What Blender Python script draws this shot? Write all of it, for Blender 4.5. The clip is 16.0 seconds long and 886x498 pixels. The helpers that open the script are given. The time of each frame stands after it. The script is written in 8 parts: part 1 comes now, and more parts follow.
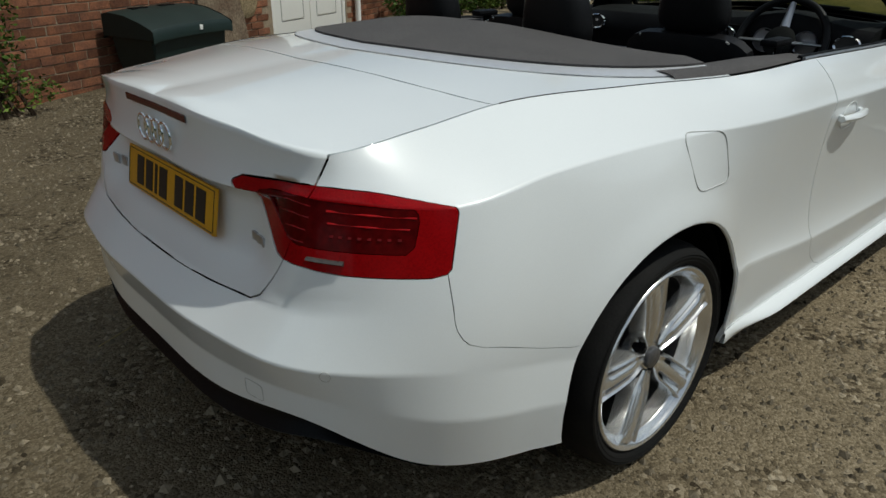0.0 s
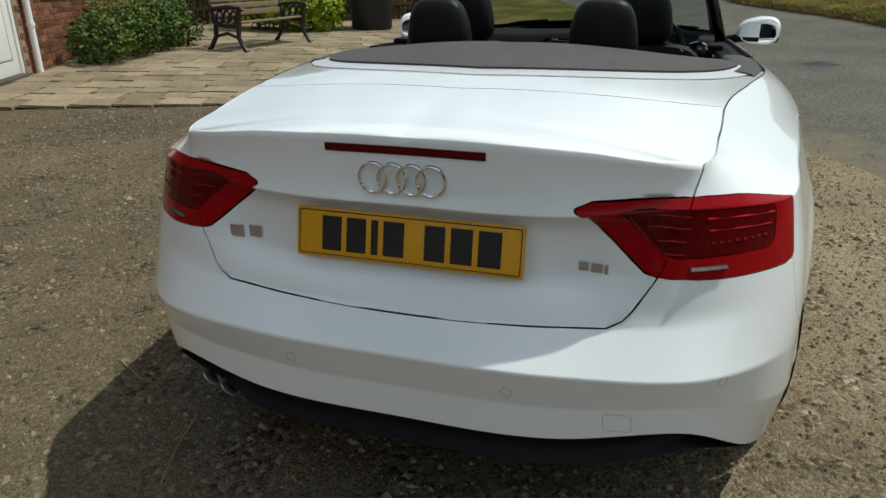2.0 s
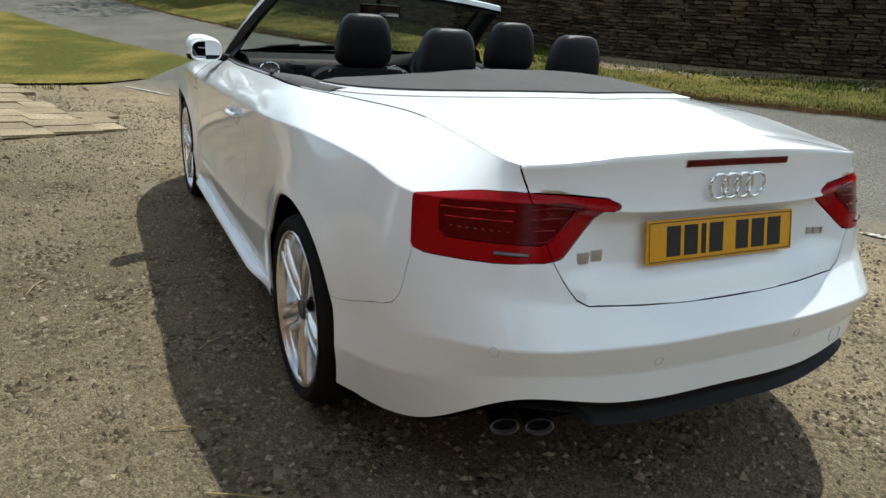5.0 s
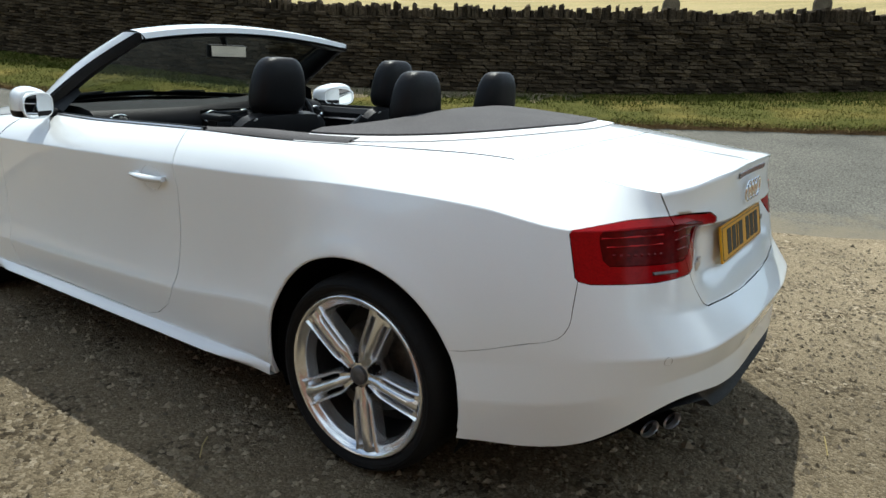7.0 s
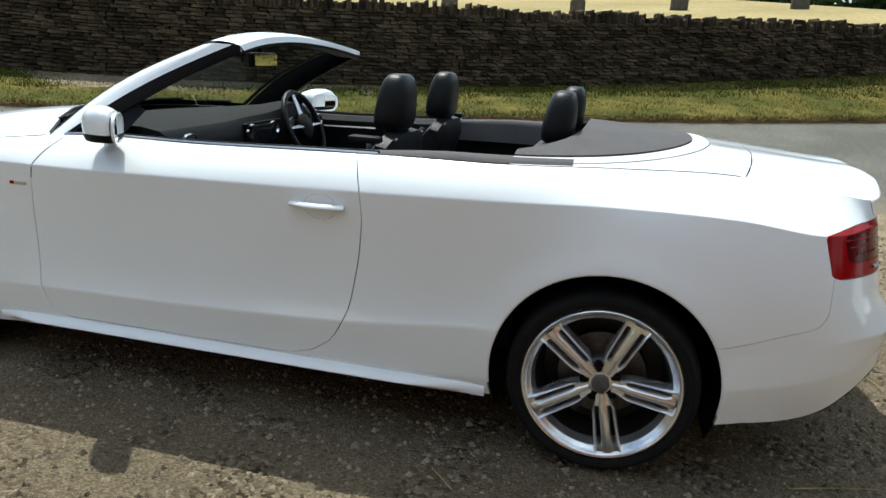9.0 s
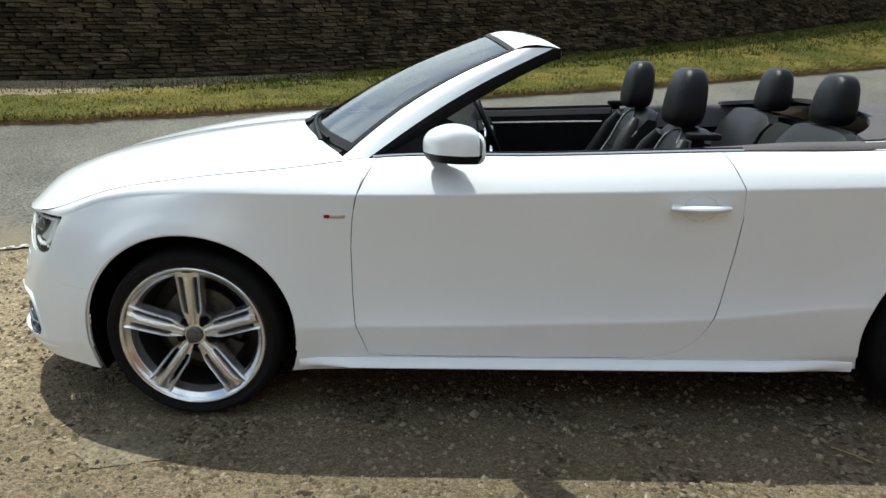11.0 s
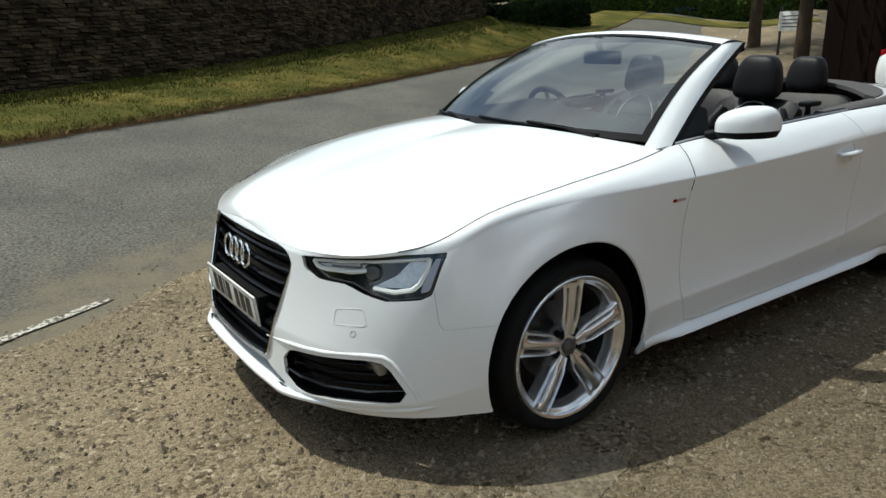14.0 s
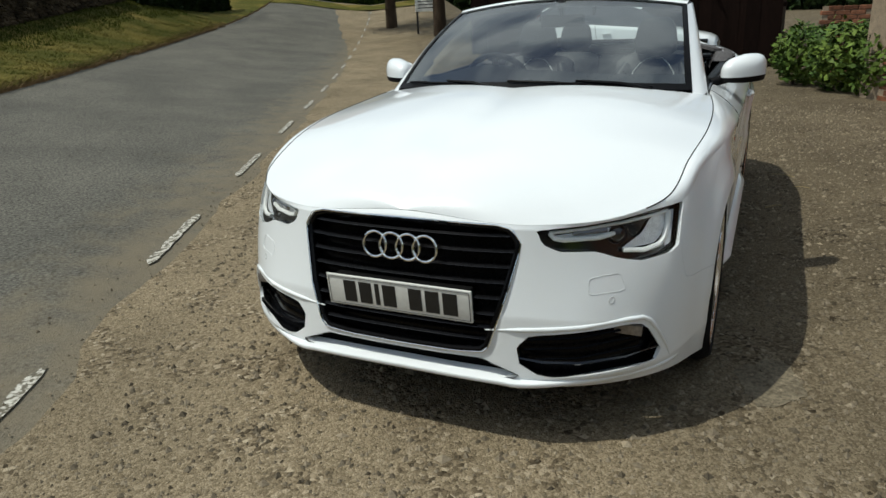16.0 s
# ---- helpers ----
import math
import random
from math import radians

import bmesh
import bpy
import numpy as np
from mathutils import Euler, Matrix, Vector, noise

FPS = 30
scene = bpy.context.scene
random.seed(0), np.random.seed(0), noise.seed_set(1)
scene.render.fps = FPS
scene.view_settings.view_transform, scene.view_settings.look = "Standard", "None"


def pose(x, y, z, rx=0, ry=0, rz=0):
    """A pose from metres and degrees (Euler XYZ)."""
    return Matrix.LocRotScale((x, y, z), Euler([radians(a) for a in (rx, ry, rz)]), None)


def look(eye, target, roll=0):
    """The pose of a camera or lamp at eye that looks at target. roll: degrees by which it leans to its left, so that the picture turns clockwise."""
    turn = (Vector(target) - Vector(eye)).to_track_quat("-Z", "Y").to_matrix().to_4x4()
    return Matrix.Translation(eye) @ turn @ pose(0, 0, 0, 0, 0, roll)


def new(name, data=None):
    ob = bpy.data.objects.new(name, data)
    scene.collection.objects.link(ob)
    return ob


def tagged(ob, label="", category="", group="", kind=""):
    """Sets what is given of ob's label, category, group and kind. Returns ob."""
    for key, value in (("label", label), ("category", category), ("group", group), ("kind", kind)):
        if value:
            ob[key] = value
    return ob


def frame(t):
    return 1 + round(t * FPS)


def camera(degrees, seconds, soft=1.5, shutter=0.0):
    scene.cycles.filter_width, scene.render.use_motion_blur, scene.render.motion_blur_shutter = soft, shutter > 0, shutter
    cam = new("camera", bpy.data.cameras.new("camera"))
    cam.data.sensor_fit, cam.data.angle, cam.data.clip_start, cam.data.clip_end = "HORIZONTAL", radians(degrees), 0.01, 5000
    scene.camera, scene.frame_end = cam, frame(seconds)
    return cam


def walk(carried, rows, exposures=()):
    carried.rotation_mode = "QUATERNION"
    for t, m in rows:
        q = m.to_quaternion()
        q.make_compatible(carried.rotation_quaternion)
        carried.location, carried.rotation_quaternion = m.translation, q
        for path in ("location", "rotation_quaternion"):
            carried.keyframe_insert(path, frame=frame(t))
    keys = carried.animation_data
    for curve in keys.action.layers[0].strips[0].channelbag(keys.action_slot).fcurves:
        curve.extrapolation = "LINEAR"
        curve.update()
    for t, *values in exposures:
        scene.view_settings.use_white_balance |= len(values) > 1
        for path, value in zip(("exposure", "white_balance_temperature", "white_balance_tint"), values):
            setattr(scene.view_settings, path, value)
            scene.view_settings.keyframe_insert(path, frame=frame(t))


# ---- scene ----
cam = camera(64.7, 16.0)
PATH = [
    (0, (-1.465, -1.678, 1.323), (-0.235, -0.325, 0.512), 0.1),
    (0.5, (-1.629, -1.385, 1.358), (-0.258, -0.151, 0.586), -1.4),
    (1, (-1.876, -1.106, 1.337), (-0.258, -0.2, 0.588), -0.3),
    (1.5, (-2.049, -0.812, 1.301), (-0.355, -0.034, 0.577), 0.1),
    (2, (-2.178, -0.506, 1.299), (-0.406, 0.061, 0.565), -0.4),
    (2.5, (-2.342, -0.177, 1.317), (-0.474, 0.070, 0.648), 0.4),
    (3, (-2.386, 0.149, 1.292), (-0.489, 0.2, 0.659), 1.5),
    (3.2, (-2.378, 0.305, 1.290), (-0.478, 0.255, 0.654), 0.6),
    (5.3, (-2.0, 1.642, 1.267), (-0.397, 0.6, 0.679), 2.4),
    (5.5, (-1.93, 1.771, 1.271), (-0.403, 0.604, 0.717), 0.9),
    (6, (-1.756, 2.005, 1.263), (-0.426, 0.624, 0.693), 1.3),
    (6.5, (-1.539, 2.178, 1.263), (-0.354, 0.675, 0.681), 0.7),
    (7, (-1.317, 2.371, 1.265), (-0.224, 0.781, 0.739), 2.2),
    (7.5, (-1.023, 2.623, 1.284), (-0.154, 0.911, 0.722), 1.9),
    (8, (-0.661, 2.778, 1.277), (0.096, 1.008, 0.735), 1.0),
    (8.2, (-0.516, 2.843, 1.288), (0.2, 1.057, 0.741), 2.5),
    (10.3, (1.119, 3.231, 1.350), (1.179, 1.300, 0.831), -0.8),
    (10.5, (1.337, 3.240, 1.357), (1.378, 1.310, 0.833), -0.2),
    (11, (1.826, 3.207, 1.363), (1.848, 1.295, 0.778), 0.3),
    (11.5, (2.293, 3.248, 1.38), (2.118, 1.356, 0.757), -1.2),
    (12, (2.763, 3.154, 1.388), (2.402, 1.269, 0.824), 1.5),
    (12.5, (3.205, 2.977, 1.373), (2.662, 1.138, 0.803), 2.2),
    (13, (3.597, 2.897, 1.379), (2.857, 1.133, 0.795), -0.4),
    (13.5, (4.006, 2.745, 1.362), (3.129, 1.026, 0.837), -0.1),
    (14, (4.391, 2.496, 1.373), (3.304, 0.921, 0.793), -1.4),
    (14.5, (4.767, 2.209, 1.363), (3.483, 0.804, 0.749), -3.1),
    (15, (5.019, 1.839, 1.352), (3.542, 0.631, 0.752), -3.6),
    (15.5, (5.265, 1.449, 1.351), (3.636, 0.451, 0.758), -3.6),
    (16, (5.457, 1.024, 1.339), (3.744, 0.219, 0.692), -2.5),
]
EXPOSURES = [(0, -0.98, 6500), (0.5, -0.93, 6500), (1.5, -0.65, 6550), (2.5, -0.12, 6600), (3.2, 0.12, 6550), (5.5, 0.28, 6350), (6, 0.30, 6300), (8, 0.44, 6250), (11, 0.45, 6400), (12, 0.43, 6500), (13, 0.17, 6500), (14.5, -0.27, 6500), (15, -0.38, 6500), (16, -0.51, 6520)]
walk(cam, [(t, look(eye, target, roll)) for t, eye, target, roll in PATH], [(t, stops, kelvin, 2) for t, stops, kelvin in EXPOSURES])

SUN = Vector((-0.30, 0.43, -1.0)).normalized()      # the way the sunlight travels


def world_and_sun():
    world = bpy.data.worlds.new("sky_world")
    scene.world = world
    world.use_nodes = True
    nt = world.node_tree
    bg = nt.nodes["Background"]
    sky = nt.nodes.new("ShaderNodeTexSky")
    sky.sky_type, sky.sun_disc = "NISHITA", False
    back = -SUN
    sky.sun_elevation = math.asin(back.z)
    sky.sun_rotation = math.atan2(back.x, back.y)
    sky.air_density, sky.dust_density, sky.ozone_density = 1.0, 2.0, 1.0
    # soft summer clouds in the sky
    tc = nt.nodes.new("ShaderNodeTexCoord")
    mp = nt.nodes.new("ShaderNodeMapping")
    mp.inputs["Scale"].default_value = (1.0, 1.0, 2.2)
    nz = nt.nodes.new("ShaderNodeTexNoise")
    nz.inputs["Scale"].default_value, nz.inputs["Detail"].default_value = 2.4, 6
    rp = nt.nodes.new("ShaderNodeValToRGB")
    rp.color_ramp.elements[0].position, rp.color_ramp.elements[1].position = 0.41, 0.63
    mx = nt.nodes.new("ShaderNodeMix")
    mx.data_type = "RGBA"
    nt.links.new(tc.outputs["Generated"], mp.inputs["Vector"])
    nt.links.new(mp.outputs["Vector"], nz.inputs["Vector"])
    nt.links.new(nz.outputs["Fac"], rp.inputs["Fac"])
    nt.links.new(rp.outputs["Color"], mx.inputs[0])
    nt.links.new(sky.outputs["Color"], mx.inputs[6])
    mx.inputs[7].default_value = (7.7, 8.5, 9.4, 1)
    nt.links.new(mx.outputs[2], bg.inputs["Color"])
    bg.inputs["Strength"].default_value = 0.123
    lamp = bpy.data.lights.new("sun", "SUN")
    lamp.energy, lamp.angle, lamp.color = 4.4, radians(0.6), (1.0, 0.965, 0.91)
    ob = new("sun", lamp)
    ob.rotation_euler = SUN.to_track_quat("-Z", "Y").to_euler()
    ob.location = (0, 0, 30)


world_and_sun()

# ------------------------------------------------------------------ materials


def material(name, colour, rough=0.6, metal=0.0, dark=None, scale=6.0, amount=0.5, fine=60.0, fine_amount=0.25,
             bump=0.0, bump_scale=120.0, coat=0.0, spec=0.5, island=0.0, detail=8.0, ramp=(0.35, 0.65), stretch=None):
    """A node material: two scales of colour variation, roughness variation and bump, in object metres."""
    m = bpy.data.materials.new(name)
    m.use_nodes = True
    nt = m.node_tree
    b = nt.nodes["Principled BSDF"]
    b.inputs["Metallic"].default_value, b.inputs["Roughness"].default_value = metal, rough
    b.inputs["Specular IOR Level"].default_value = spec
    b.inputs["Coat Weight"].default_value, b.inputs["Coat Roughness"].default_value = coat, 0.03
    geo = nt.nodes.new("ShaderNodeNewGeometry")
    src = geo.outputs["Position"]
    if stretch:
        mp = nt.nodes.new("ShaderNodeMapping")
        mp.inputs["Scale"].default_value = stretch
        nt.links.new(src, mp.inputs["Vector"])
        src = mp.outputs["Vector"]

    def noise_node(sc, det):
        n = nt.nodes.new("ShaderNodeTexNoise")
        n.inputs["Scale"].default_value, n.inputs["Detail"].default_value = sc, det
        nt.links.new(src, n.inputs["Vector"])
        return n

    dark = dark or tuple(c * 0.55 for c in colour)
    big, small = noise_node(scale, detail), noise_node(fine, 4.0)
    rp = nt.nodes.new("ShaderNodeValToRGB")
    rp.color_ramp.elements[0].position, rp.color_ramp.elements[1].position = ramp
    nt.links.new(big.outputs["Fac"], rp.inputs["Fac"])
    mix = nt.nodes.new("ShaderNodeMix")
    mix.data_type = "RGBA"
    mix.inputs[6].default_value = (*colour, 1)
    mix.inputs[7].default_value = (*dark, 1)
    fac = nt.nodes.new("ShaderNodeMath")
    fac.operation = "MULTIPLY"
    fac.inputs[1].default_value = amount
    nt.links.new(rp.outputs["Color"], fac.inputs[0])
    nt.links.new(fac.outputs[0], mix.inputs[0])
    hsv = nt.nodes.new("ShaderNodeHueSaturation")
    val = nt.nodes.new("ShaderNodeMapRange")
    val.inputs["From Min"].default_value, val.inputs["From Max"].default_value = 0.3, 0.7
    val.inputs["To Min"].default_value, val.inputs["To Max"].default_value = 1 - fine_amount, 1 + fine_amount
    nt.links.new(small.outputs["Fac"], val.inputs["Value"])
    nt.links.new(mix.outputs[2], hsv.inputs["Color"])
    last = val.outputs["Result"]
    if island:
        rnd = nt.nodes.new("ShaderNodeMapRange")
        rnd.inputs["To Min"].default_value, rnd.inputs["To Max"].default_value = 1 - island, 1 + island
        add = nt.nodes.new("ShaderNodeMath")
        add.operation = "ADD"
        oi = nt.nodes.new("ShaderNodeObjectInfo")
        nt.links.new(geo.outputs["Random Per Island"], add.inputs[0])
        nt.links.new(oi.outputs["Random"], add.inputs[1])
        fr = nt.nodes.new("ShaderNodeMath")
        fr.operation = "FRACT"
        nt.links.new(add.outputs[0], fr.inputs[0])
        nt.links.new(fr.outputs[0], rnd.inputs["Value"])
        mul = nt.nodes.new("ShaderNodeMath")
        mul.operation = "MULTIPLY"
        nt.links.new(last, mul.inputs[0])
        nt.links.new(rnd.outputs["Result"], mul.inputs[1])
        last = mul.outputs[0]
    nt.links.new(last, hsv.inputs["Value"])
    nt.links.new(hsv.outputs["Color"], b.inputs["Base Color"])
    if bump:
        bn = noise_node(bump_scale, 6.0)
        bp = nt.nodes.new("ShaderNodeBump")
        bp.inputs["Strength"].default_value, bp.inputs["Distance"].default_value = bump, 0.01
        nt.links.new(bn.outputs["Fac"], bp.inputs["Height"])
        nt.links.new(bp.outputs["Normal"], b.inputs["Normal"])
    return m


def glass(name, tint=(0.86, 0.92, 0.90), rough=0.0, least=0.27):
    m = bpy.data.materials.new(name)
    m.use_nodes = True
    nt = m.node_tree
    out = nt.nodes["Material Output"]
    nt.nodes.remove(nt.nodes["Principled BSDF"])
    tr, gl, mx = nt.nodes.new("ShaderNodeBsdfTransparent"), nt.nodes.new("ShaderNodeBsdfGlossy"), nt.nodes.new("ShaderNodeMixShader")
    lw, pw, fr = nt.nodes.new("ShaderNodeLayerWeight"), nt.nodes.new("ShaderNodeMath"), nt.nodes.new("ShaderNodeMapRange")
    lw.inputs["Blend"].default_value = 0.5
    pw.operation, pw.inputs[1].default_value = "POWER", 4.0
    fr.inputs["To Min"].default_value, fr.inputs["To Max"].default_value = least, 0.70
    nt.links.new(lw.outputs["Facing"], pw.inputs[0])
    nt.links.new(pw.outputs[0], fr.inputs["Value"])
    tr.inputs["Color"].default_value = (*tint, 1)
    gl.inputs["Roughness"].default_value = rough
    nt.links.new(fr.outputs[0], mx.inputs[0])
    nt.links.new(tr.outputs[0], mx.inputs[1])
    nt.links.new(gl.outputs[0], mx.inputs[2])
    nt.links.new(mx.outputs[0], out.inputs["Surface"])
    return m


PAINT = material("white_paint", (0.845, 0.874, 0.886), rough=0.30, coat=1.0, scale=3, amount=0.04, fine=400, fine_amount=0.015)
SATINWHITE = material("white_bowl", (0.70, 0.72, 0.72), rough=0.45, scale=3, amount=0.04)
GAP = material("gap_black", (0.005, 0.005, 0.005), rough=0.8, spec=0.1, fine_amount=0.2)
TRIM = material("black_plastic", (0.006, 0.006, 0.007), rough=0.5, spec=0.11, fine=300, fine_amount=0.3, bump=0.15, bump_scale=500)
SLATBLACK = material("slat_black", (0.004, 0.004, 0.0044), rough=0.17, spec=0.13)
DIFFUSER = material("satin_black_plastic", (0.006, 0.006, 0.0065), rough=0.38, spec=0.12, fine=200, fine_amount=0.3, bump=0.1, bump_scale=400)
GLOSS = material("gloss_black", (0.008, 0.008, 0.009), rough=0.12, coat=0.6)
RUBBER = material("tyre_rubber", (0.007, 0.007, 0.0072), rough=0.8, spec=0.2, dark=(0.013, 0.012, 0.011), scale=14, fine=200, bump=0.2, bump_scale=300)
ALLOY = material("silver_alloy", (0.82, 0.82, 0.82), rough=0.21, metal=0.85, scale=18, amount=0.25, fine=180, fine_amount=0.06, coat=0.3)
# dark metals; on the wheel inners they carry the shade behind the spokes
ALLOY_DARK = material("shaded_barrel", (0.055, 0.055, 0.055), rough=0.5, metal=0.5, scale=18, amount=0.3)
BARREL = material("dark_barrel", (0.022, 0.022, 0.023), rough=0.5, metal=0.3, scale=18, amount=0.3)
CAP = material("grey_cap", (0.11, 0.11, 0.115), rough=0.3, metal=0.4, amount=0.2)
DISC = material("worn_disc", (0.12, 0.115, 0.11), rough=0.42, metal=0.8, scale=18, amount=0.4)
CHROME = material("chrome", (0.86, 0.87, 0.88), rough=0.07, metal=1.0, amount=0.05, fine_amount=0.02)
BRIGHT = material("bright_anodised_trim", (0.80, 0.80, 0.82), rough=0.36, metal=0.55, amount=0.05, fine_amount=0.03)
SATIN = material("satin_aluminium", (0.55, 0.55, 0.58), rough=0.28, metal=0.9, amount=0.08, fine_amount=0.03)
LEATHER = material("black_leather", (0.0085, 0.0085, 0.0095), rough=0.40, spec=0.17, scale=10, fine=260, fine_amount=0.25, bump=0.15, bump_scale=320)
SEAM = material("grey_stitching", (0.48, 0.48, 0.47), rough=0.7)
FABRIC = material("charcoal_canvas", (0.092, 0.087, 0.088), spec=0.08, rough=0.85, dark=(0.115, 0.109, 0.109), scale=7, fine=500, fine_amount=0.35, bump=0.3, bump_scale=700)
DASH = material("dark_soft_plastic", (0.012, 0.013, 0.0128), spec=0.1, rough=0.75, fine=400, bump=0.2, bump_scale=500)
RED = material("red_lens", (0.30, 0.0028, 0.0052), rough=0.13, spec=0.14, coat=0.06, scale=30, amount=0.35, dark=(0.20, 0.002, 0.004), fine=240, fine_amount=0.2)
RED_DARK = material("dark_red_lens", (0.095, 0.0018, 0.0028), rough=0.16, spec=0.14, coat=0.06, scale=40, amount=0.4)
SMOKED = material("smoked_reflector", (0.11, 0.095, 0.088), rough=0.2, metal=0.3)
RED_MID = material("mid_red_guide", (0.15, 0.0025, 0.0035), rough=0.2, spec=0.15, coat=0.05)
RED_BRIGHT = material("bright_red_guide", (0.45, 0.006, 0.009), rough=0.2, spec=0.15, coat=0.05)
LAMPSILVER = material("lamp_silver", (0.86, 0.88, 0.90), rough=0.32, metal=0.45, scale=60, amount=0.35, dark=(0.42, 0.43, 0.45), fine=300, fine_amount=0.2)
CLEAR = material("clear_reflector", (0.30, 0.28, 0.27), rough=0.15, metal=0.6)
YELLOW = material("yellow_plate", (0.72, 0.36, 0.012), rough=0.4, scale=5, amount=0.12, fine_amount=0.05)
PLATEWHITE = material("white_plate", (0.72, 0.72, 0.68), rough=0.4, scale=5, amount=0.12, fine_amount=0.05)
INK = material("black_ink", (0.012, 0.012, 0.012), rough=0.5)
GLASS = glass("windscreen_glass", (0.80, 0.88, 0.85), least=0.25)
LENS = glass("clear_lens", (0.95, 0.97, 0.98), least=0.035)
MIRROR = material("mirror_silver", (0.88, 0.9, 0.9), rough=0.01, metal=1.0, amount=0.0, fine_amount=0.0)



def gravel_material():
    """Compacted brown gravel: stones of two sizes, each with its own tone, over patches of finer dirt."""
    m = bpy.data.materials.new("brown_gravel")
    m.use_nodes = True
    nt = m.node_tree
    b = nt.nodes["Principled BSDF"]
    b.inputs["Roughness"].default_value, b.inputs["Specular IOR Level"].default_value = 0.93, 0.08
    geo = nt.nodes.new("ShaderNodeNewGeometry")

    def noise_node(sc, det=6.0):
        n = nt.nodes.new("ShaderNodeTexNoise")
        n.inputs["Scale"].default_value, n.inputs["Detail"].default_value = sc, det
        nt.links.new(geo.outputs["Position"], n.inputs["Vector"])
        return n

    def cells(sc):
        n = nt.nodes.new("ShaderNodeTexVoronoi")
        n.inputs["Scale"].default_value = sc
        nt.links.new(geo.outputs["Position"], n.inputs["Vector"])
        return n

    def ramp(src, stops):
        r = nt.nodes.new("ShaderNodeValToRGB")
        while len(r.color_ramp.elements) < len(stops):
            r.color_ramp.elements.new(0.5)
        for e, (p, c) in zip(r.color_ramp.elements, stops):
            e.position, e.color = p, (*c, 1)
        nt.links.new(src, r.inputs["Fac"])
        return r.outputs["Color"]

    def mix(fac, a, c):
        n = nt.nodes.new("ShaderNodeMix")
        n.data_type = "RGBA"
        for src, k in ((fac, 0), (a, 6), (c, 7)):
            nt.links.new(src, n.inputs[k])
        return n.outputs[2]

    def calc(op, a, c):
        n = nt.nodes.new("ShaderNodeMath")
        n.operation = op
        for src, k in ((a, 0), (c, 1)):
            if isinstance(src, float):
                n.inputs[k].default_value = src
            else:
                nt.links.new(src, n.inputs[k])
        return n.outputs[0]

    coarse, fine = cells(56.0), cells(140.0)
    sep = nt.nodes.new("ShaderNodeSeparateColor")
    nt.links.new(coarse.outputs["Color"], sep.inputs[0])
    sep2 = nt.nodes.new("ShaderNodeSeparateColor")
    nt.links.new(fine.outputs["Color"], sep2.inputs[0])
    stones = ramp(sep.outputs[0], [(0.0, (0.040, 0.031, 0.020)), (0.4, (0.098, 0.077, 0.050)), (0.78, (0.180, 0.144, 0.096)), (1.0, (0.29, 0.245, 0.178))])
    dirt = ramp(sep2.outputs[0], [(0.0, (0.094, 0.074, 0.047)), (0.5, (0.156, 0.125, 0.082)), (1.0, (0.225, 0.184, 0.126))])
    where = ramp(noise_node(3.2, 8).outputs["Fac"], [(0.46, (0, 0, 0)), (0.60, (1, 1, 1))])
    chosen = calc("MULTIPLY", where, ramp(sep.outputs[1], [(0.30, (0, 0, 0)), (0.45, (1, 1, 1))]))
    col = mix(chosen, dirt, stones)
    tone = nt.nodes.new("ShaderNodeHueSaturation")
    val = nt.nodes.new("ShaderNodeMapRange")
    val.inputs["From Min"].default_value, val.inputs["From Max"].default_value = 0.3, 0.7
    val.inputs["To Min"].default_value, val.inputs["To Max"].default_value = 0.76, 1.12
    nt.links.new(noise_node(0.9, 9).outputs["Fac"], val.inputs["Value"])
    # paler and dustier towards the road; shade on the house side is tinted in
    dot = nt.nodes.new("ShaderNodeVectorMath")
    dot.operation = "DOT_PRODUCT"
    dot.inputs[1].default_value = (math.sin(radians(27.5)), -math.cos(radians(27.5)), 0)
    nt.links.new(geo.outputs["Position"], dot.inputs[0])
    dust_and_shade = nt.nodes.new("ShaderNodeMapRange")
    dust_and_shade.interpolation_type = "SMOOTHSTEP"
    dust_and_shade.inputs["From Min"].default_value, dust_and_shade.inputs["From Max"].default_value = 0.0, 2.6
    dust_and_shade.inputs["To Min"].default_value, dust_and_shade.inputs["To Max"].default_value = 0.88, 1.56
    nt.links.new(calc("ADD", dot.outputs["Value"], calc("MULTIPLY", noise_node(1.4, 5).outputs["Fac"], 1.2)), dust_and_shade.inputs["Value"])
    nt.links.new(calc("MULTIPLY", val.outputs["Result"], dust_and_shade.outputs["Result"]), tone.inputs["Value"])
    tone.inputs["Saturation"].default_value = 1.03
    nt.links.new(col, tone.inputs["Color"])
    nt.links.new(tone.outputs["Color"], b.inputs["Base Color"])
    lump = calc("MULTIPLY", calc("SUBTRACT", 1.0, coarse.outputs["Distance"]), calc("MULTIPLY", chosen, 1.0))
    grit = calc("MULTIPLY", calc("SUBTRACT", 1.0, fine.outputs["Distance"]), 0.45)
    h = calc("ADD", calc("ADD", lump, grit), calc("MULTIPLY", noise_node(14.0, 5).outputs["Fac"], 1.6))
    bp = nt.nodes.new("ShaderNodeBump")
    bp.inputs["Strength"].default_value, bp.inputs["Distance"].default_value = 0.85, 0.014
    nt.links.new(h, bp.inputs["Height"])
    nt.links.new(bp.outputs["Normal"], b.inputs["Normal"])
    return m


GRAVEL = gravel_material()
STONE = material("gravel_stone", (0.215, 0.178, 0.125), spec=0.08, rough=0.9, dark=(0.115, 0.095, 0.068), scale=9, amount=0.6, fine=120, island=0.55)
ASPHALT = material("grey_asphalt", (0.126, 0.118, 0.098), spec=0.2, rough=0.88, dark=(0.074, 0.071, 0.060), scale=0.9, amount=0.7, fine=55, fine_amount=0.65, bump=0.8, bump_scale=110, detail=10)


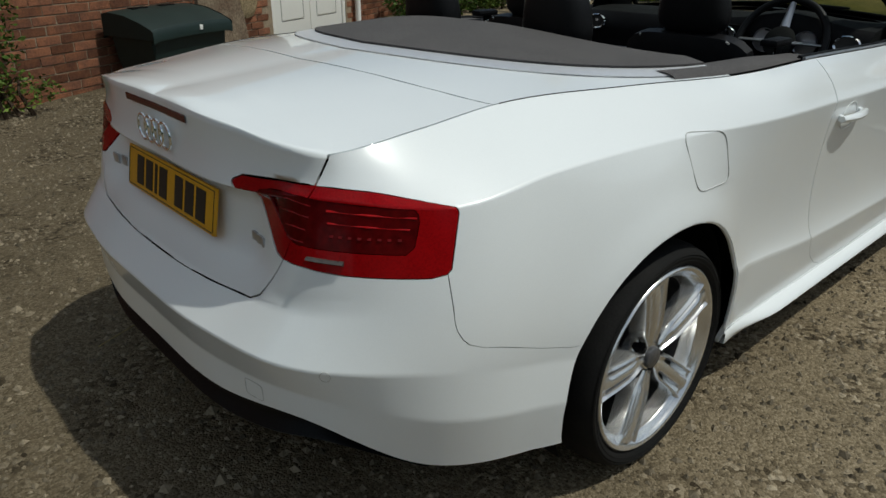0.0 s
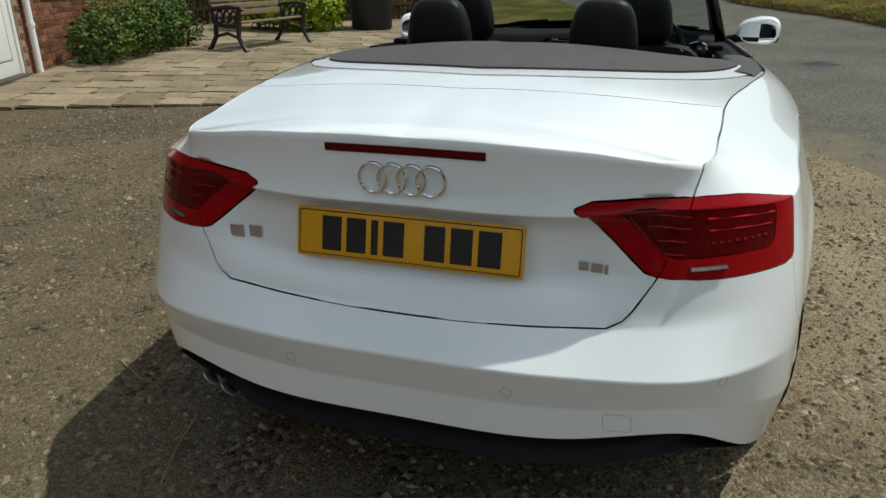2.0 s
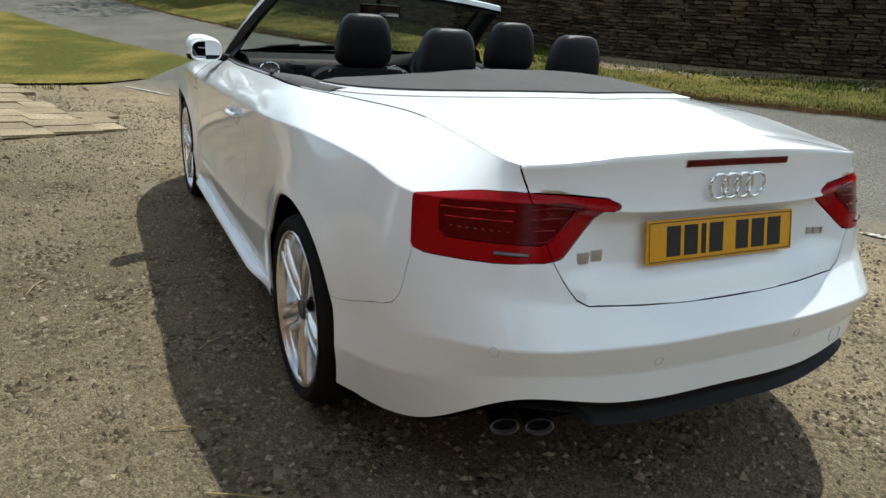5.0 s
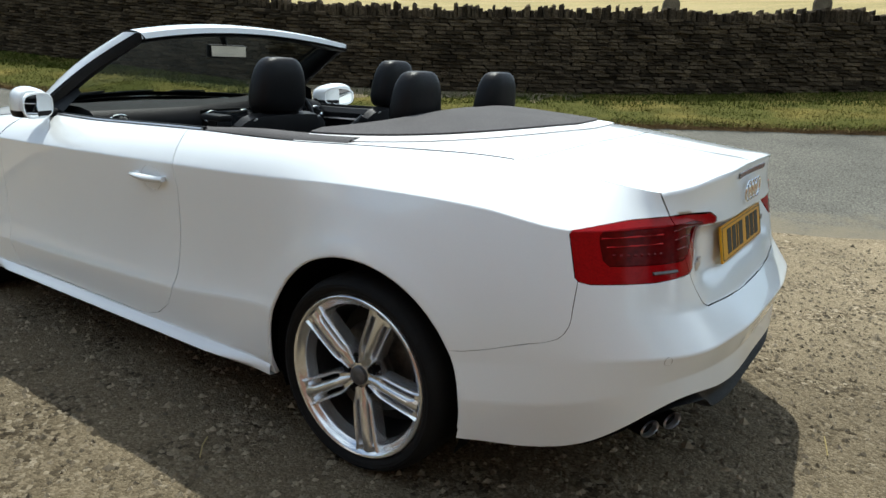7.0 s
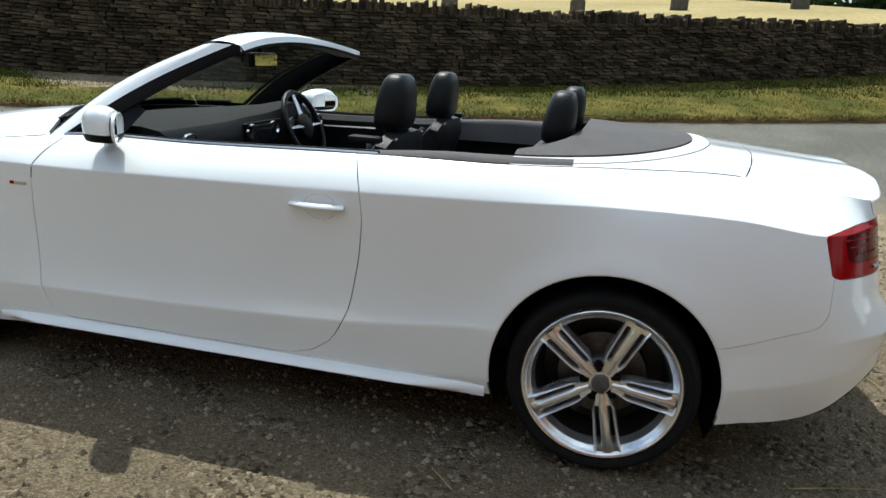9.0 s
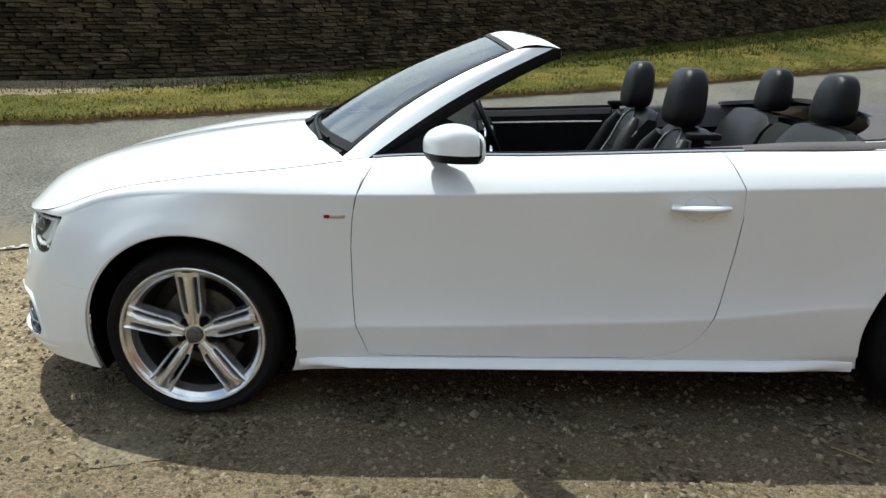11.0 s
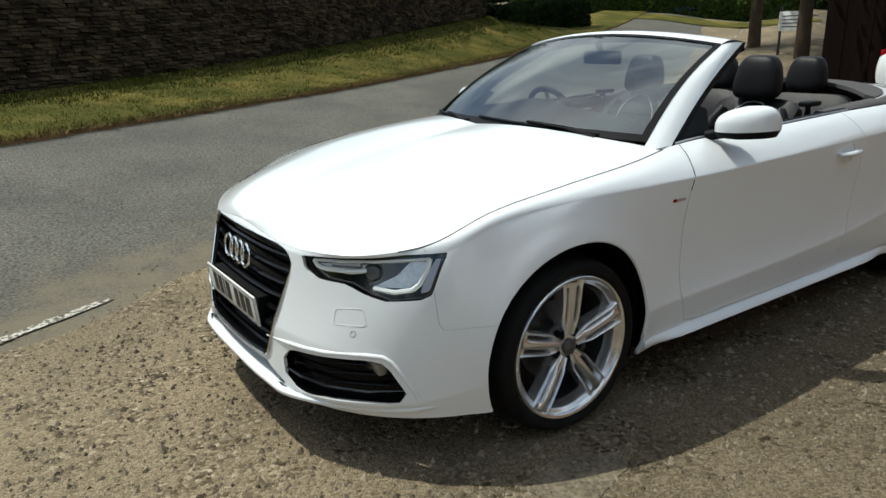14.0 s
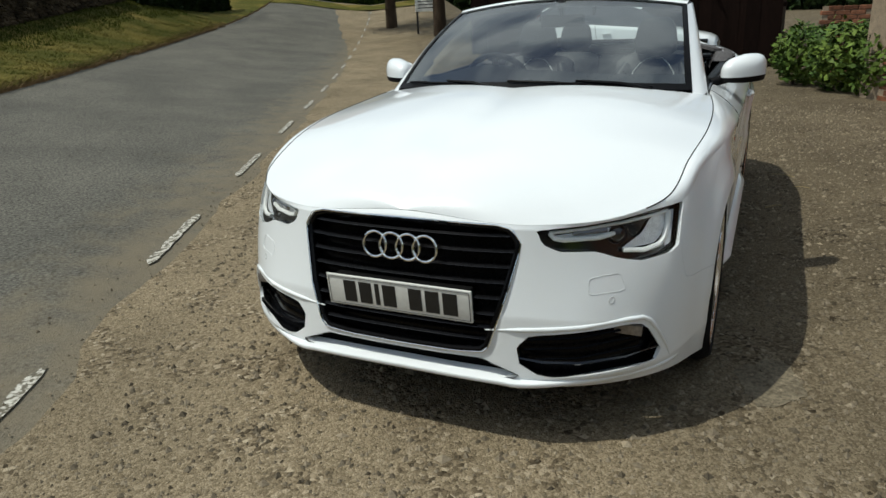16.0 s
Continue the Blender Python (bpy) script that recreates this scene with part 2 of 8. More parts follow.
def dust_over(m, colour, across, start, stop, most):
    """Gravel dust carried on to the road edge, thinning out with distance across the road."""
    nt = m.node_tree
    b = nt.nodes["Principled BSDF"]
    old = b.inputs["Base Color"].links[0].from_socket
    geo, dot, nz = nt.nodes.new("ShaderNodeNewGeometry"), nt.nodes.new("ShaderNodeVectorMath"), nt.nodes.new("ShaderNodeTexNoise")
    dot.operation, dot.inputs[1].default_value = "DOT_PRODUCT", across
    nz.inputs["Scale"].default_value, nz.inputs["Detail"].default_value = 4.5, 9
    add, mr, mx = nt.nodes.new("ShaderNodeMath"), nt.nodes.new("ShaderNodeMapRange"), nt.nodes.new("ShaderNodeMix")
    add.operation = "MULTIPLY_ADD"
    add.inputs[1].default_value = 1.6
    mr.interpolation_type = "SMOOTHSTEP"
    mr.inputs["From Min"].default_value, mr.inputs["From Max"].default_value = start, stop
    mr.inputs["To Min"].default_value, mr.inputs["To Max"].default_value = most, 0.0
    mx.data_type = "RGBA"
    mx.inputs[7].default_value = (*colour, 1)
    nt.links.new(geo.outputs["Position"], dot.inputs[0])
    nt.links.new(geo.outputs["Position"], nz.inputs["Vector"])
    nt.links.new(nz.outputs["Fac"], add.inputs[0])
    nt.links.new(dot.outputs["Value"], add.inputs[2])
    nt.links.new(add.outputs[0], mr.inputs["Value"])
    nt.links.new(mr.outputs["Result"], mx.inputs[0])
    nt.links.new(old, mx.inputs[6])
    nt.links.new(mx.outputs[2], b.inputs["Base Color"])


dust_over(ASPHALT, (0.175, 0.146, 0.100), (math.sin(radians(27.5)), -math.cos(radians(27.5)), 0), 3.75, 4.75, 0.85)
LINE = material("worn_white_line", (0.50, 0.48, 0.42), spec=0.08, rough=0.85, dark=(0.125, 0.112, 0.085), scale=34, amount=1.0, fine=110, fine_amount=0.2, ramp=(0.45, 0.55))
SOIL = material("dry_soil", (0.22, 0.135, 0.062), spec=0.08, rough=0.95, scale=5, amount=0.7, fine=60, fine_amount=0.5, bump=1.0, bump_scale=40)
TURF = material("dry_turf", (0.170, 0.132, 0.036), spec=0.08, rough=0.95, dark=(0.056, 0.060, 0.011), ramp=(0.28, 0.56), scale=0.8, amount=0.9, fine=30, fine_amount=0.5, bump=0.8, bump_scale=60)
GRASS = material("grass_blades", (0.150, 0.118, 0.029), rough=0.8, spec=0.05, dark=(0.052, 0.060, 0.010), ramp=(0.28, 0.56), scale=0.8, amount=0.9, fine=20, fine_amount=0.3, island=0.3)
GRASSGREEN = material("green_grass", (0.072, 0.078, 0.013), rough=0.85, spec=0.05, dark=(0.022, 0.038, 0.005), scale=1.3, amount=0.9, fine=20, fine_amount=0.3, island=0.3)
STRAW = material("dry_straw", (0.27, 0.19, 0.085), rough=0.9, spec=0.2, dark=(0.12, 0.08, 0.035), scale=3, amount=0.8, island=0.4)
WALLSTONE = material("dark_drystone", (0.072, 0.053, 0.033), spec=0.08, rough=0.95, dark=(0.024, 0.018, 0.012), scale=3, amount=0.7, fine=40, fine_amount=0.5, bump=0.8, bump_scale=50, island=0.55)
WALLCORE = material("wall_core", (0.022, 0.018, 0.014), spec=0.08, rough=1.0, scale=6, fine_amount=0.5)
HAYFIELD = material("dry_field", (0.33, 0.26, 0.125), spec=0.08, rough=0.95, dark=(0.22, 0.18, 0.075), scale=0.25, amount=0.8, fine=9, fine_amount=0.25)
BRICK = material("red_brick", (0.245, 0.105, 0.058), spec=0.08, rough=0.9, dark=(0.105, 0.052, 0.038), scale=9, amount=0.7, fine=60, fine_amount=0.3, bump=0.6, bump_scale=120, island=0.40)
BRICKMORTAR = material("lime_mortar", (0.33, 0.26, 0.185), spec=0.08, rough=0.95, scale=12, fine=70, bump=0.6)
SANDSTONE = material("yellow_stone", (0.32, 0.25, 0.15), spec=0.08, rough=0.95, scale=8, amount=0.7, fine=50, fine_amount=0.4, bump=0.8, bump_scale=50)
RENDERGREY = material("grey_render", (0.12, 0.105, 0.085), spec=0.08, rough=0.95, scale=6, amount=0.7, fine=60, bump=0.6)
OLDMASONRY = material("pale_old_masonry", (0.24, 0.19, 0.135), spec=0.08, rough=0.95, dark=(0.13, 0.085, 0.06), scale=7, amount=0.8, fine=45, fine_amount=0.35, bump=0.9, bump_scale=40)
UPVC = material("white_upvc", (0.86, 0.86, 0.83), rough=0.35, scale=2, amount=0.05, fine_amount=0.02)
BINGREEN = material("green_bin_plastic", (0.005, 0.017, 0.015), rough=0.55, dark=(0.008, 0.023, 0.020), scale=5, amount=0.6, fine=120, fine_amount=0.2)
SLAB = material("paving_slab", (0.285, 0.228, 0.152), spec=0.08, rough=0.92, dark=(0.15, 0.122, 0.082), scale=2.2, amount=0.6, fine=45, fine_amount=0.3, bump=0.5, bump_scale=90, island=0.22)
JOINT = material("mossy_joint", (0.125, 0.100, 0.062), spec=0.08, rough=0.95, dark=(0.07, 0.07, 0.032), scale=4, amount=0.8, fine=60, fine_amount=0.4, bump=0.8, bump_scale=60)
FLATSTONE = material("dusty_flat_stone", (0.185, 0.155, 0.108), spec=0.08, rough=0.95, scale=9, amount=0.7, fine=70, fine_amount=0.4, bump=0.8, bump_scale=60)
BENCHWOOD = material("weathered_teak", (0.25, 0.18, 0.11), rough=0.8, scale=5, amount=0.5, fine=60, stretch=(1, 1, 6), island=0.15)
IRON = material("black_cast_iron", (0.012, 0.012, 0.012), rough=0.5, fine=120)
PICKETWOOD = material("grey_brown_picket", (0.085, 0.058, 0.036), spec=0.08, rough=0.9, scale=4, amount=0.6, fine=50, stretch=(6, 6, 1), island=0.3)
# dark-stained boards; the tree shade over them is put into this base too
FENCEWOOD = material("brown_fence", (0.010, 0.005, 0.0035), spec=0.08, rough=0.9, scale=4, amount=0.6, fine=50, stretch=(6, 6, 1), island=0.3)
LEAF = material("green_leaf", spec=0.14, colour=(0.105, 0.150, 0.026), rough=0.55, dark=(0.03, 0.07, 0.015), scale=2, amount=0.8, island=0.5)
LEAFLIME = material("lime_leaf", spec=0.14, colour=(0.30, 0.38, 0.03), rough=0.55, dark=(0.14, 0.22, 0.02), scale=3, amount=0.7, island=0.4)
LEAFDARK = material("dark_hedge_leaf", spec=0.14, colour=(0.035, 0.06, 0.018), rough=0.6, dark=(0.012, 0.025, 0.01), scale=1.2, amount=0.8, island=0.5)
LEAFBROWN = material("brown_green_leaf", spec=0.14, colour=(0.13, 0.105, 0.04), rough=0.7, dark=(0.06, 0.06, 0.02), scale=2, amount=0.8, island=0.5)
FLOWER = material("pink_flower", (0.62, 0.16, 0.22), rough=0.7, dark=(0.7, 0.5, 0.4), scale=20, amount=0.9, island=0.3)
BARK = material("bark", (0.09, 0.065, 0.045), spec=0.08, rough=0.95, scale=6, fine=40, bump=0.8, stretch=(3, 3, 0.6))
PLASTER = material("cream_plaster", (0.62, 0.57, 0.46), rough=0.9, scale=2, amount=0.2)
BEAM = material("black_beam", (0.02, 0.017, 0.014), rough=0.8)
ROOFTILE = material("roof_tile", (0.12, 0.055, 0.035), rough=0.9, scale=4, amount=0.6, fine=20, fine_amount=0.4)
PANE = material("dark_pane", (0.015, 0.017, 0.02), rough=0.08, coat=0.5)
POT = material("black_tub", (0.014, 0.014, 0.015), rough=0.6, fine=80)
BLUEPAINT = material("blue_paint", (0.05, 0.13, 0.33), rough=0.3, coat=1.0)

# ------------------------------------------------------------------ mesh helpers


def finish(bm, me, smooth=True, angle=40):
    bmesh.ops.recalc_face_normals(bm, faces=bm.faces)
    for f in bm.faces:
        f.smooth = smooth
    if smooth:
        lim = radians(angle)
        for e in bm.edges:
            if len(e.link_faces) == 2 and e.calc_face_angle(0) > lim:
                e.smooth = False
    bm.to_mesh(me)
    bm.free()


def part(name, bm, mat, parent=None, label="", smooth=True, angle=40, recalc=True):
    me = bpy.data.meshes.new(name)
    if recalc:
        finish(bm, me, smooth, angle)
    else:
        for f in bm.faces:
            f.smooth = smooth
        bm.to_mesh(me)
        bm.free()
    me.materials.append(mat)
    ob = new(name, me)
    if parent:
        ob.parent = parent
    return tagged(ob, label)


def thing(name, label, category, group="", kind="", at=(0, 0, 0), turn=0):
    ob = new(name)
    ob.empty_display_size = 0.1
    ob.matrix_basis = pose(*at, 0, 0, turn)
    return tagged(ob, label, category, group, kind)


def box(bm, a, b, bevel=0.0, m=None):
    """A bevelled box between two corners, added to bm."""
    a, b = Vector(a), Vector(b)
    r = bmesh.ops.create_cube(bm, size=1.0)
    vs = r["verts"]
    bmesh.ops.scale(bm, vec=b - a, verts=vs)
    bmesh.ops.translate(bm, vec=(a + b) / 2, verts=vs)
    if bevel:
        es = list({e for v in vs for e in v.link_edges})
        out = bmesh.ops.bevel(bm, geom=es, offset=bevel, segments=2, affect="EDGES", profile=0.6)
        vs = list({v for f in out["faces"] for v in f.verts} | {v for v in vs if v.is_valid})
    if m is not None:
        bmesh.ops.transform(bm, matrix=m, verts=vs)
    return vs


def boxed(a, b, bevel=0.0, m=None):
    bm = bmesh.new()
    box(bm, a, b, bevel, m)
    return bm


def grid_mesh(rows, bm=None, close=False):
    """Quads over rows of points."""
    bm = bm or bmesh.new()
    vs = [[bm.verts.new(p) for p in row] for row in rows]
    for i in range(len(vs) - 1):
        n = len(vs[i])
        for j in range(n if close else n - 1):
            k = (j + 1) % n
            q = [vs[i][j], vs[i][k], vs[i + 1][k], vs[i + 1][j]]
            try:
                bm.faces.new(q)
            except ValueError:
                pass
    return bm


def tube(points, radius, bm=None, sides=8, closed=False, flat=1.0, caps=True):
    """A tube round a line of points; radius is a number or one for each point."""
    bm = bm or bmesh.new()
    pts = [Vector(p) for p in points]
    n = len(pts)
    rows, up = [], None
    for i, p in enumerate(pts):
        a = pts[i - 1] if (i > 0 or closed) else p
        b = pts[(i + 1) % n] if (i < n - 1 or closed) else p
        t = (b - a).normalized()
        if up is None:
            up = Vector((0, 0, 1)) if abs(t.z) < 0.9 else Vector((1, 0, 0))
        side = t.cross(up).normalized()
        up = side.cross(t).normalized()
        r = radius[i] if isinstance(radius, (list, tuple)) else radius
        rows.append([p + (side * math.cos(k) + up * math.sin(k) * flat) * r for k in (2 * math.pi * j / sides for j in range(sides))])
    if closed:
        rows.append(rows[0])
    vs = [[bm.verts.new(q) for q in row] for row in (rows[:-1] if closed else rows)]
    if closed:
        vs.append(vs[0])
    for i in range(len(vs) - 1):
        for j in range(sides):
            bm.faces.new((vs[i][j], vs[i][(j + 1) % sides], vs[i + 1][(j + 1) % sides], vs[i + 1][j]))
    if not closed and caps:
        bm.faces.new(vs[0][::-1])
        bm.faces.new(vs[-1])
    return bm


def revolve(profile, axis_m, steps=48, bm=None):
    """Turns a profile of (radius, along) about the local z axis, placed by axis_m."""
    bm = bm or bmesh.new()
    rows = []
    for k in range(steps):
        a = 2 * math.pi * k / steps
        rows.append([bm.verts.new(axis_m @ Vector((r * math.cos(a), r * math.sin(a), h))) for r, h in profile])
    for k in range(steps):
        n = (k + 1) % steps
        for j in range(len(profile) - 1):
            bm.faces.new((rows[k][j], rows[n][j], rows[n][j + 1], rows[k][j + 1]))
    return bm


def lerp_table(table, v):
    """Piecewise linear value of a table of (key, value) pairs."""
    if v <= table[0][0]:
        return table[0][1]
    for (a, p), (b, q) in zip(table, table[1:]):
        if v <= b:
            return p + (q - p) * (v - a) / (b - a)
    return table[-1][1]


def smoothstep(a, b, v):
    t = min(1.0, max(0.0, (v - a) / (b - a)))
    return t * t * (3 - 2 * t)

# ------------------------------------------------------------------ ground

ROAD_TURN = radians(27.5)
RD = Vector((math.cos(ROAD_TURN), math.sin(ROAD_TURN)))       # along the road
RN = Vector((RD.y, -RD.x))                                    # across it, towards the field wall
R0 = Vector((1.0, -3.10))                                      # a point on the dashed edge line


def road_uv(x, y):
    p = Vector((x, y)) - R0
    return p.dot(RN), p.dot(RD)


def road_xy(u, v):
    p = R0 + RN * u + RD * v
    return p.x, p.y


def verge_u(v):
    return lerp_table([(-60, 5.2), (-25, 4.5), (-15, 4.5), (-10, 4.3), (-5, 3.9), (-2, 3.82), (2, 3.76), (4, 3.76), (7, 4.6), (10, 5.4), (14, 5.9), (19, 6.8), (30, 9.0), (130, 30)], v)


CROSS, ALONG = 0.11, -0.015


def ground_z(x, y):
    u, v = road_uv(x, y)
    vv = max(-45.0, min(30.0, v))
    up = min(u, 7.5)
    z = CROSS * math.sqrt(up * up + 0.09) / 2 + CROSS * up / 2 if u > -3 else 0.0
    z += ALONG * vv * smoothstep(0.2, 4.5, u)
    if y > 1.0:
        z += (APRON * max(0.0, math.sqrt((y - 1.0) ** 2 + 0.04) - 0.2) * (1 if y < 14 else 14 / y)) * smoothstep(-12, -2, x)
    back = min(30.0, max(0.0, -x - 4.0))
    ahead = min(30.0, max(0.0, x - 9.0))
    road_side = smoothstep(-7.6, -2.8, u)        # the apron behind the car falls away from the road
    z += 0.0027 * back * back * road_side - 0.0033 * min(back, 8.0) ** 2 * (1 - road_side) + 0.0022 * ahead * ahead
    return z


APRON = 0.036

# ------------------------------------------------------------------ ground, road, verge


def build_ground():
    # one sheet to the horizon, finer near the car
    def ticks(limit):
        out, v, step = [0.0], 0.0, 0.22
        while v < limit:
            v += step
            out.append(v)
            step *= 1.0 if v < 6 else 1.16
        return sorted({-t for t in out} | set(out))

    xs, ys = ticks(420), ticks(420)
    rows = []
    for x in xs:
        row = []
        for y in ys:
            X, Y = x + 1.4, y
            z = ground_z(X, Y)
            if abs(x) < 9 and abs(y) < 9:
                z += 0.006 * noise.noise((X * 0.7, Y * 0.7, 0)) * smoothstep(1.2, 3.5, max(abs(x - 0) - 2.0, abs(y)))
            row.append((X, Y, z))
        rows.append(row)
    part_ob = part("ground", grid_mesh(rows), GRAVEL, None, "", True, 180)
    tagged(part_ob, "brown compacted gravel parking apron with loose stones", "gravel ground", kind="structure")


def build_road():
    rows = []
    vs = [-160, -120, -90, -70, -55] + [-45 + i * 0.35 for i in range(220)] + [34, 40, 50, 65, 90, 130]
    for v in vs:
        row = []
        edge = -0.26 + 0.14 * noise.noise((v * 1.3, 0, 3)) + 0.08 * noise.noise((v * 6, 2, 1))
        far = verge_u(v) + 0.35
        for k in range(13):
            u = edge + (far - edge) * k / 12
            x, y = road_xy(u, v)
            lift = 0.012 if k else -0.006
            row.append((x, y, ground_z(x, y) + lift))
        rows.append(row)
    ob = part("road", grid_mesh(rows), ASPHALT, None, "", True, 180)
    tagged(ob, "worn grey asphalt village road with frayed gravelly edge", "road", kind="structure")
    # dashed edge line
    v = 0.95 - 19 * LINE_STEP
    while v < 30:
        n = 14
        ob_rows = []
        w = 0.029
        for i in range(n + 1):
            vv = v + 1.05 * i / n
            a = -0.06 - w + 0.020 * noise.noise((vv * 9, 1, 0))
            b = -0.06 + w + 0.020 * noise.noise((vv * 9, 7, 0))
            if i in (0, n):
                a, b = a + 0.02, b - 0.03
            row = []
            for u in (a, (a + b) / 2, b):
                x, y = road_xy(u, vv)
                row.append((x, y, ground_z(x, y) + 0.0165))
            ob_rows.append(row)
        bm = grid_mesh(ob_rows)
        ob = part("road_marking", bm, LINE, None, "worn white dash of the road edge line", True, 180)
        tagged(ob, category="road marking", group="dashed edge line", kind="structure")
        v += LINE_STEP


LINE_STEP = 2.27
WALL_END, WALL_STOP = -17.0, 17.3


def verge_top(u, v):
    """Height of the grass bank between the road and the field wall."""
    e = verge_u(v)
    x, y = road_xy(e, v)
    z0 = ground_z(x, y) + 0.09
    z1 = wall_base(v)
    if v < WALL_END:                              # past the wall the bank runs out
        x, y = road_xy(wall_u(v), v)
        z1 += (ground_z(x, y) + 0.15 - z1) * smoothstep(0, 9, WALL_END - v)
    k = min(1.0, max(0.0, (u - e) / max(0.5, wall_u(v) - e)))
    return z0 + (z1 - z0) * k ** 1.15


def wall_base(v):
    return lerp_table([(-30, 2.6), (-17, 1.98), (-14, 1.74), (-11, 1.46), (-8.5, 1.26), (-5, 0.99), (-2.3, 0.83), (0, 0.73), (2, 0.68), (5, 0.65), (24, 1.79)], v)


def wall_u(v):
    """The wall leaves the road ahead of the car."""
    return 6.7 + 0.2 * max(0.0, v - 3)


def build_verge():
    vs = [-70, -55] + [-44 + 0.14 * i for i in range(480)] + [26, 32, 45, 70]
    rows = []
    for v in vs:
        row = []
        e = verge_u(v)
        jag = 0.10 * noise.noise((v * 1.7, 4, 0)) + 0.07 * noise.noise((v * 6.5, 9, 2))
        for k in range(15):
            if k == 0:
                u, z = e + jag + 0.06, None
            elif k == 1:
                u, z = e + jag + 0.10, verge_top(e, v) - 0.02 + 0.025 * noise.noise((v * 5, 3, 3))
            else:
                u = e + 0.1 + jag * (1 - k / 14) + (wall_u(v) + 0.1 - e) * (k - 1) / 13
                z = verge_top(u, v) + 0.02 * noise.noise((v * 3, u * 3, 6))
            x, y = road_xy(u, v)
            row.append((x, y, ground_z(x, y) - 0.02 if z is None else z))
        rows.append(row)
    # beyond the wall the field carries on to the skyline
    bm = grid_mesh([r[1:] for r in rows])
    ob = part("verge", bm, TURF, None, "", True, 180)
    tagged(ob, "dry yellow-green grass bank between road and wall", "grass verge", kind="structure")
    bm = grid_mesh([[Vector(r[0]), Vector(r[1]) + Vector((0, 0, 0.002))] for r in rows])
    ob = part("verge_edge", bm, SOIL, None, "", True, 180)
    tagged(ob, "crumbling brown soil edge where the verge meets the road", "soil edge", kind="structure")
    # grass blades
    rnd = random.Random(4)
    verts, faces = [], []
    wall_foot, wall_foot_faces = [], []
    for _ in range(130000):
        v = rnd.uniform(-20, 15)
        e = verge_u(v)
        far = rnd.random() ** 1.15
        u = e + 0.06 + (wall_u(v) - e) * far
        z = verge_top(u, v) - 0.01
        x, y = road_xy(u, v)
        h, a = rnd.uniform(0.012, 0.042) * (1.8 if rnd.random() < .04 else 1), rnd.uniform(0, 6.28)
        w = rnd.uniform(0.003, 0.008)
        lean = rnd.uniform(0.02, 0.07)
        c, s = math.cos(a), math.sin(a)
        # greener near the wall; the wall's shade is put into this green too
        green = far + 0.22 * noise.noise((v * 0.8, u * 0.8, 2)) > 0.55
        if green:
            h, w = h * 1.7, w * 1.2
        vs, fs = (wall_foot, wall_foot_faces) if green else (verts, faces)
        i = len(vs)
        vs += [(x - c * w, y - s * w, z), (x + c * w, y + s * w, z), (x - s * lean, y + c * lean, z + h)]
        fs.append((i, i + 1, i + 2))
    me = bpy.data.meshes.new("lush_grass")
    me.from_pydata(wall_foot, [], wall_foot_faces)
    me.materials.append(GRASSGREEN)
    tagged(new("lush_grass", me), "longer green grass along the foot of the stone wall", "grass", kind="stuff")
    me = bpy.data.meshes.new("grass")
    me.from_pydata(verts, [], faces)
    me.materials.append(GRASS)
    tagged(new("grass", me), "short sun-dried grass on the roadside bank", "grass", kind="stuff")


def build_straw():
    """Dead grass hanging over the frayed verge edge."""
    rnd = random.Random(14)
    verts, faces = [], []
    for _ in range(16000):
        v = rnd.uniform(-20, 15)
        e = verge_u(v)
        jag = 0.10 * noise.noise((v * 1.7, 4, 0)) + 0.07 * noise.noise((v * 6.5, 9, 2))
        clump = 0.5 + 0.5 * noise.noise((v * 2.6, 5, 5))
        u = e + jag + 0.05 + abs(rnd.gauss(0, 0.13))
        x, y = road_xy(u, v)
        z = verge_top(u, v) - 0.04
        h, a = rnd.uniform(0.03, 0.085) * (0.5 + clump), rnd.uniform(0, 6.28)
        w, lean = rnd.uniform(0.003, 0.008), rnd.uniform(0.02, 0.07)
        c, s = math.cos(a), math.sin(a)
        i = len(verts)
        out = -RN * rnd.uniform(0.0, 0.09)
        verts += [(x - c * w, y - s * w, z), (x + c * w, y + s * w, z), (x - s * lean + out.x, y + c * lean + out.y, z + h)]
        faces.append((i, i + 1, i + 2))
    me = bpy.data.meshes.new("straw")
    me.from_pydata(verts, [], faces)
    me.materials.append(STRAW)
    tagged(new("dry_grass_edge", me), "straw-coloured dead grass along the frayed verge edge", "dry grass", kind="stuff")


def build_field():
    rows = []
    for v in [-17, -12, -8, -4, 0, 4, 8, 12, 18, 26, 40, 70, 120]:
        row = []
        for du in (0.15, 0.6, 2, 5, 10, 20, 40, 80, 150):
            x, y = road_xy(wall_u(v) + du, v)
            row.append((x, y, wall_base(v) + 0.80 + 0.095 * du))
        rows.append(row)
    ob = part("field", grid_mesh(rows), HAYFIELD, None, "", True, 180)
    tagged(ob, "sunlit bleached dry grass behind the stone wall", "field", kind="structure")


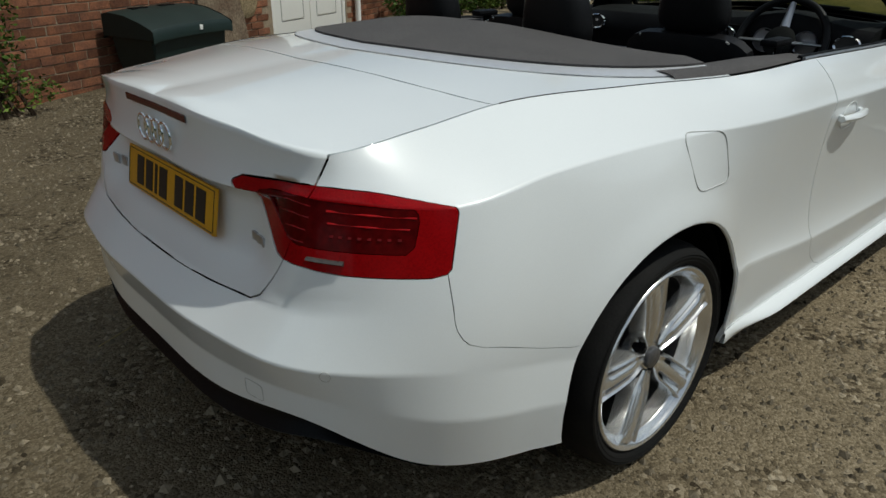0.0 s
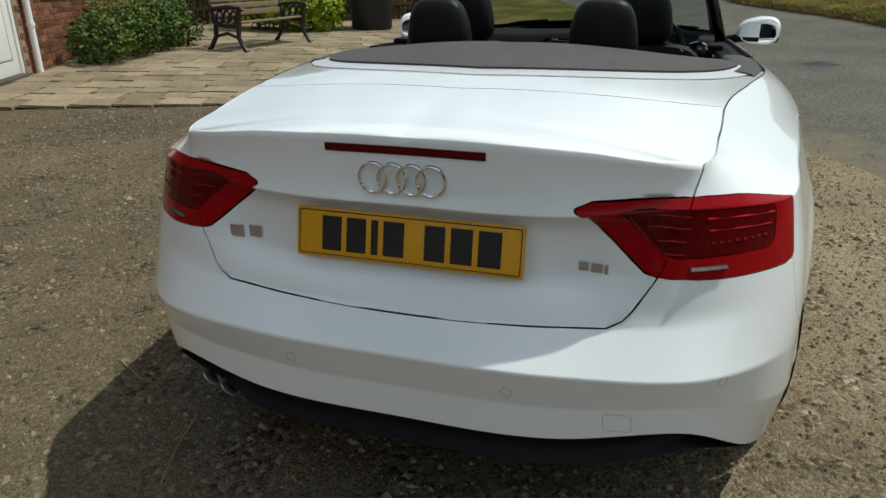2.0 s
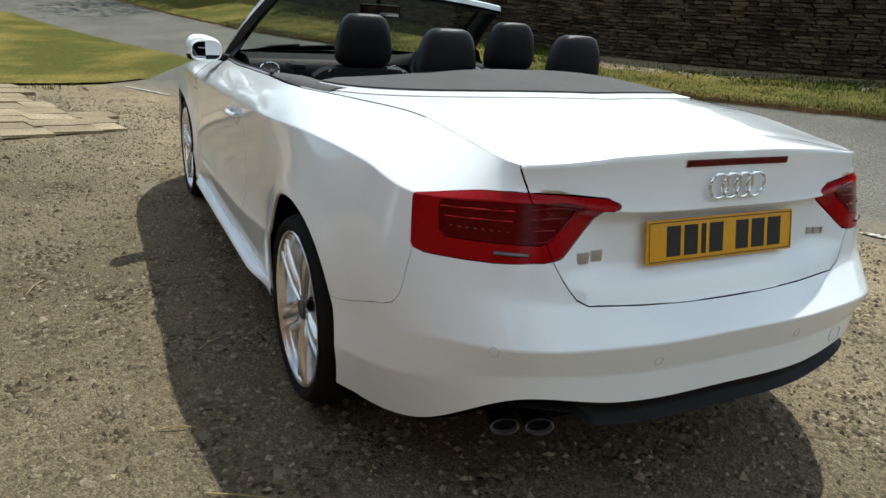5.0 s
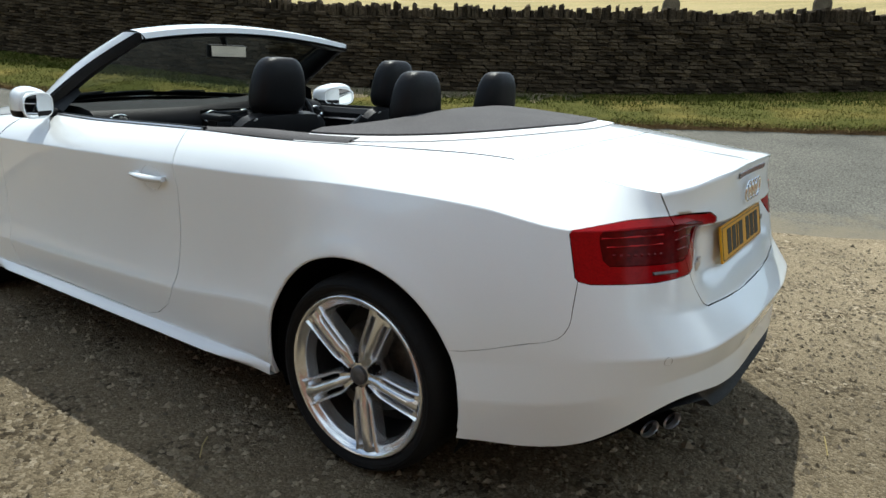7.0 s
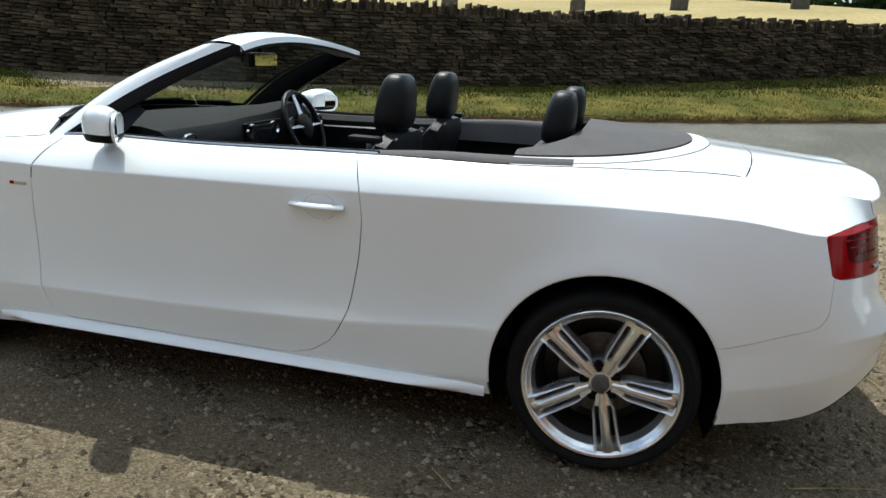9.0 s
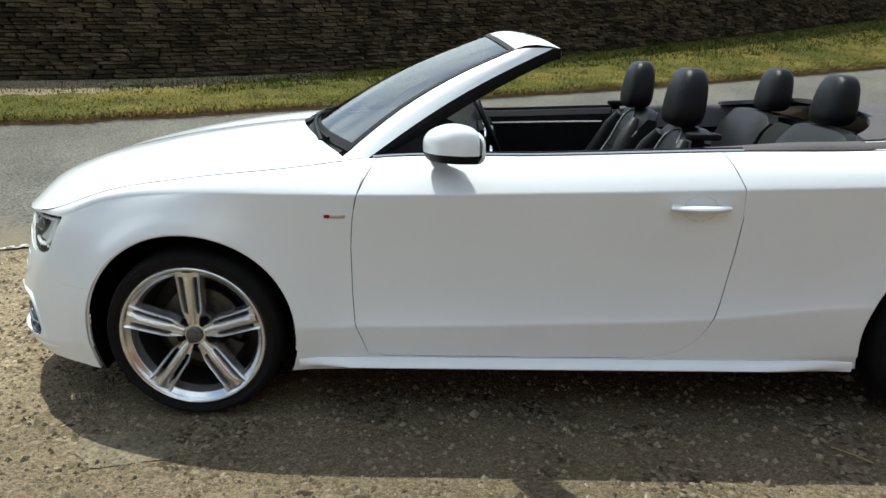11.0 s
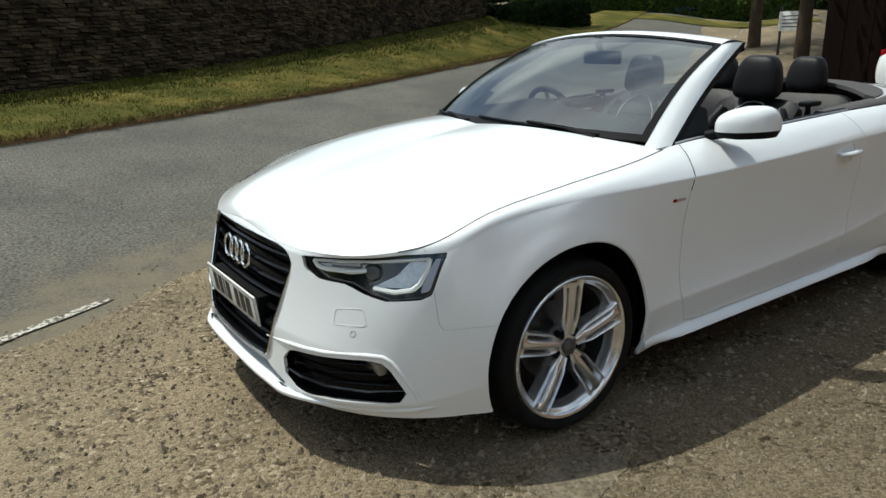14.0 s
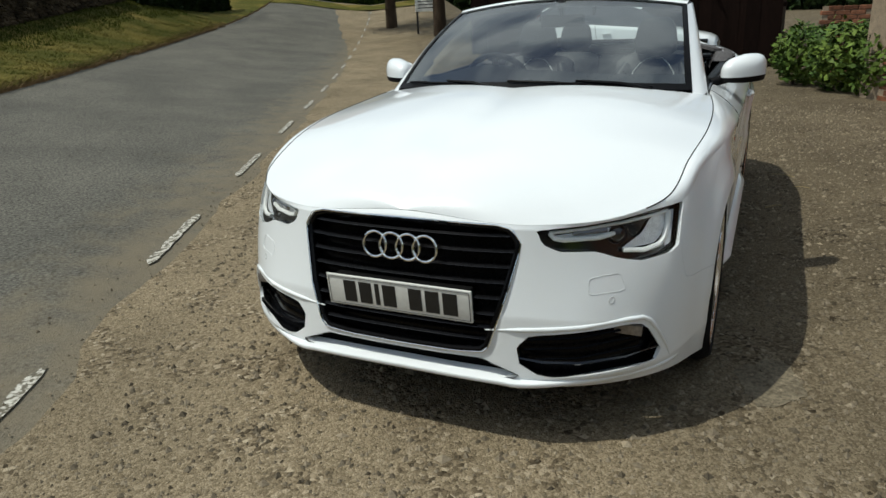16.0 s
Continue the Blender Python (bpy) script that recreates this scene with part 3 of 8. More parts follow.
def build_gravel():
    """Loose stones on the apron, all in one mesh."""
    rnd = random.Random(11)
    verts, faces = [], []
    base = [(1, 0, 0), (0, 1, 0), (-1, 0, 0), (0, -1, 0), (0, 0, 1), (0, 0, -0.4)]
    tri = [(0, 1, 4), (1, 2, 4), (2, 3, 4), (3, 0, 4), (1, 0, 5), (2, 1, 5), (3, 2, 5), (0, 3, 5)]
    n = 0
    while n < 60000:
        x, y = (rnd.uniform(-4.6, 7.6), rnd.uniform(-3.6, 4.6)) if rnd.random() < .8 else (rnd.uniform(-9, 11), rnd.uniform(-5, 7))
        u, v = road_uv(x, y)
        if u > -0.2 and rnd.random() > math.exp(-(u + 0.2) / 0.14) + 0.0005 or in_paving(x, y) or u > 4:
            continue
        s = rnd.choice((0.0035, 0.0045, 0.0055, 0.007, 0.009, 0.012)) * rnd.uniform(0.8, 1.3) * (1.7 if rnd.random() < .03 else 1) * (0.6 if u > -0.45 else 1)
        a = rnd.uniform(0, 6.28)
        c, q = math.cos(a), math.sin(a)
        sx, sy, sz = s * rnd.uniform(0.8, 1.5), s * rnd.uniform(0.7, 1.2), s * rnd.uniform(0.7, 1.15)
        z = ground_z(x, y) + (0.013 if u > -0.2 else 0.001)
        i = len(verts)
        for bx, by, bz in base:
            px, py, pz = bx * sx * rnd.uniform(0.7, 1.2), by * sy * rnd.uniform(0.7, 1.2), bz * sz
            verts.append((x + c * px - q * py, y + q * px + c * py, z + pz))
        faces += [tuple(i + k for k in f) for f in tri]
        n += 1
    me = bpy.data.meshes.new("loose_gravel")
    me.from_pydata(verts, [], faces)
    me.materials.append(STONE)
    tagged(new("loose_gravel", me), "scattered loose brown gravel stones", "gravel", kind="stuff")



# ------------------------------------------------------------------ the car
# Body lines run from the middle of the tail round the left side to the middle of the nose, 17 stations each.
LINE_LOW = [(-.950, 0, .375), (-.940, .35, .382), (-.880, .605, .408), (-.69, .772, .285), (-.37, .875, .235), (0, .90, .23),
            (.37, .885, .215), (.88, .88, .20), (1.5, .88, .195), (2.12, .88, .19), (2.38, .885, .19), (2.75, .90, .19),
            (3.12, .885, .19), (3.345, .79, .20), (3.51, .60, .20), (3.59, .40, .20), (3.63, 0, .222)]
LINE_SKIRT = [(-.950, 0, .455), (-.938, .35, .458), (-.884, .605, .472), (-.70, .798, .42), (-.37, .888, .36), (0, .925, .36),
              (.37, .901, .275), (.88, .897, .25), (1.5, .897, .243), (2.12, .897, .238), (2.38, .899, .236), (2.75, .925, .36),
              (3.12, .90, .30), (3.34, .812, .26), (3.535, .615, .245), (3.615, .40, .24), (3.65, 0, .25)]
LINE_CREASE = [(-.976, 0, .545), (-.963, .35, .545), (-.902, .622, .548), (-.70, .803, .535), (-.37, .880, .47), (0, .930, .47),
               (.37, .912, .462), (.88, .912, .412), (1.5, .912, .384), (2.12, .912, .370), (2.38, .912, .367), (2.75, .935, .46),
               (3.12, .903, .42), (3.325, .815, .41), (3.515, .615, .42), (3.60, .40, .44), (3.635, 0, .44)]
LINE_MID = [(-.900, 0, .625), (-.890, .35, .63), (-.845, .60, .65), (-.665, .798, .68), (-.37, .872, .66), (0, .924, .69),
            (.37, .900, .61), (.88, .893, .575), (1.5, .892, .555), (2.12, .894, .55), (2.38, .903, .58), (2.75, .935, .69),
            (3.10, .885, .61), (3.285, .812, .595), (3.455, .63, .58), (3.56, .42, .57), (3.605, 0, .57)]
LINE_SHOULDER = [(-.870, 0, .848), (-.860, .36, .853), (-.785, .61, .872), (-.613, .778, .858), (-.37, .818, .886), (0, .866, .898),
                 (.37, .912, .888), (.88, .915, .872), (1.5, .917, .858), (2.12, .917, .848), (2.38, .916, .849), (2.75, .895, .843),
                 (3.03, .845, .805), (3.212, .808, .740), (3.40, .65, .716), (3.525, .44, .704), (3.572, 0, .728)]
LINE_TOP = [(-.862, 0, .988), (-.850, .35, .980), (-.765, .588, .950), (-.58, .622, .972), (-.36, .642, .998), (0, .722, 1.001),
            (.37, .80, .992), (.88, .803, .985), (1.5, .797, .966), (2.10, .785, .952), (2.38, .822, .922), (2.75, .832, .884),
            (3.03, .803, .835), (3.265, .762, .756), (3.41, .645, .727), (3.525, .425, .716), (3.562, 0, .742)]


def along(line, sub):
    """Smooth points through the stations of a body line, sub to a station; mirrored beyond both ends."""
    pts = [Vector(p) for p in line]
    flip = lambda p: Vector((p.x, -p.y, p.z))
    ext = [flip(pts[1])] + pts + [flip(pts[-2])]
    out = []
    for i in range(1, len(ext) - 2):
        p0, p1, p2, p3 = ext[i - 1:i + 3]
        d0, d1, d2 = (max((b - a).length, 1e-4) for a, b in ((p0, p1), (p1, p2), (p2, p3)))
        t1 = ((p1 - p0) / d0 * d1 + (p2 - p1) / d1 * d0) / (d0 + d1) * d1
        t2 = ((p2 - p1) / d1 * d2 + (p3 - p2) / d2 * d1) / (d1 + d2) * d1
        for k in range(sub):
            t = k / sub
            h = 2 * t ** 3 - 3 * t * t + 1, t ** 3 - 2 * t * t + t, -2 * t ** 3 + 3 * t * t, t ** 3 - t * t
            out.append(p1 * h[0] + t1 * h[1] + p2 * h[2] + t2 * h[3])
    out.append(pts[-1])
    return out


SUB = 9
TYRE_R, REAR_X, FRONT_X = 0.326, 0.0, 2.751
AXLE_Z = {REAR_X: .3155, FRONT_X: .3200}                       # height of the wheel centres
ARCHES = {REAR_X: (.325, .376), FRONT_X: (.333, .380)}         # centre height and radius of the wheel openings
BODY = [along(l, SUB) for l in (LINE_LOW, LINE_SKIRT, LINE_CREASE, LINE_MID, LINE_SHOULDER, LINE_TOP)]
for k in range(SUB, 3 * SUB):                    # the lip of the boot lid runs straight to its corner
    a = k // SUB
    BODY[5][k].z += (Vector(LINE_TOP[a]).lerp(Vector(LINE_TOP[a + 1]), k / SUB - a).z - BODY[5][k].z) * 0.85 * smoothstep(1.0, 1.7, k / SUB) * (1 - smoothstep(2.4, 3.0, k / SUB))


def out_dir(j):
    """Level direction out of the body at column j."""
    a, b = BODY[3][max(0, j - 1)], BODY[3][min(len(BODY[3]) - 1, j + 1)]
    t = (b - a)
    if j in (0, len(BODY[3]) - 1):
        return Vector((-1 if j == 0 else 1, 0, 0))
    return Vector((-t.y, t.x, 0)).normalized() * 1.0


def side_point(j, r):
    """A point of the body side: column j, height r from 0 (bottom edge) to 5 (top edge)."""
    p = skin_point(j, r)
    for wx, (cz, ra) in ARCHES.items():          # swelling round each wheel opening
        d = math.hypot(p.x - wx, p.z - cz)
        if d < ra + .10:
            p = p + out_dir(j) * (.010 * (1 - smoothstep(ra + .004, ra + .085, d)))
    return p


def skin_point(j, r):
    L = BODY
    if r <= 1:
        return L[0][j].lerp(L[1][j], r)
    if r <= 2:
        t = r - 1
        return L[1][j].lerp(L[2][j], t)
    if r <= 4:
        t = r - 2
        a, b, c = L[2][j], L[3][j], L[4][j]
        s = j / SUB
        quad = a * ((t - 1) * (t - 2) / 2) + b * (t * (2 - t)) + c * (t * (t - 1) / 2)
        lin = a.lerp(b, t) if t < 1 else b.lerp(c, t - 1)
        k = smoothstep(2.2, 3.4, s)
        p = lin.lerp(quad, k)
        if s < 2.2 and t > 1:                    # the number plate's hollow in the boot lid
            p.x += 0.046 * (1 - smoothstep(1.0, 1.75, s)) * smoothstep(1.10, 1.34, t) * (1 - smoothstep(1.93, 1.985, t))
        return p
    t = r - 4
    a, c = L[4][j], L[5][j]
    s = j / SUB
    bulge = 0.012 * smoothstep(4.4, 6.2, s) * (1 - smoothstep(12.2, 13.4, s)) - 0.010 * (1 - smoothstep(1.6, 2.6, s))
    n = out_dir(j) * 0.75 + Vector((0, 0, 0.65))
    return a.lerp(c, t) + n * (bulge * 4 * t * (1 - t))


ROWS = [0, .25, .5, .75, .93, 1, 1.07, 1.25, 1.5, 1.75, 1.93, 2, 2.05] + [2 + i / 8 for i in range(1, 16)] + [3.95, 3.985, 4, 4.03, 4.07] + [4 + i / 9 for i in range(1, 10)]


class Sheet:
    """A surface of points that can be cut along lines where a function is zero. Each point keeps its station number."""

    def __init__(self):
        self.v, self.s, self.f = [], [], []      # places, stations, faces
        self.keys = []                            # one string of marks for each face

    def add_grid(self, rows, stations, mark=""):
        i0 = len(self.v)
        w = len(rows[0])
        for row in rows:
            self.v += [Vector(p) for p in row]
            self.s += list(stations)
        for i in range(len(rows) - 1):
            for j in range(w - 1):
                a = i0 + i * w + j
                self.f.append([a, a + w, a + w + 1, a + 1])
                self.keys.append(mark)

    def cut(self, mark, fn, where=None):
        """Split faces where fn(place, station) changes sign; faces with fn < 0 get the mark."""
        val = []
        for p, s in zip(self.v, self.s):
            d = fn(p, s)
            val.append(1e-9 if abs(d) < 1e-9 else d)
        made, faces, keys = {}, [], []

        def between(a, b):
            k = (a, b) if a < b else (b, a)
            if k not in made:
                t = val[a] / (val[a] - val[b])
                t = min(0.999, max(0.001, t))
                self.v.append(self.v[a].lerp(self.v[b], t))
                self.s.append(self.s[a] + (self.s[b] - self.s[a]) * t)
                val.append(0.0)
                made[k] = len(self.v) - 1
            return made[k]

        for face, key in zip(self.f, self.keys):
            signs = [val[i] < 0 for i in face]
            if where and not where(key):
                faces.append(face), keys.append(key)
                continue
            if all(signs) or not any(signs):
                faces.append(face), keys.append(key + (mark if signs[0] else ""))
                continue
            neg, pos = [], []
            n = len(face)
            for k in range(n):
                a, b = face[k], face[(k + 1) % n]
                (neg if val[a] < 0 else pos).append(a)
                if (val[a] < 0) != (val[b] < 0):
                    m = between(a, b)
                    neg.append(m), pos.append(m)
            if len(neg) > 2:
                faces.append(neg), keys.append(key + mark)
            if len(pos) > 2:
                faces.append(pos), keys.append(key)
        self.f, self.keys = faces, keys

    def take(self, test):
        """The faces whose marks pass the test, as lists of places."""
        return [[self.v[i] for i in f] for f, k in zip(self.f, self.keys) if test(k)]


def mirrored(faces):
    return [[Vector((p.x, -p.y, p.z)) for p in f][::-1] for f in faces]


def panel(name, faces, mat, parent, label="", both=False, gap=0.0022, depth=0.014, offset=0.0, keep_middle=True):
    """A body panel with a rolled-in edge and an open joint all round it."""
    bm = bmesh.new()
    index = {}

    def vert(p):
        k = (round(p.x, 5), round(p.y, 5), round(p.z, 5))
        if k not in index:
            index[k] = bm.verts.new(p)
        return index[k]

    for f in faces + (mirrored(faces) if both else []):
        vs = []
        for p in f:
            q = vert(p)
            if q not in vs:
                vs.append(q)
        if len(vs) > 2:
            try:
                bm.faces.new(vs)
            except ValueError:
                pass
    bmesh.ops.remove_doubles(bm, verts=bm.verts, dist=0.0014)
    bmesh.ops.dissolve_degenerate(bm, edges=bm.edges, dist=0.0012)
    bm.normal_update()
    if offset:
        for v in bm.verts:
            v.co += v.normal * offset
    edge = [e for e in bm.edges if len(e.link_faces) == 1]
    rim = {v for e in edge for v in e.verts}
    inward = {}
    for v in rim:
        d = Vector((0, 0, 0))
        for f in v.link_faces:
            d += f.calc_center_median() - v.co
        d -= v.normal * d.dot(v.normal)
        inward[v] = d.normalized() if d.length > 1e-7 else d
    lower = {}
    for v in rim:
        n = v.normal.copy()
        v.co += inward[v] * gap
        lower[v] = bm.verts.new(v.co - n * depth + inward[v] * 0.002)
    for e in edge:
        a, b = e.verts
        f = e.link_faces[0]
        vs = list(f.verts)
        if vs[(vs.index(a) + 1) % len(vs)] is b:
            a, b = b, a
        try:
            bm.faces.new((a, b, lower[b], lower[a]))
        except ValueError:
            pass
        e.smooth = False
    return part(name, bm, mat, parent, label, True, 180, recalc=False)


def poly_fn(poly, us, vs):
    """Signed distance to a closed outline in scaled coordinates, negative inside."""
    pts = [(a * us, b * vs) for a, b in poly]

    def fn(u, v):
        u, v = u * us, v * vs
        best, inside = 1e9, False
        for (x0, y0), (x1, y1) in zip(pts, pts[1:] + pts[:1]):
            dx, dy = x1 - x0, y1 - y0
            t = max(0, min(1, ((u - x0) * dx + (v - y0) * dy) / (dx * dx + dy * dy + 1e-12)))
            best = min(best, math.hypot(u - x0 - t * dx, v - y0 - t * dy))
            if (y0 > v) != (y1 > v) and u < x0 + (v - y0) / (y1 - y0) * dx:
                inside = not inside
        return -best if inside else best
    return fn


TAIL_LAMP = [(0.98, .862), (1.05, .878), (1.55, .890), (1.95, .892), (2.4, .887), (3.03, .858), (3.03, .735), (2.9, .729), (2.2, .729), (1.72, .735), (1.58, .74)]
HEAD_LAMP = [(15.03, .701), (14.94, .660), (14.70, .636), (14.2, .630), (13.85, .603), (13.55, .590), (13.1, .599), (12.97, .615), (12.96, .738), (13.5, .731), (14.0, .717), (14.6, .706)]
GRILLE = [(-.1, .722), (.31, .717), (.36, .704), (.388, .665), (.384, .63), (.355, .50), (.308, .342), (.288, .323), (.2, .317), (-.1, .314)]
FOG = [(14.98, .380), (13.62, .402), (13.40, .394), (13.10, .280), (13.18, .264), (14.55, .246), (14.76, .254), (15.05, .298), (15.05, .312)]
SLOT = [(-.1, .301), (.285, .301), (.40, .252), (.385, .242), (-.1, .246)]
DOOR_FRONT = [(.20, 2.10), (.26, 2.12), (.38, 2.165), (.50, 2.172), (.67, 2.172), (.775, 2.162), (.85, 2.145), (.90, 2.128), (.951, 2.105), (1.0, 2.08)]
DOOR_REAR = [(.25, .90), (.40, .885), (.50, .870), (.65, .846), (.78, .836), (.88, .845), (.95, .875), (1.0, .905)]


def top_sheet(nodes, centre, crown, across):
    """A bonnet or deck: rows from the top body line across to the middle."""
    rows = []
    js = list(range(nodes[0] * SUB, nodes[1] * SUB + 1))
    mid = along_open(centre, SUB)
    for k in range(across + 1):
        t = k / across
        row = []
        for n, j in enumerate(js):
            a, c = BODY[5][j], mid[n]
            e = math.sin(t * math.pi / 2)
            x = a.x + (c.x - a.x) * t ** 1.15
            y = a.y * (1 - t)
            z = a.z + (c.z - a.z) * e ** 1.1 + crown * math.sin(math.pi * t) * min(1, a.y / 0.4)
            row.append((x, y, z))
        rows.append(row)
    return rows, [j / SUB for j in js]


def along_open(line, sub):
    pts = [Vector(p) for p in line]
    ext = [pts[0] * 2 - pts[1]] + pts + [pts[-1] * 2 - pts[-2]]
    out = []
    for i in range(1, len(ext) - 2):
        p0, p1, p2, p3 = ext[i - 1:i + 3]
        for k in range(sub):
            t = k / sub
            out.append(0.5 * (2 * p1 + (p2 - p0) * t + (2 * p0 - 5 * p1 + 4 * p2 - p3) * t * t + (3 * p1 - p0 - 3 * p2 + p3) * t ** 3))
    out.append(pts[-1])
    return out


BONNET_MID = [(2.08, 0, 1.020), (2.36, 0, 1.009), (2.66, 0, .981), (2.96, 0, .937), (3.24, 0, .880), (3.41, 0, .827), (3.51, 0, .779), (3.562, 0, .742)]
DECK_MID = [(-.862, 0, .988), (-.82, 0, .998), (-.72, 0, 1.006), (-.56, 0, 1.020), (-.38, 0, 1.036), (-.02, 0, 1.066), (.36, 0, 1.086)]


def tonneau_fn(p):
    """Negative inside the dark canvas cover behind the rear seats."""
    ax, ay = 0.80, 0.725
    dx = max(0.0, 0.55 - p.x) / ax
    return ((dx ** 2.3 + (abs(p.y) / ay) ** 2.3) ** (1 / 2.3) - 1) * 0.67


def cowl_x(y):
    """Rear edge of the bonnet, bowed forward in the middle."""
    return 2.21 + 0.26 * (1 - min(1.0, abs(y) / .74) ** 2)


def build_car_body(car):
    cols = list(range(0, 16 * SUB + 1))
    sheet = Sheet()
    sheet.add_grid([[side_point(j, r) for j in cols] for r in ROWS], [j / SUB for j in cols])
    tail, head = poly_fn(TAIL_LAMP, .28, 1), poly_fn(HEAD_LAMP, .22, 1)
    grille, fog, slot = poly_fn(GRILLE, 1, 1), poly_fn(FOG, .22, 1), poly_fn(SLOT, 1, 1)
    in_t = lambda k: "T" in k
    lamp_cuts = (("d", [(1.30, .862), (1.5, .872), (2.72, .858), (2.72, .775), (1.72, .775)]),)
    for wx, (cz, ra) in ARCHES.items():
        sheet.cut("W", lambda p, s: math.hypot(p.x - wx, p.z - cz) - ra)
    sheet.cut("T", lambda p, s: tail(s, p.z) if s < 4 else 1)
    for mark, outline in lamp_cuts:
        near = poly_fn(outline, .28, 1)
        sheet.cut(mark, lambda p, s: near(s, p.z) if s < 4 else 1, in_t)
    sheet.cut("H", lambda p, s: head(s, p.z) if s > 11.5 else 1)
    sheet.cut("G", lambda p, s: grille(p.y, p.z) if s > 14 else 1)
    sheet.cut("F", lambda p, s: fog(s, p.z) if s > 12 else 1)
    sheet.cut("S", lambda p, s: slot(p.y, p.z) if s > 13.5 else 1)

    def door(p, s):
        if not 6 < s < 11:
            return 1
        a, b = lerp_table(DOOR_REAR, p.z) - p.x, 0.251 - p.z
        k = 0.26
        back = max(a, b) + max(k - abs(a - b), 0) ** 2 / (4 * k)
        return max(p.x - lerp_table(DOOR_FRONT, p.z), back)

    sheet.cut("D", door)
    sheet.cut("K", lambda p, s: p.z - 0.25 if 6 < s < 11 else 1)          # sill skirt

    def rear_bumper(p, s):
        if s > 5:
            return 1
        if p.z > 0.80:
            return 1
        a, b = p.x + 0.648, p.z - (0.580 - 0.085 * smoothstep(-.66, -.32, p.x))
        k = 0.06
        h = max(0.0, min(1.0, 0.5 + 0.5 * (b - a) / k))
        return b * (1 - h) + a * h - k * h * (1 - h)

    sheet.cut("B", rear_bumper)

    def front_bumper(p, s):
        if s < 11:
            return 1
        a, b = 3.268 - p.x, p.z - 0.50
        k = 0.03
        h = max(0.0, min(1.0, 0.5 + 0.5 * (b - a) / k))
        return b * (1 - h) + a * h - k * h * (1 - h)

    sheet.cut("N", front_bumper)
    lid_y = [(.60, .40), (.625, .445), (.65, .475), (.70, .505), (.735, .525), (.80, .548), (.87, .570), (.944, .588), (1.1, .592)]
    sheet.cut("L", lambda p, s: max(p.y - lerp_table(lid_y, p.z), (0.612 + 0.09 * p.y ** 2) - p.z) if s < 2.6 and p.x < -.6 else 1)

    top_front, st_front = top_sheet((9, 16), BONNET_MID, 0.021, 16)
    top_rear, st_rear = top_sheet((0, 6), DECK_MID, 0.007, 18)

    none = lambda k, m: not any(c in k for c in m)
    take = lambda fn: [[sheet.v[i] for i in f] for f, k in zip(sheet.f, sheet.keys) if fn(k, sum(sheet.s[i] for i in f) / len(f))]
    door_f = take(lambda k, s: "D" in k and none(k, "W"))
    sill_f = take(lambda k, s: "K" in k and none(k, "WDBN") and 5 < s < 11)
    wing_f = take(lambda k, s: none(k, "WDKNHGFS") and s > 8.6)
    quarter_f = take(lambda k, s: none(k, "WDKBTL") and s < 8.6 and s > 0)
    # what is left between the lamps, lid and bumper belongs to the bumper
    bump_r = take(lambda k, s: "B" in k and none(k, "WTL"))
    bump_f = take(lambda k, s: "N" in k and none(k, "WHGFS"))
    for flip in (False, True):
        side = (lambda fs: mirrored(fs)) if flip else (lambda fs: fs)
        panel("door", side(door_f), PAINT, car, "white door skin with a hidden-frame window")
        panel("sill_skirt", side(sill_f), PAINT, car, offset=0.002, gap=0.0)
        panel("front_wing", side(wing_f), PAINT, car, gap=0.0005)
        panel("rear_quarter", side(quarter_f), PAINT, car, gap=0.0012)
    panel("rear_bumper", bump_r, PAINT, car, both=True, gap=0.0008)
    panel("front_bumper", bump_f, PAINT, car, both=True, gap=0.0004)
    # bonnet
    bs = Sheet()
    bs.add_grid(top_front, st_front)
    bs.cut("C", lambda p, s: p.x - cowl_x(p.y))
    panel("bonnet", bs.take(lambda k: "C" not in k), PAINT, car, "long white bonnet lid", both=True)
    # boot lid: rear face and the deck behind the roof box
    ds = Sheet()
    ds.add_grid(top_rear, st_rear)
    ds.cut("R", lambda p, s: -(p.x + 0.372 + 0.088 * (1 - (p.y / .65) ** 2)))     # roof box lid, ahead of the boot
    ds.cut("A", lambda p, s: tonneau_fn(p) - 0.054)                            # bright trim
    ds.cut("E", lambda p, s: 0.17 + 0.20 * (abs(p.y) / .66) ** 4 - p.x)       # cabin edge
    ds.cut("X", lambda p, s: tonneau_fn(p))                                    # canvas
    lid = take(lambda k, s: "L" in k and none(k, "T"))
    deck = [[ds.v[i] for i in f] for f, k in zip(ds.f, ds.keys) if "R" not in k and "A" not in k]
    panel("boot_lid", lid + deck, PAINT, car, "white boot lid with a lip spoiler edge", both=True, gap=0.0036)
    panel("roof_box_lid", ds.take(lambda k: "R" in k and "A" not in k and "E" not in k), PAINT, car, "white folding-roof box lid", both=True)
    panel("deck_trim", ds.take(lambda k: "A" in k and "X" not in k and "E" not in k), BRIGHT, car, "satin aluminium strip round the canvas", both=True, gap=0.001, offset=0.004)
    panel("tonneau_cover", ds.take(lambda k: "X" in k and "E" not in k), FABRIC, car, "dark charcoal canvas tonneau cover", both=True, offset=0.010, depth=0.02, gap=0.001)
    # lamps seated in the body
    body_lamp = lambda k: "T" in k and "L" not in k
    lid_lamp = lambda k: "T" in k and "L" in k
    tails = []
    for which, at in (("outer", body_lamp), ("inner", lid_lamp)):
        tails.append(dict(which=which, red=take(lambda k, s: at(k) and "d" not in k), dark=take(lambda k, s: at(k) and "d" in k)))
    hl = take(lambda k, s: "H" in k)
    gr = take(lambda k, s: "G" in k)
    fg = take(lambda k, s: "F" in k)
    sl = take(lambda k, s: "S" in k)
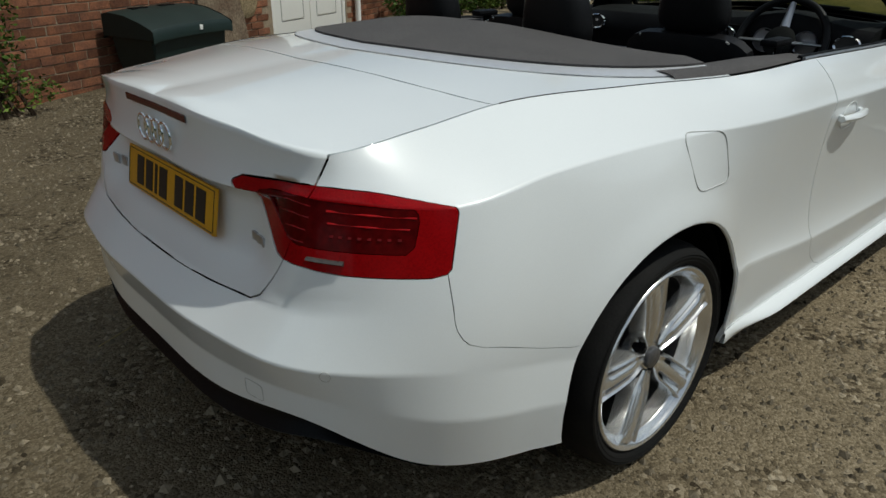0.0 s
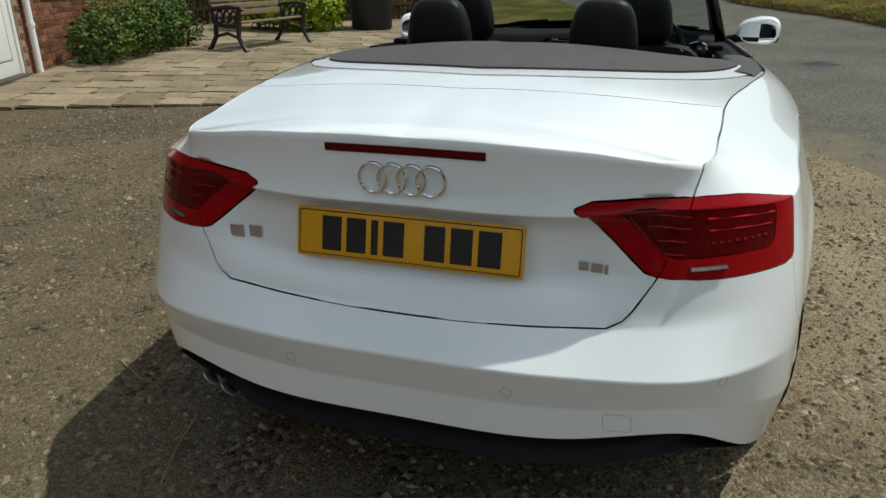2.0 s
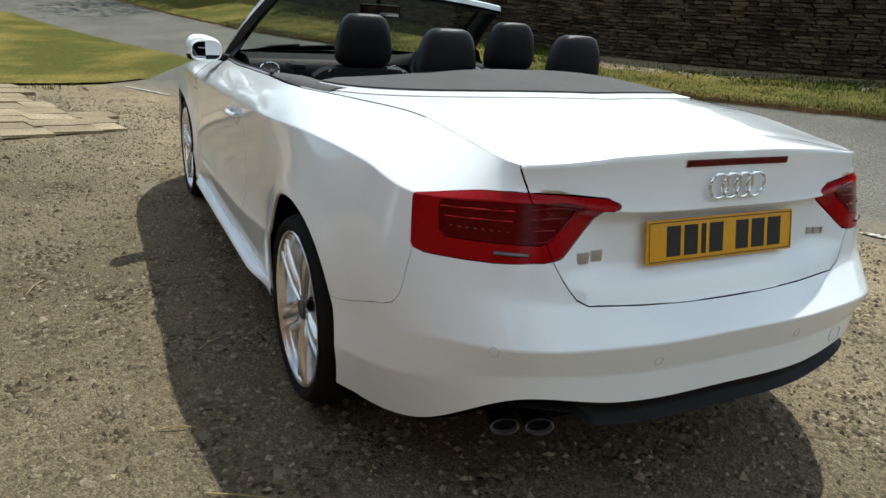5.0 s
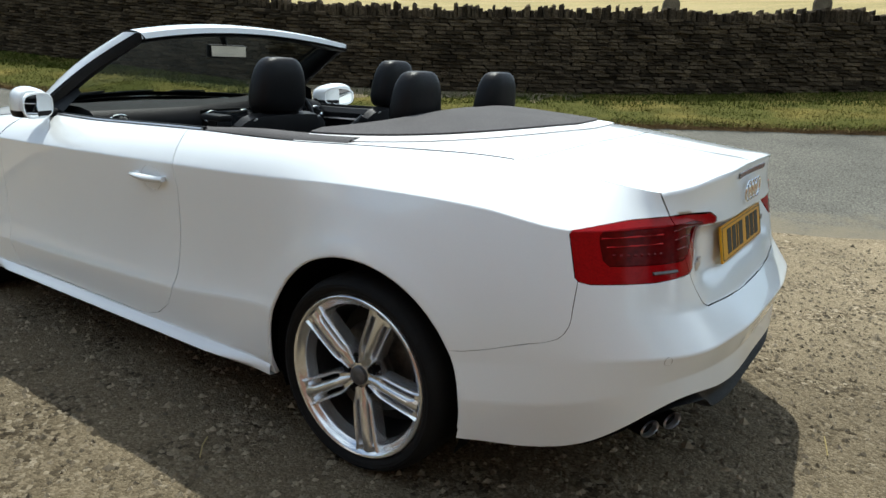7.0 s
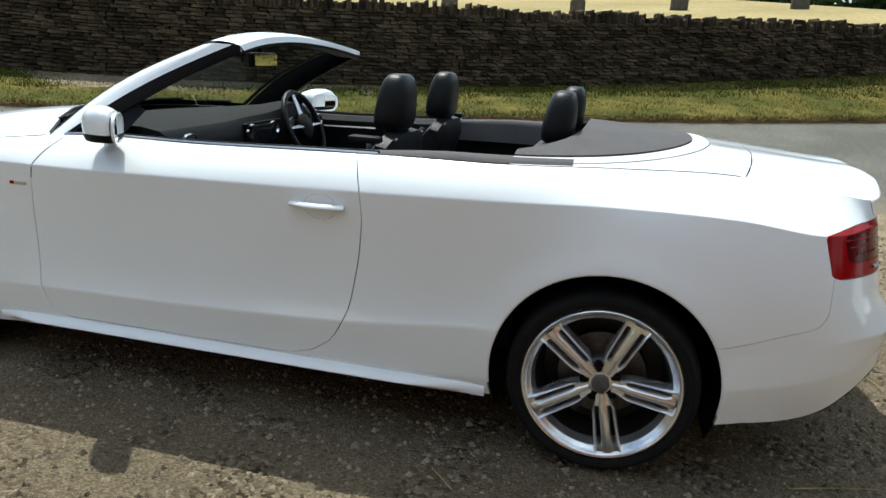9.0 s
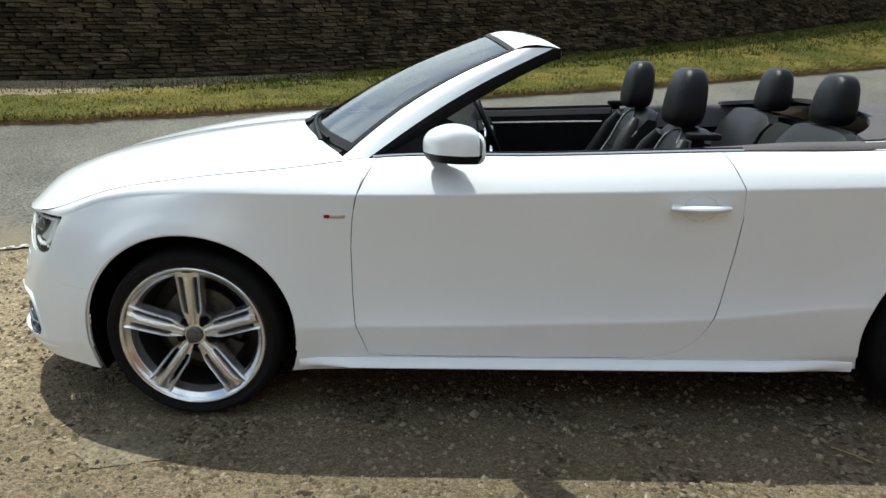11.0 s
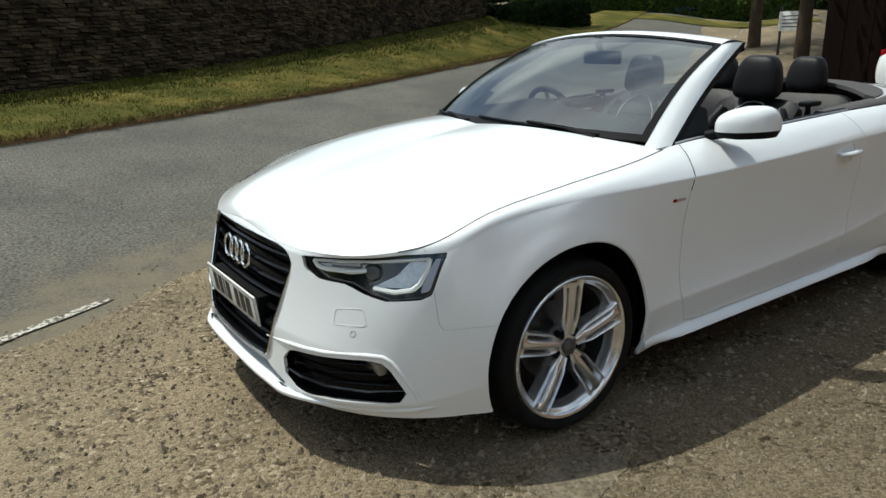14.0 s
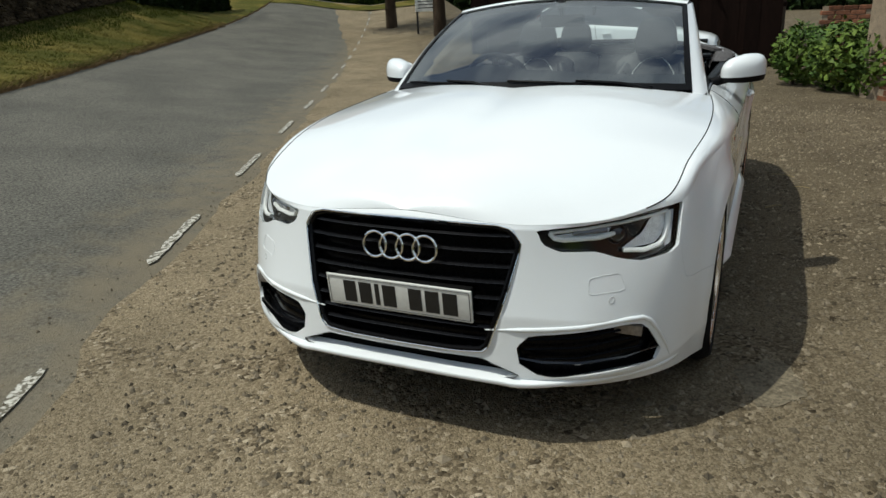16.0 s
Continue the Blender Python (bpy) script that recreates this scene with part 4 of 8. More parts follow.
    return dict(tails=tails, hl=hl, gr=gr, fg=fg, sl=sl)


def body_at(s, z, lift=0.0):
    """Place and outward normal on the left body side at a station and a height."""
    def at(s, z):
        j = max(0.0, min(16.0 * SUB, s * SUB))
        a, b = int(j), min(16 * SUB, int(j) + 1)
        t = j - a
        pts = [side_point(a, r).lerp(side_point(b, r), t) for r in ROWS]
        for p, q in zip(pts, pts[1:]):
            if (p.z - z) * (q.z - z) <= 0 and abs(q.z - p.z) > 1e-6:
                return p.lerp(q, (z - p.z) / (q.z - p.z))
        return pts[-1] if z > pts[-1].z else pts[0]
    p = at(s, z)
    ds, dz = at(s + 0.06, z) - at(s - 0.06, z), at(s, z + 0.008) - at(s, z - 0.008)
    n = dz.cross(ds).normalized()
    c = Vector((1.4, 0, 0.5))
    if n.dot(p - c) < 0:
        n = -n
    return p + n * lift, n


def station_of_x(x):
    """Station on the left side for a place along the car."""
    pts = BODY[3]
    for j in range(3 * SUB, 13 * SUB):
        if pts[j].x <= x <= pts[j + 1].x:
            return (j + (x - pts[j].x) / (pts[j + 1].x - pts[j].x)) / SUB
    return 3.0


def station_of_y(y, front=False):
    """Station on the tail or the nose for a place across the car."""
    pts = BODY[3]
    js = range(16 * SUB, 12 * SUB, -1) if front else range(0, 4 * SUB)
    last = None
    for j in js:
        if last is not None and pts[last].y <= y <= pts[j].y:
            t = (y - pts[last].y) / (pts[j].y - pts[last].y + 1e-9)
            return (last + (j - last) * t) / SUB
        last = j
    return js[-1] / SUB

# ------------------------------------------------------------------ car details


def build_wheel(x, y, turn, car, side):
    """An alloy wheel with five slotted arms; side is 1 on the left and -1 on the right."""
    k = (AXLE_Z[x] + .001) / TYRE_R
    m = Matrix.Translation((x, y, AXLE_Z[x])) @ Matrix.Rotation(radians(-90 * side), 4, "X") @ Matrix.Diagonal((k, k, 1, 1))
    lip = [(.225, -.068), (.228, -.058), (.232, -.046), (.2335, -.030), (.236, -.024), (.247, -.020), (.252, -.011), (.257, -.005), (.264, -.003), (.2685, -.006), (.270, -.016)]
    wheel = part("wheel", revolve(lip, m, 80), ALLOY, car, "silver five-arm alloy wheel with low-profile tyre", True, 50)
    tyre = [(.266, -.030), (.272, -.010), (.281, -.002), (.296, .002), (.309, -.006), (.318, -.022), (.3245, -.045), (TYRE_R, -.075), (TYRE_R, -.185),
            (.322, -.215), (.308, -.238), (.285, -.245), (.262, -.24)]
    part("tyre", revolve(tyre, m, 80), RUBBER, wheel, "black low-profile road tyre")
    for r, h in ((.2855, -.0006), (.302, .0008)):
        part("sidewall_ridge", tube([m @ Vector((r * math.cos(a), r * math.sin(a), h)) for a in (2 * math.pi * q / 72 for q in range(72))], .0014, sides=5, closed=True), RUBBER, wheel)
    # barrel coloured near black: the shade inside the wheel is in its colour
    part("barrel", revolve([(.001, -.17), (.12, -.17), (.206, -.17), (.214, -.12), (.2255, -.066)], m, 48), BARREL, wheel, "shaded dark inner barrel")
    disc = part("brake_disc", revolve([(.066, -.118), (.150, -.118), (.153, -.122), (.153, -.145), (.066, -.145)], m, 48), DISC, wheel, "worn grey brake disc")
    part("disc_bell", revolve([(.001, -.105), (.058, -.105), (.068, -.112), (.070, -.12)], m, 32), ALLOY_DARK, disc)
    lead = radians(135 if x > 1 else 40)
    cal = bmesh.new()
    rows = []
    for q in range(9):
        a = lead + radians(-24 + 48 * q / 8)
        c, s = math.cos(a), math.sin(a)
        rows.append([m @ Vector((r * c, r * s, h)) for r, h in ((.105, -.122), (.108, -.098), (.140, -.090), (.170, -.094), (.176, -.11), (.176, -.15))])
    grid_mesh(rows, cal)
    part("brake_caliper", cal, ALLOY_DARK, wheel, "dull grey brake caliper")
    # hub with its bolts
    part("hub", revolve([(.001, -.034), (.036, -.034), (.050, -.038), (.064, -.046), (.070, -.058), (.070, -.085)], m, 40), ALLOY, wheel)
    part("centre_cap", revolve([(.001, -.020), (.026, -.020), (.030, -.023), (.0315, -.034)], m, 32), CAP, wheel, "dark grey centre cap")
    # section across an arm: thin outer ribs and a broad middle rib, with an open slot on either side of it
    cross = [(-1.0, -.050), (-1.0, -.009), (-.95, -.001), (-.86, .003), (-.77, -.001), (-.72, -.009), (-.70, -.050), (-.44, -.050), (-.42, -.012), (-.34, -.002), (-.18, .004), (0, .0055), (.18, .004), (.34, -.002), (.42, -.012), (.44, -.050), (.70, -.050), (.72, -.009), (.77, -.001), (.86, .003), (.95, -.001), (1.0, -.009), (1.0, -.050)]
    for a in [turn + 72 * q for q in range(5)]:
        c, s = math.cos(radians(a)), math.sin(radians(a))
        rad, tan = Vector((c, s, 0)), Vector((-s, c, 0))
        arm = bmesh.new()
        rows, opened = [], []
        for i in range(25):
            t = i / 24
            r = 0.040 + (0.247 - 0.040) * t
            half = 0.0225 + 0.0150 * smoothstep(0, .32, t) + 0.0085 * t + 0.004 * smoothstep(.86, 1, t)
            face = -.030 + .014 * math.sin(t * math.pi * .55) + .004 * t
            g = smoothstep(.20, .30, t) * (1 - smoothstep(.83, .91, t))
            opened.append(g > .6)
            row = []
            for q, h in cross:
                if .3 < abs(q) < .74 and h < -.003:
                    h = h * g + (-.004) * (1 - g)
                elif abs(q) <= .2:
                    h = h * (.4 + .6 * g)
                row.append(arm.verts.new(m @ (rad * r + tan * (half * q) + Vector((0, 0, face + h)))))
            rows.append(row)
        for i in range(24):
            for j in range(len(cross) - 1):
                if opened[i] and opened[i + 1] and abs(cross[j][0]) < .8 and cross[j][1] < -.04 and cross[j + 1][1] < -.04:
                    continue                      # the slot is open
                arm.faces.new((rows[i][j], rows[i][j + 1], rows[i + 1][j + 1], rows[i + 1][j]))
        part("spoke", arm, ALLOY, wheel, "", True, 50)
    for q in range(5):
        a = radians(turn + 36 + 72 * q)
        mm = m @ Matrix.Translation((0.0545 * math.cos(a), 0.0545 * math.sin(a), 0))
        # black disc proud of the hub; its colour draws the bolt hole's shade
        part("bolt_recess", revolve([(.001, -.0345), (.0125, -.0345), (.0150, -.0330), (.0165, -.0345), (.0175, -.060)], mm, 16), GAP, wheel)
        part("wheel_bolt", revolve([(.001, -.030), (.0075, -.030), (.0080, -.0325), (.0085, -.045)], mm, 6), TRIM, wheel)
    return wheel


def build_arch_liner(x, car, side):
    cz, ra = ARCHES[x]
    rows = []
    for k in range(37):
        a = radians(-25 + 230 * k / 36)
        r = ra + 0.003
        rows.append([(x + r * math.cos(a), side * y, cz + r * math.sin(a)) for y in (.868, .85, .80, .62, .50)] + [(x, side * .50, cz)])
    part("wheel_arch_liner", grid_mesh(rows), GAP, car, "black wheel arch liner")
    # rolled arch edge
    pts = []
    for k in range(49):
        a = radians(-9 + 198 * k / 48)
        xx, zz = x + (ra - .001) * math.cos(a), cz + (ra - .001) * math.sin(a)
        p, n = body_at(station_of_x(xx), max(zz, .24))
        pts.append((xx, side * (p.y - .006), zz))
    part("arch_lip", tube(pts, .0055, sides=6), PAINT, car)


def surface_tube(points, radius, name, mat, parent, closed=True, flip=False, lift=0.0006, label="", sides=6, flat=1.0):
    """A thin line laid on the body through (station, height) pairs."""
    pts = []
    for s, z in points:
        p, n = body_at(s, z, lift)
        pts.append(Vector((p.x, -p.y, p.z)) if flip else p)
    return part(name, tube(pts, radius, sides=sides, closed=closed, flat=flat), mat, parent, label)


def rounded(points, r=0.25, n=5):
    """Rounds the corners of a closed outline of pairs."""
    out = []
    m = len(points)
    for i in range(m):
        a, b, c = (Vector(points[(i + k) % m]) for k in (-1, 0, 1))
        p, q = b.lerp(a, r), b.lerp(c, r)
        for k in range(n + 1):
            t = k / n
            out.append(tuple((p * (1 - t) ** 2 + b * 2 * t * (1 - t) + q * t * t)[:]))
    return out


def build_lamps(car, P):
    for flip in (False, True):
        side = mirrored if flip else (lambda f: f)
        for d in P["tails"]:
            lamp = panel("tail_lamp", side(d["red"]), RED, car, "red wrap-round rear lamp", gap=0.0015, depth=0.03)
            if d["dark"]:
                panel("lamp_insert", side(d["dark"]), RED_DARK, lamp, "dark red lamp chamber", gap=0.0, depth=0.004, offset=-0.001)
            if d["which"] == "outer":
                for z0, z1, a, c, r in ((.849, .842, 1.99, 2.70, .0034), (.826, .821, 2.02, 2.66, .0030)):
                    surface_tube([(a, z0), ((a + c) / 2, (z0 + z1) / 2 + .001), (c, z1)], r, "light_guide", RED_BRIGHT, lamp, False, flip, -.0022, "bright red light strip", flat=.9)
                for q in range(8):
                    p0 = 2.06 + .075 * q
                    surface_tube([(p0, .801), (p0 + .03, .801)], .0052, "led", RED_MID, lamp, False, flip, -.004, "small dark red light cell", flat=.9)
                surface_tube([(1.90, .753), (2.0, .753), (2.12, .753), (2.22, .753)], .0100, "reversing_lamp", SMOKED, lamp, False, flip, -.001, "clear reversing lamp", flat=.5)
            else:
                for pts in ([(1.85, .853), (1.62, .860), (1.40, .856)], [(1.85, .831), (1.66, .836), (1.52, .834)], [(1.84, .806), (1.72, .809), (1.62, .808)], [(1.38, .850), (1.52, .815), (1.70, .783), (1.84, .781)]):
                    surface_tube(pts, .0030, "light_guide", RED_MID, lamp, False, flip, -.0022, "red light strip", flat=.9)
        sg = -1 if flip else 1
        lamp = panel("headlamp", side(P["hl"]), GLOSS, car, "slim headlamp with white light guides in a black housing", gap=0.001, depth=0.03, offset=-0.035)
        panel("lamp_lens", side(P["hl"]), LENS, lamp, "clear headlamp lens", gap=0.0015, depth=0.02, offset=-0.002).visible_shadow = False
        top = [(14.86, .690), (14.4, .697), (13.9, .706), (13.42, .717), (13.20, .722)]
        surface_tube(top, .0065, "light_guide", UPVC, lamp, False, flip, -.020, "white light guide", flat=0.8)
        surface_tube([(13.20, .722), (13.17, .69), (13.20, .645), (13.27, .628)], .0085, "light_guide", UPVC, lamp, False, flip, -.018, "white light guide")
        surface_tube([(13.27, .628), (13.5, .618), (13.8, .626)], .008, "light_guide", UPVC, lamp, False, flip, -.018, "white light guide")
        surface_tube([(14.86, .690), (14.78, .674), (14.65, .668), (14.2, .668), (13.98, .677)], .0075, "light_guide", UPVC, lamp, False, flip, -.018, "white light guide")
        surface_tube([(14.55, .686), (14.1, .690)], .009, "reflector", CLEAR, lamp, False, flip, -.022)
        for mat, outline in ((LAMPSILVER, [(14.80, .681), (14.5, .687), (13.95, .696), (13.95, .679), (14.2, .672), (14.62, .672)]),
                             (LAMPSILVER, [(13.46, .712), (13.16, .716), (13.22, .655), (13.34, .632), (13.82, .628), (13.74, .642), (13.56, .668)]),
                             (SATIN, [(13.12, .722), (13.02, .722), (13.02, .622), (13.16, .616)])):
            bm = bmesh.new()
            ring_pts = []
            for s, z in rounded(outline, .2, 3):
                p, n = body_at(s, z, -.027)
                ring_pts.append(bm.verts.new((p.x, (-1 if flip else 1) * p.y, p.z)))
            bm.faces.new(ring_pts)
            part("reflector", bm, mat, lamp, "silvery lamp reflector")
        c, n = body_at(13.92, .674, -.030)
        c, n = (Vector((c.x, -c.y, c.z)), Vector((n.x, -n.y, n.z))) if flip else (c, n)
        mm = Matrix.Translation(c) @ n.to_track_quat("Z", "Y").to_matrix().to_4x4()
        part("projector", revolve([(.001, .020), (.014, .017), (.024, .010), (.029, 0), (.031, -.01)], mm, 28), GLOSS, lamp, "round projector lens")
        part("projector_ring", revolve([(.030, -.004), (.032, .002), (.0335, -.004)], mm, 28), CAP, lamp)
        # front fog opening
        fog = panel("fog_grille", side(P["fg"]), SLATBLACK, car, "gloss black lower air intake", gap=0.0, depth=0.004, offset=-0.05)
        for z in (.296, .330, .362):
            surface_tube([(14.95, z - .004), (14.2, z + .002), (13.35, z + .012)], .004, "intake_bar", SLATBLACK, fog, False, flip, -.03, sides=6)
        surface_tube([(15.04, .306), (14.7, .292), (14.2, .288), (13.6, .292), (13.15, .300)], [.004, .007, .006, .005, .003], "intake_blade", GLOSS, fog, False, flip, -.012, sides=6)
        # folded bumper edges over and under the intake
        surface_tube([(15.27, .396), (15.0, .401), (14.6, .404), (14.2, .408), (13.62, .418), (13.44, .416), (13.34, .402), (13.2, .358), (13.05, .300), (12.98, .262)], [.002, .007, .008, .008, .008, .008, .008, .007, .006, .002], "bumper_fold", PAINT, car, False, flip, .000, sides=10)
        a, n = body_at(13.55, .375, -.03)
        a = Vector((a.x, -a.y, a.z)) if flip else a
        part("fog_lamp", boxed(a - Vector((.02, .045, .018)), a + Vector((.01, .045, .018)), .006), CLEAR, fog, "small clear fog lamp")
    # walls round the openings
    for outline, on_y, name in ((GRILLE, True, "grille_surround"), (SLOT, True, "slot_lining")):
        for flip in (False, True):
            pts = [(0, outline[0][1])] + [q for q in outline if q[0] > 0] + [(0, outline[-1][1])]
            rows = []
            for y, z in pts:
                p, n = body_at(station_of_y(max(0.0, y), True), z)
                sg = -1 if flip else 1
                rows.append([(p.x + .001, sg * y, z), (p.x - .07, sg * y * .985, z)])
            part(name, grid_mesh(rows), SLATBLACK, car)
    for flip in (False, True):
        rows = []
        for s, z in rounded(FOG, .12, 3):
            p, n = body_at(s, z, -.004)
            p = Vector((p.x, -p.y, p.z)) if flip else p
            q, n = body_at(s, z, -.055)
            q = Vector((q.x, -q.y, q.z)) if flip else q
            rows.append([p, q])
        part("intake_lining", grid_mesh(rows + rows[:1]), SLATBLACK, car)


def ring(bm, centre, radius, thick, m):
    pts = [m @ Vector((centre + radius * math.cos(2 * math.pi * k / 36), radius * math.sin(2 * math.pi * k / 36), 0)) for k in range(36)]
    return tube(pts, thick, bm, sides=8, closed=True)


def build_plate(name, label, at, tilt, face, car, colour):
    """A number plate with plain dark bars where its characters stand. face 1: to the front, -1: to the rear."""
    m = Matrix.Translation(at) @ Matrix.Rotation(radians(tilt), 4, "Y")
    plate = part(name, boxed((-.004, -.26, -.0555), (.004, .26, .0555), .003, m), colour, car, label)
    part("plate_border", tube([m @ Vector((face * .0045, y, z)) for y, z in rounded([(-.253, -.049), (.253, -.049), (.253, .049), (-.253, .049)], .02, 3)], .0012, sides=4, closed=True), INK, plate)
    widths = [.046, .046, .016, .048, None, .046, .048, .050]
    y = -.197
    for w in widths:
        if w is None:
            y += .034
            continue
        bm = boxed((face * .004 - .001, y * -face * -1, -.0385), (face * .004 + .001, (y + w) * -face * -1, .0385), 0.0, m)
        part("plate_bar", bm, INK, plate)
        y += w + .0125


def build_front(car, P):
    grille = panel("grille", P["gr"], SLATBLACK, car, "large black single-frame grille with chrome edge", both=True, gap=0.0, depth=0.004, offset=-0.055)
    panel("lower_slot", P["sl"], GAP, car, "black slot above the chin lip", both=True, gap=0.0, depth=0.004, offset=-0.05)
    edge = [(y, z) for y, z in GRILLE if y > 0]
    full = edge + [(0, .3155)] + [(-y, z) for y, z in edge[::-1]] + [(0, .7215)]
    pts = []
    for y, z in rounded(full, .18, 4):
        p, n = body_at(station_of_y(abs(y), True), z)
        pts.append((p.x + .002, y, z))
    part("grille_frame", tube(pts, .0030, sides=8, closed=True), CHROME, grille, "thin chrome grille frame")
    part("grille_rim", tube([(x - .008, y * .968, .508 + (z - .508) * .968) for x, y, z in pts], .0085, sides=8, closed=True), SLATBLACK, grille, "gloss black inner grille rim")
    half = [(z, y) for y, z in GRILLE if y > .2][::-1]
    for z in (.358, .398, .44, .488, .536, .583, .630, .677):
        w = lerp_table(half, z) - .008
        pts = []
        for k in range(13):
            y = -w + 2 * w * k / 12
            p, n = body_at(station_of_y(abs(y), True), z)
            pts.append((p.x - .022, y, z))
        slat = part("grille_slat", tube(pts, .011, sides=6, flat=0.75), SLATBLACK, grille)
        part("slat_edge", tube([(x + .011, y, zz + .001) for x, y, zz in pts], .0009, sides=5), GLOSS, slat)
    mm = Matrix.Translation((3.602, 0, .632)) @ Matrix.Rotation(radians(90), 4, "Z") @ Matrix.Rotation(radians(90 - 8), 4, "X")
    for c in (-.0895, -.0298, .0298, .0895):
        part("badge_ring", ring(bmesh.new(), c, .0415, .0052, mm), CHROME, car, "chrome badge ring")
    build_plate("front_number_plate", "white front number plate with dark characters", (3.638, 0, .472), 6, 1, car, PLATEWHITE)
    part("plate_holder", boxed((3.585, -.245, .425), (3.626, .245, .52), .006), GAP, car)
    # folded blade along the chin, lowest at its two corners
    ridge = [(3.655, 0, .243), (3.652, .2, .241), (3.640, .345, .236), (3.629, .405, .231), (3.592, .49, .230), (3.518, .615, .232), (3.43, .722, .235), (3.352, .793, .240), (3.27, .838, .250), (3.19, .868, .262)]
    line = along_open(ridge, 6)
    for sg in (1, -1):
        rows = []
        for k, p in enumerate(line):
            a, b = line[max(0, k - 1)], line[min(len(line) - 1, k + 1)]
            d = (b - a).normalized()
            o = Vector((d.y, -d.x, 0)).normalized() * -1
            if o.x < 0:
                o = -o
            w = 1 - smoothstep(.82, 1.0, k / (len(line) - 1))
            e = p + o * (.012 * w - .004)
            row = [e - o * .055 + Vector((0, 0, .016)), e - o * .012 + Vector((0, 0, .004)), e - o * .002 + Vector((0, 0, .001)), e + Vector((0, 0, -.003)), e - o * .002 + Vector((0, 0, -.012)), e - o * .012 + Vector((0, 0, -.019)), e - o * .07 + Vector((0, 0, -.024))]
            rows.append([(q.x, sg * q.y, q.z) for q in row])
        part("chin_blade", grid_mesh(rows), PAINT, car, "sharp white chin blade", True, 45)
    # washer cover and sensors in the bumper
    for flip in (False, True):
        surface_tube(rounded([(14.22, .552), (13.82, .562), (13.70, .508), (14.18, .502)], .2, 4), .0008, "washer_cover_joint", SATINWHITE, car, True, flip)
        surface_tube([(13.86 + .035 * math.cos(k * .52), .482 + .010 * math.sin(k * .52)) for k in range(12)], .0008, "parking_sensor_ring", SEAM, car, True, flip)


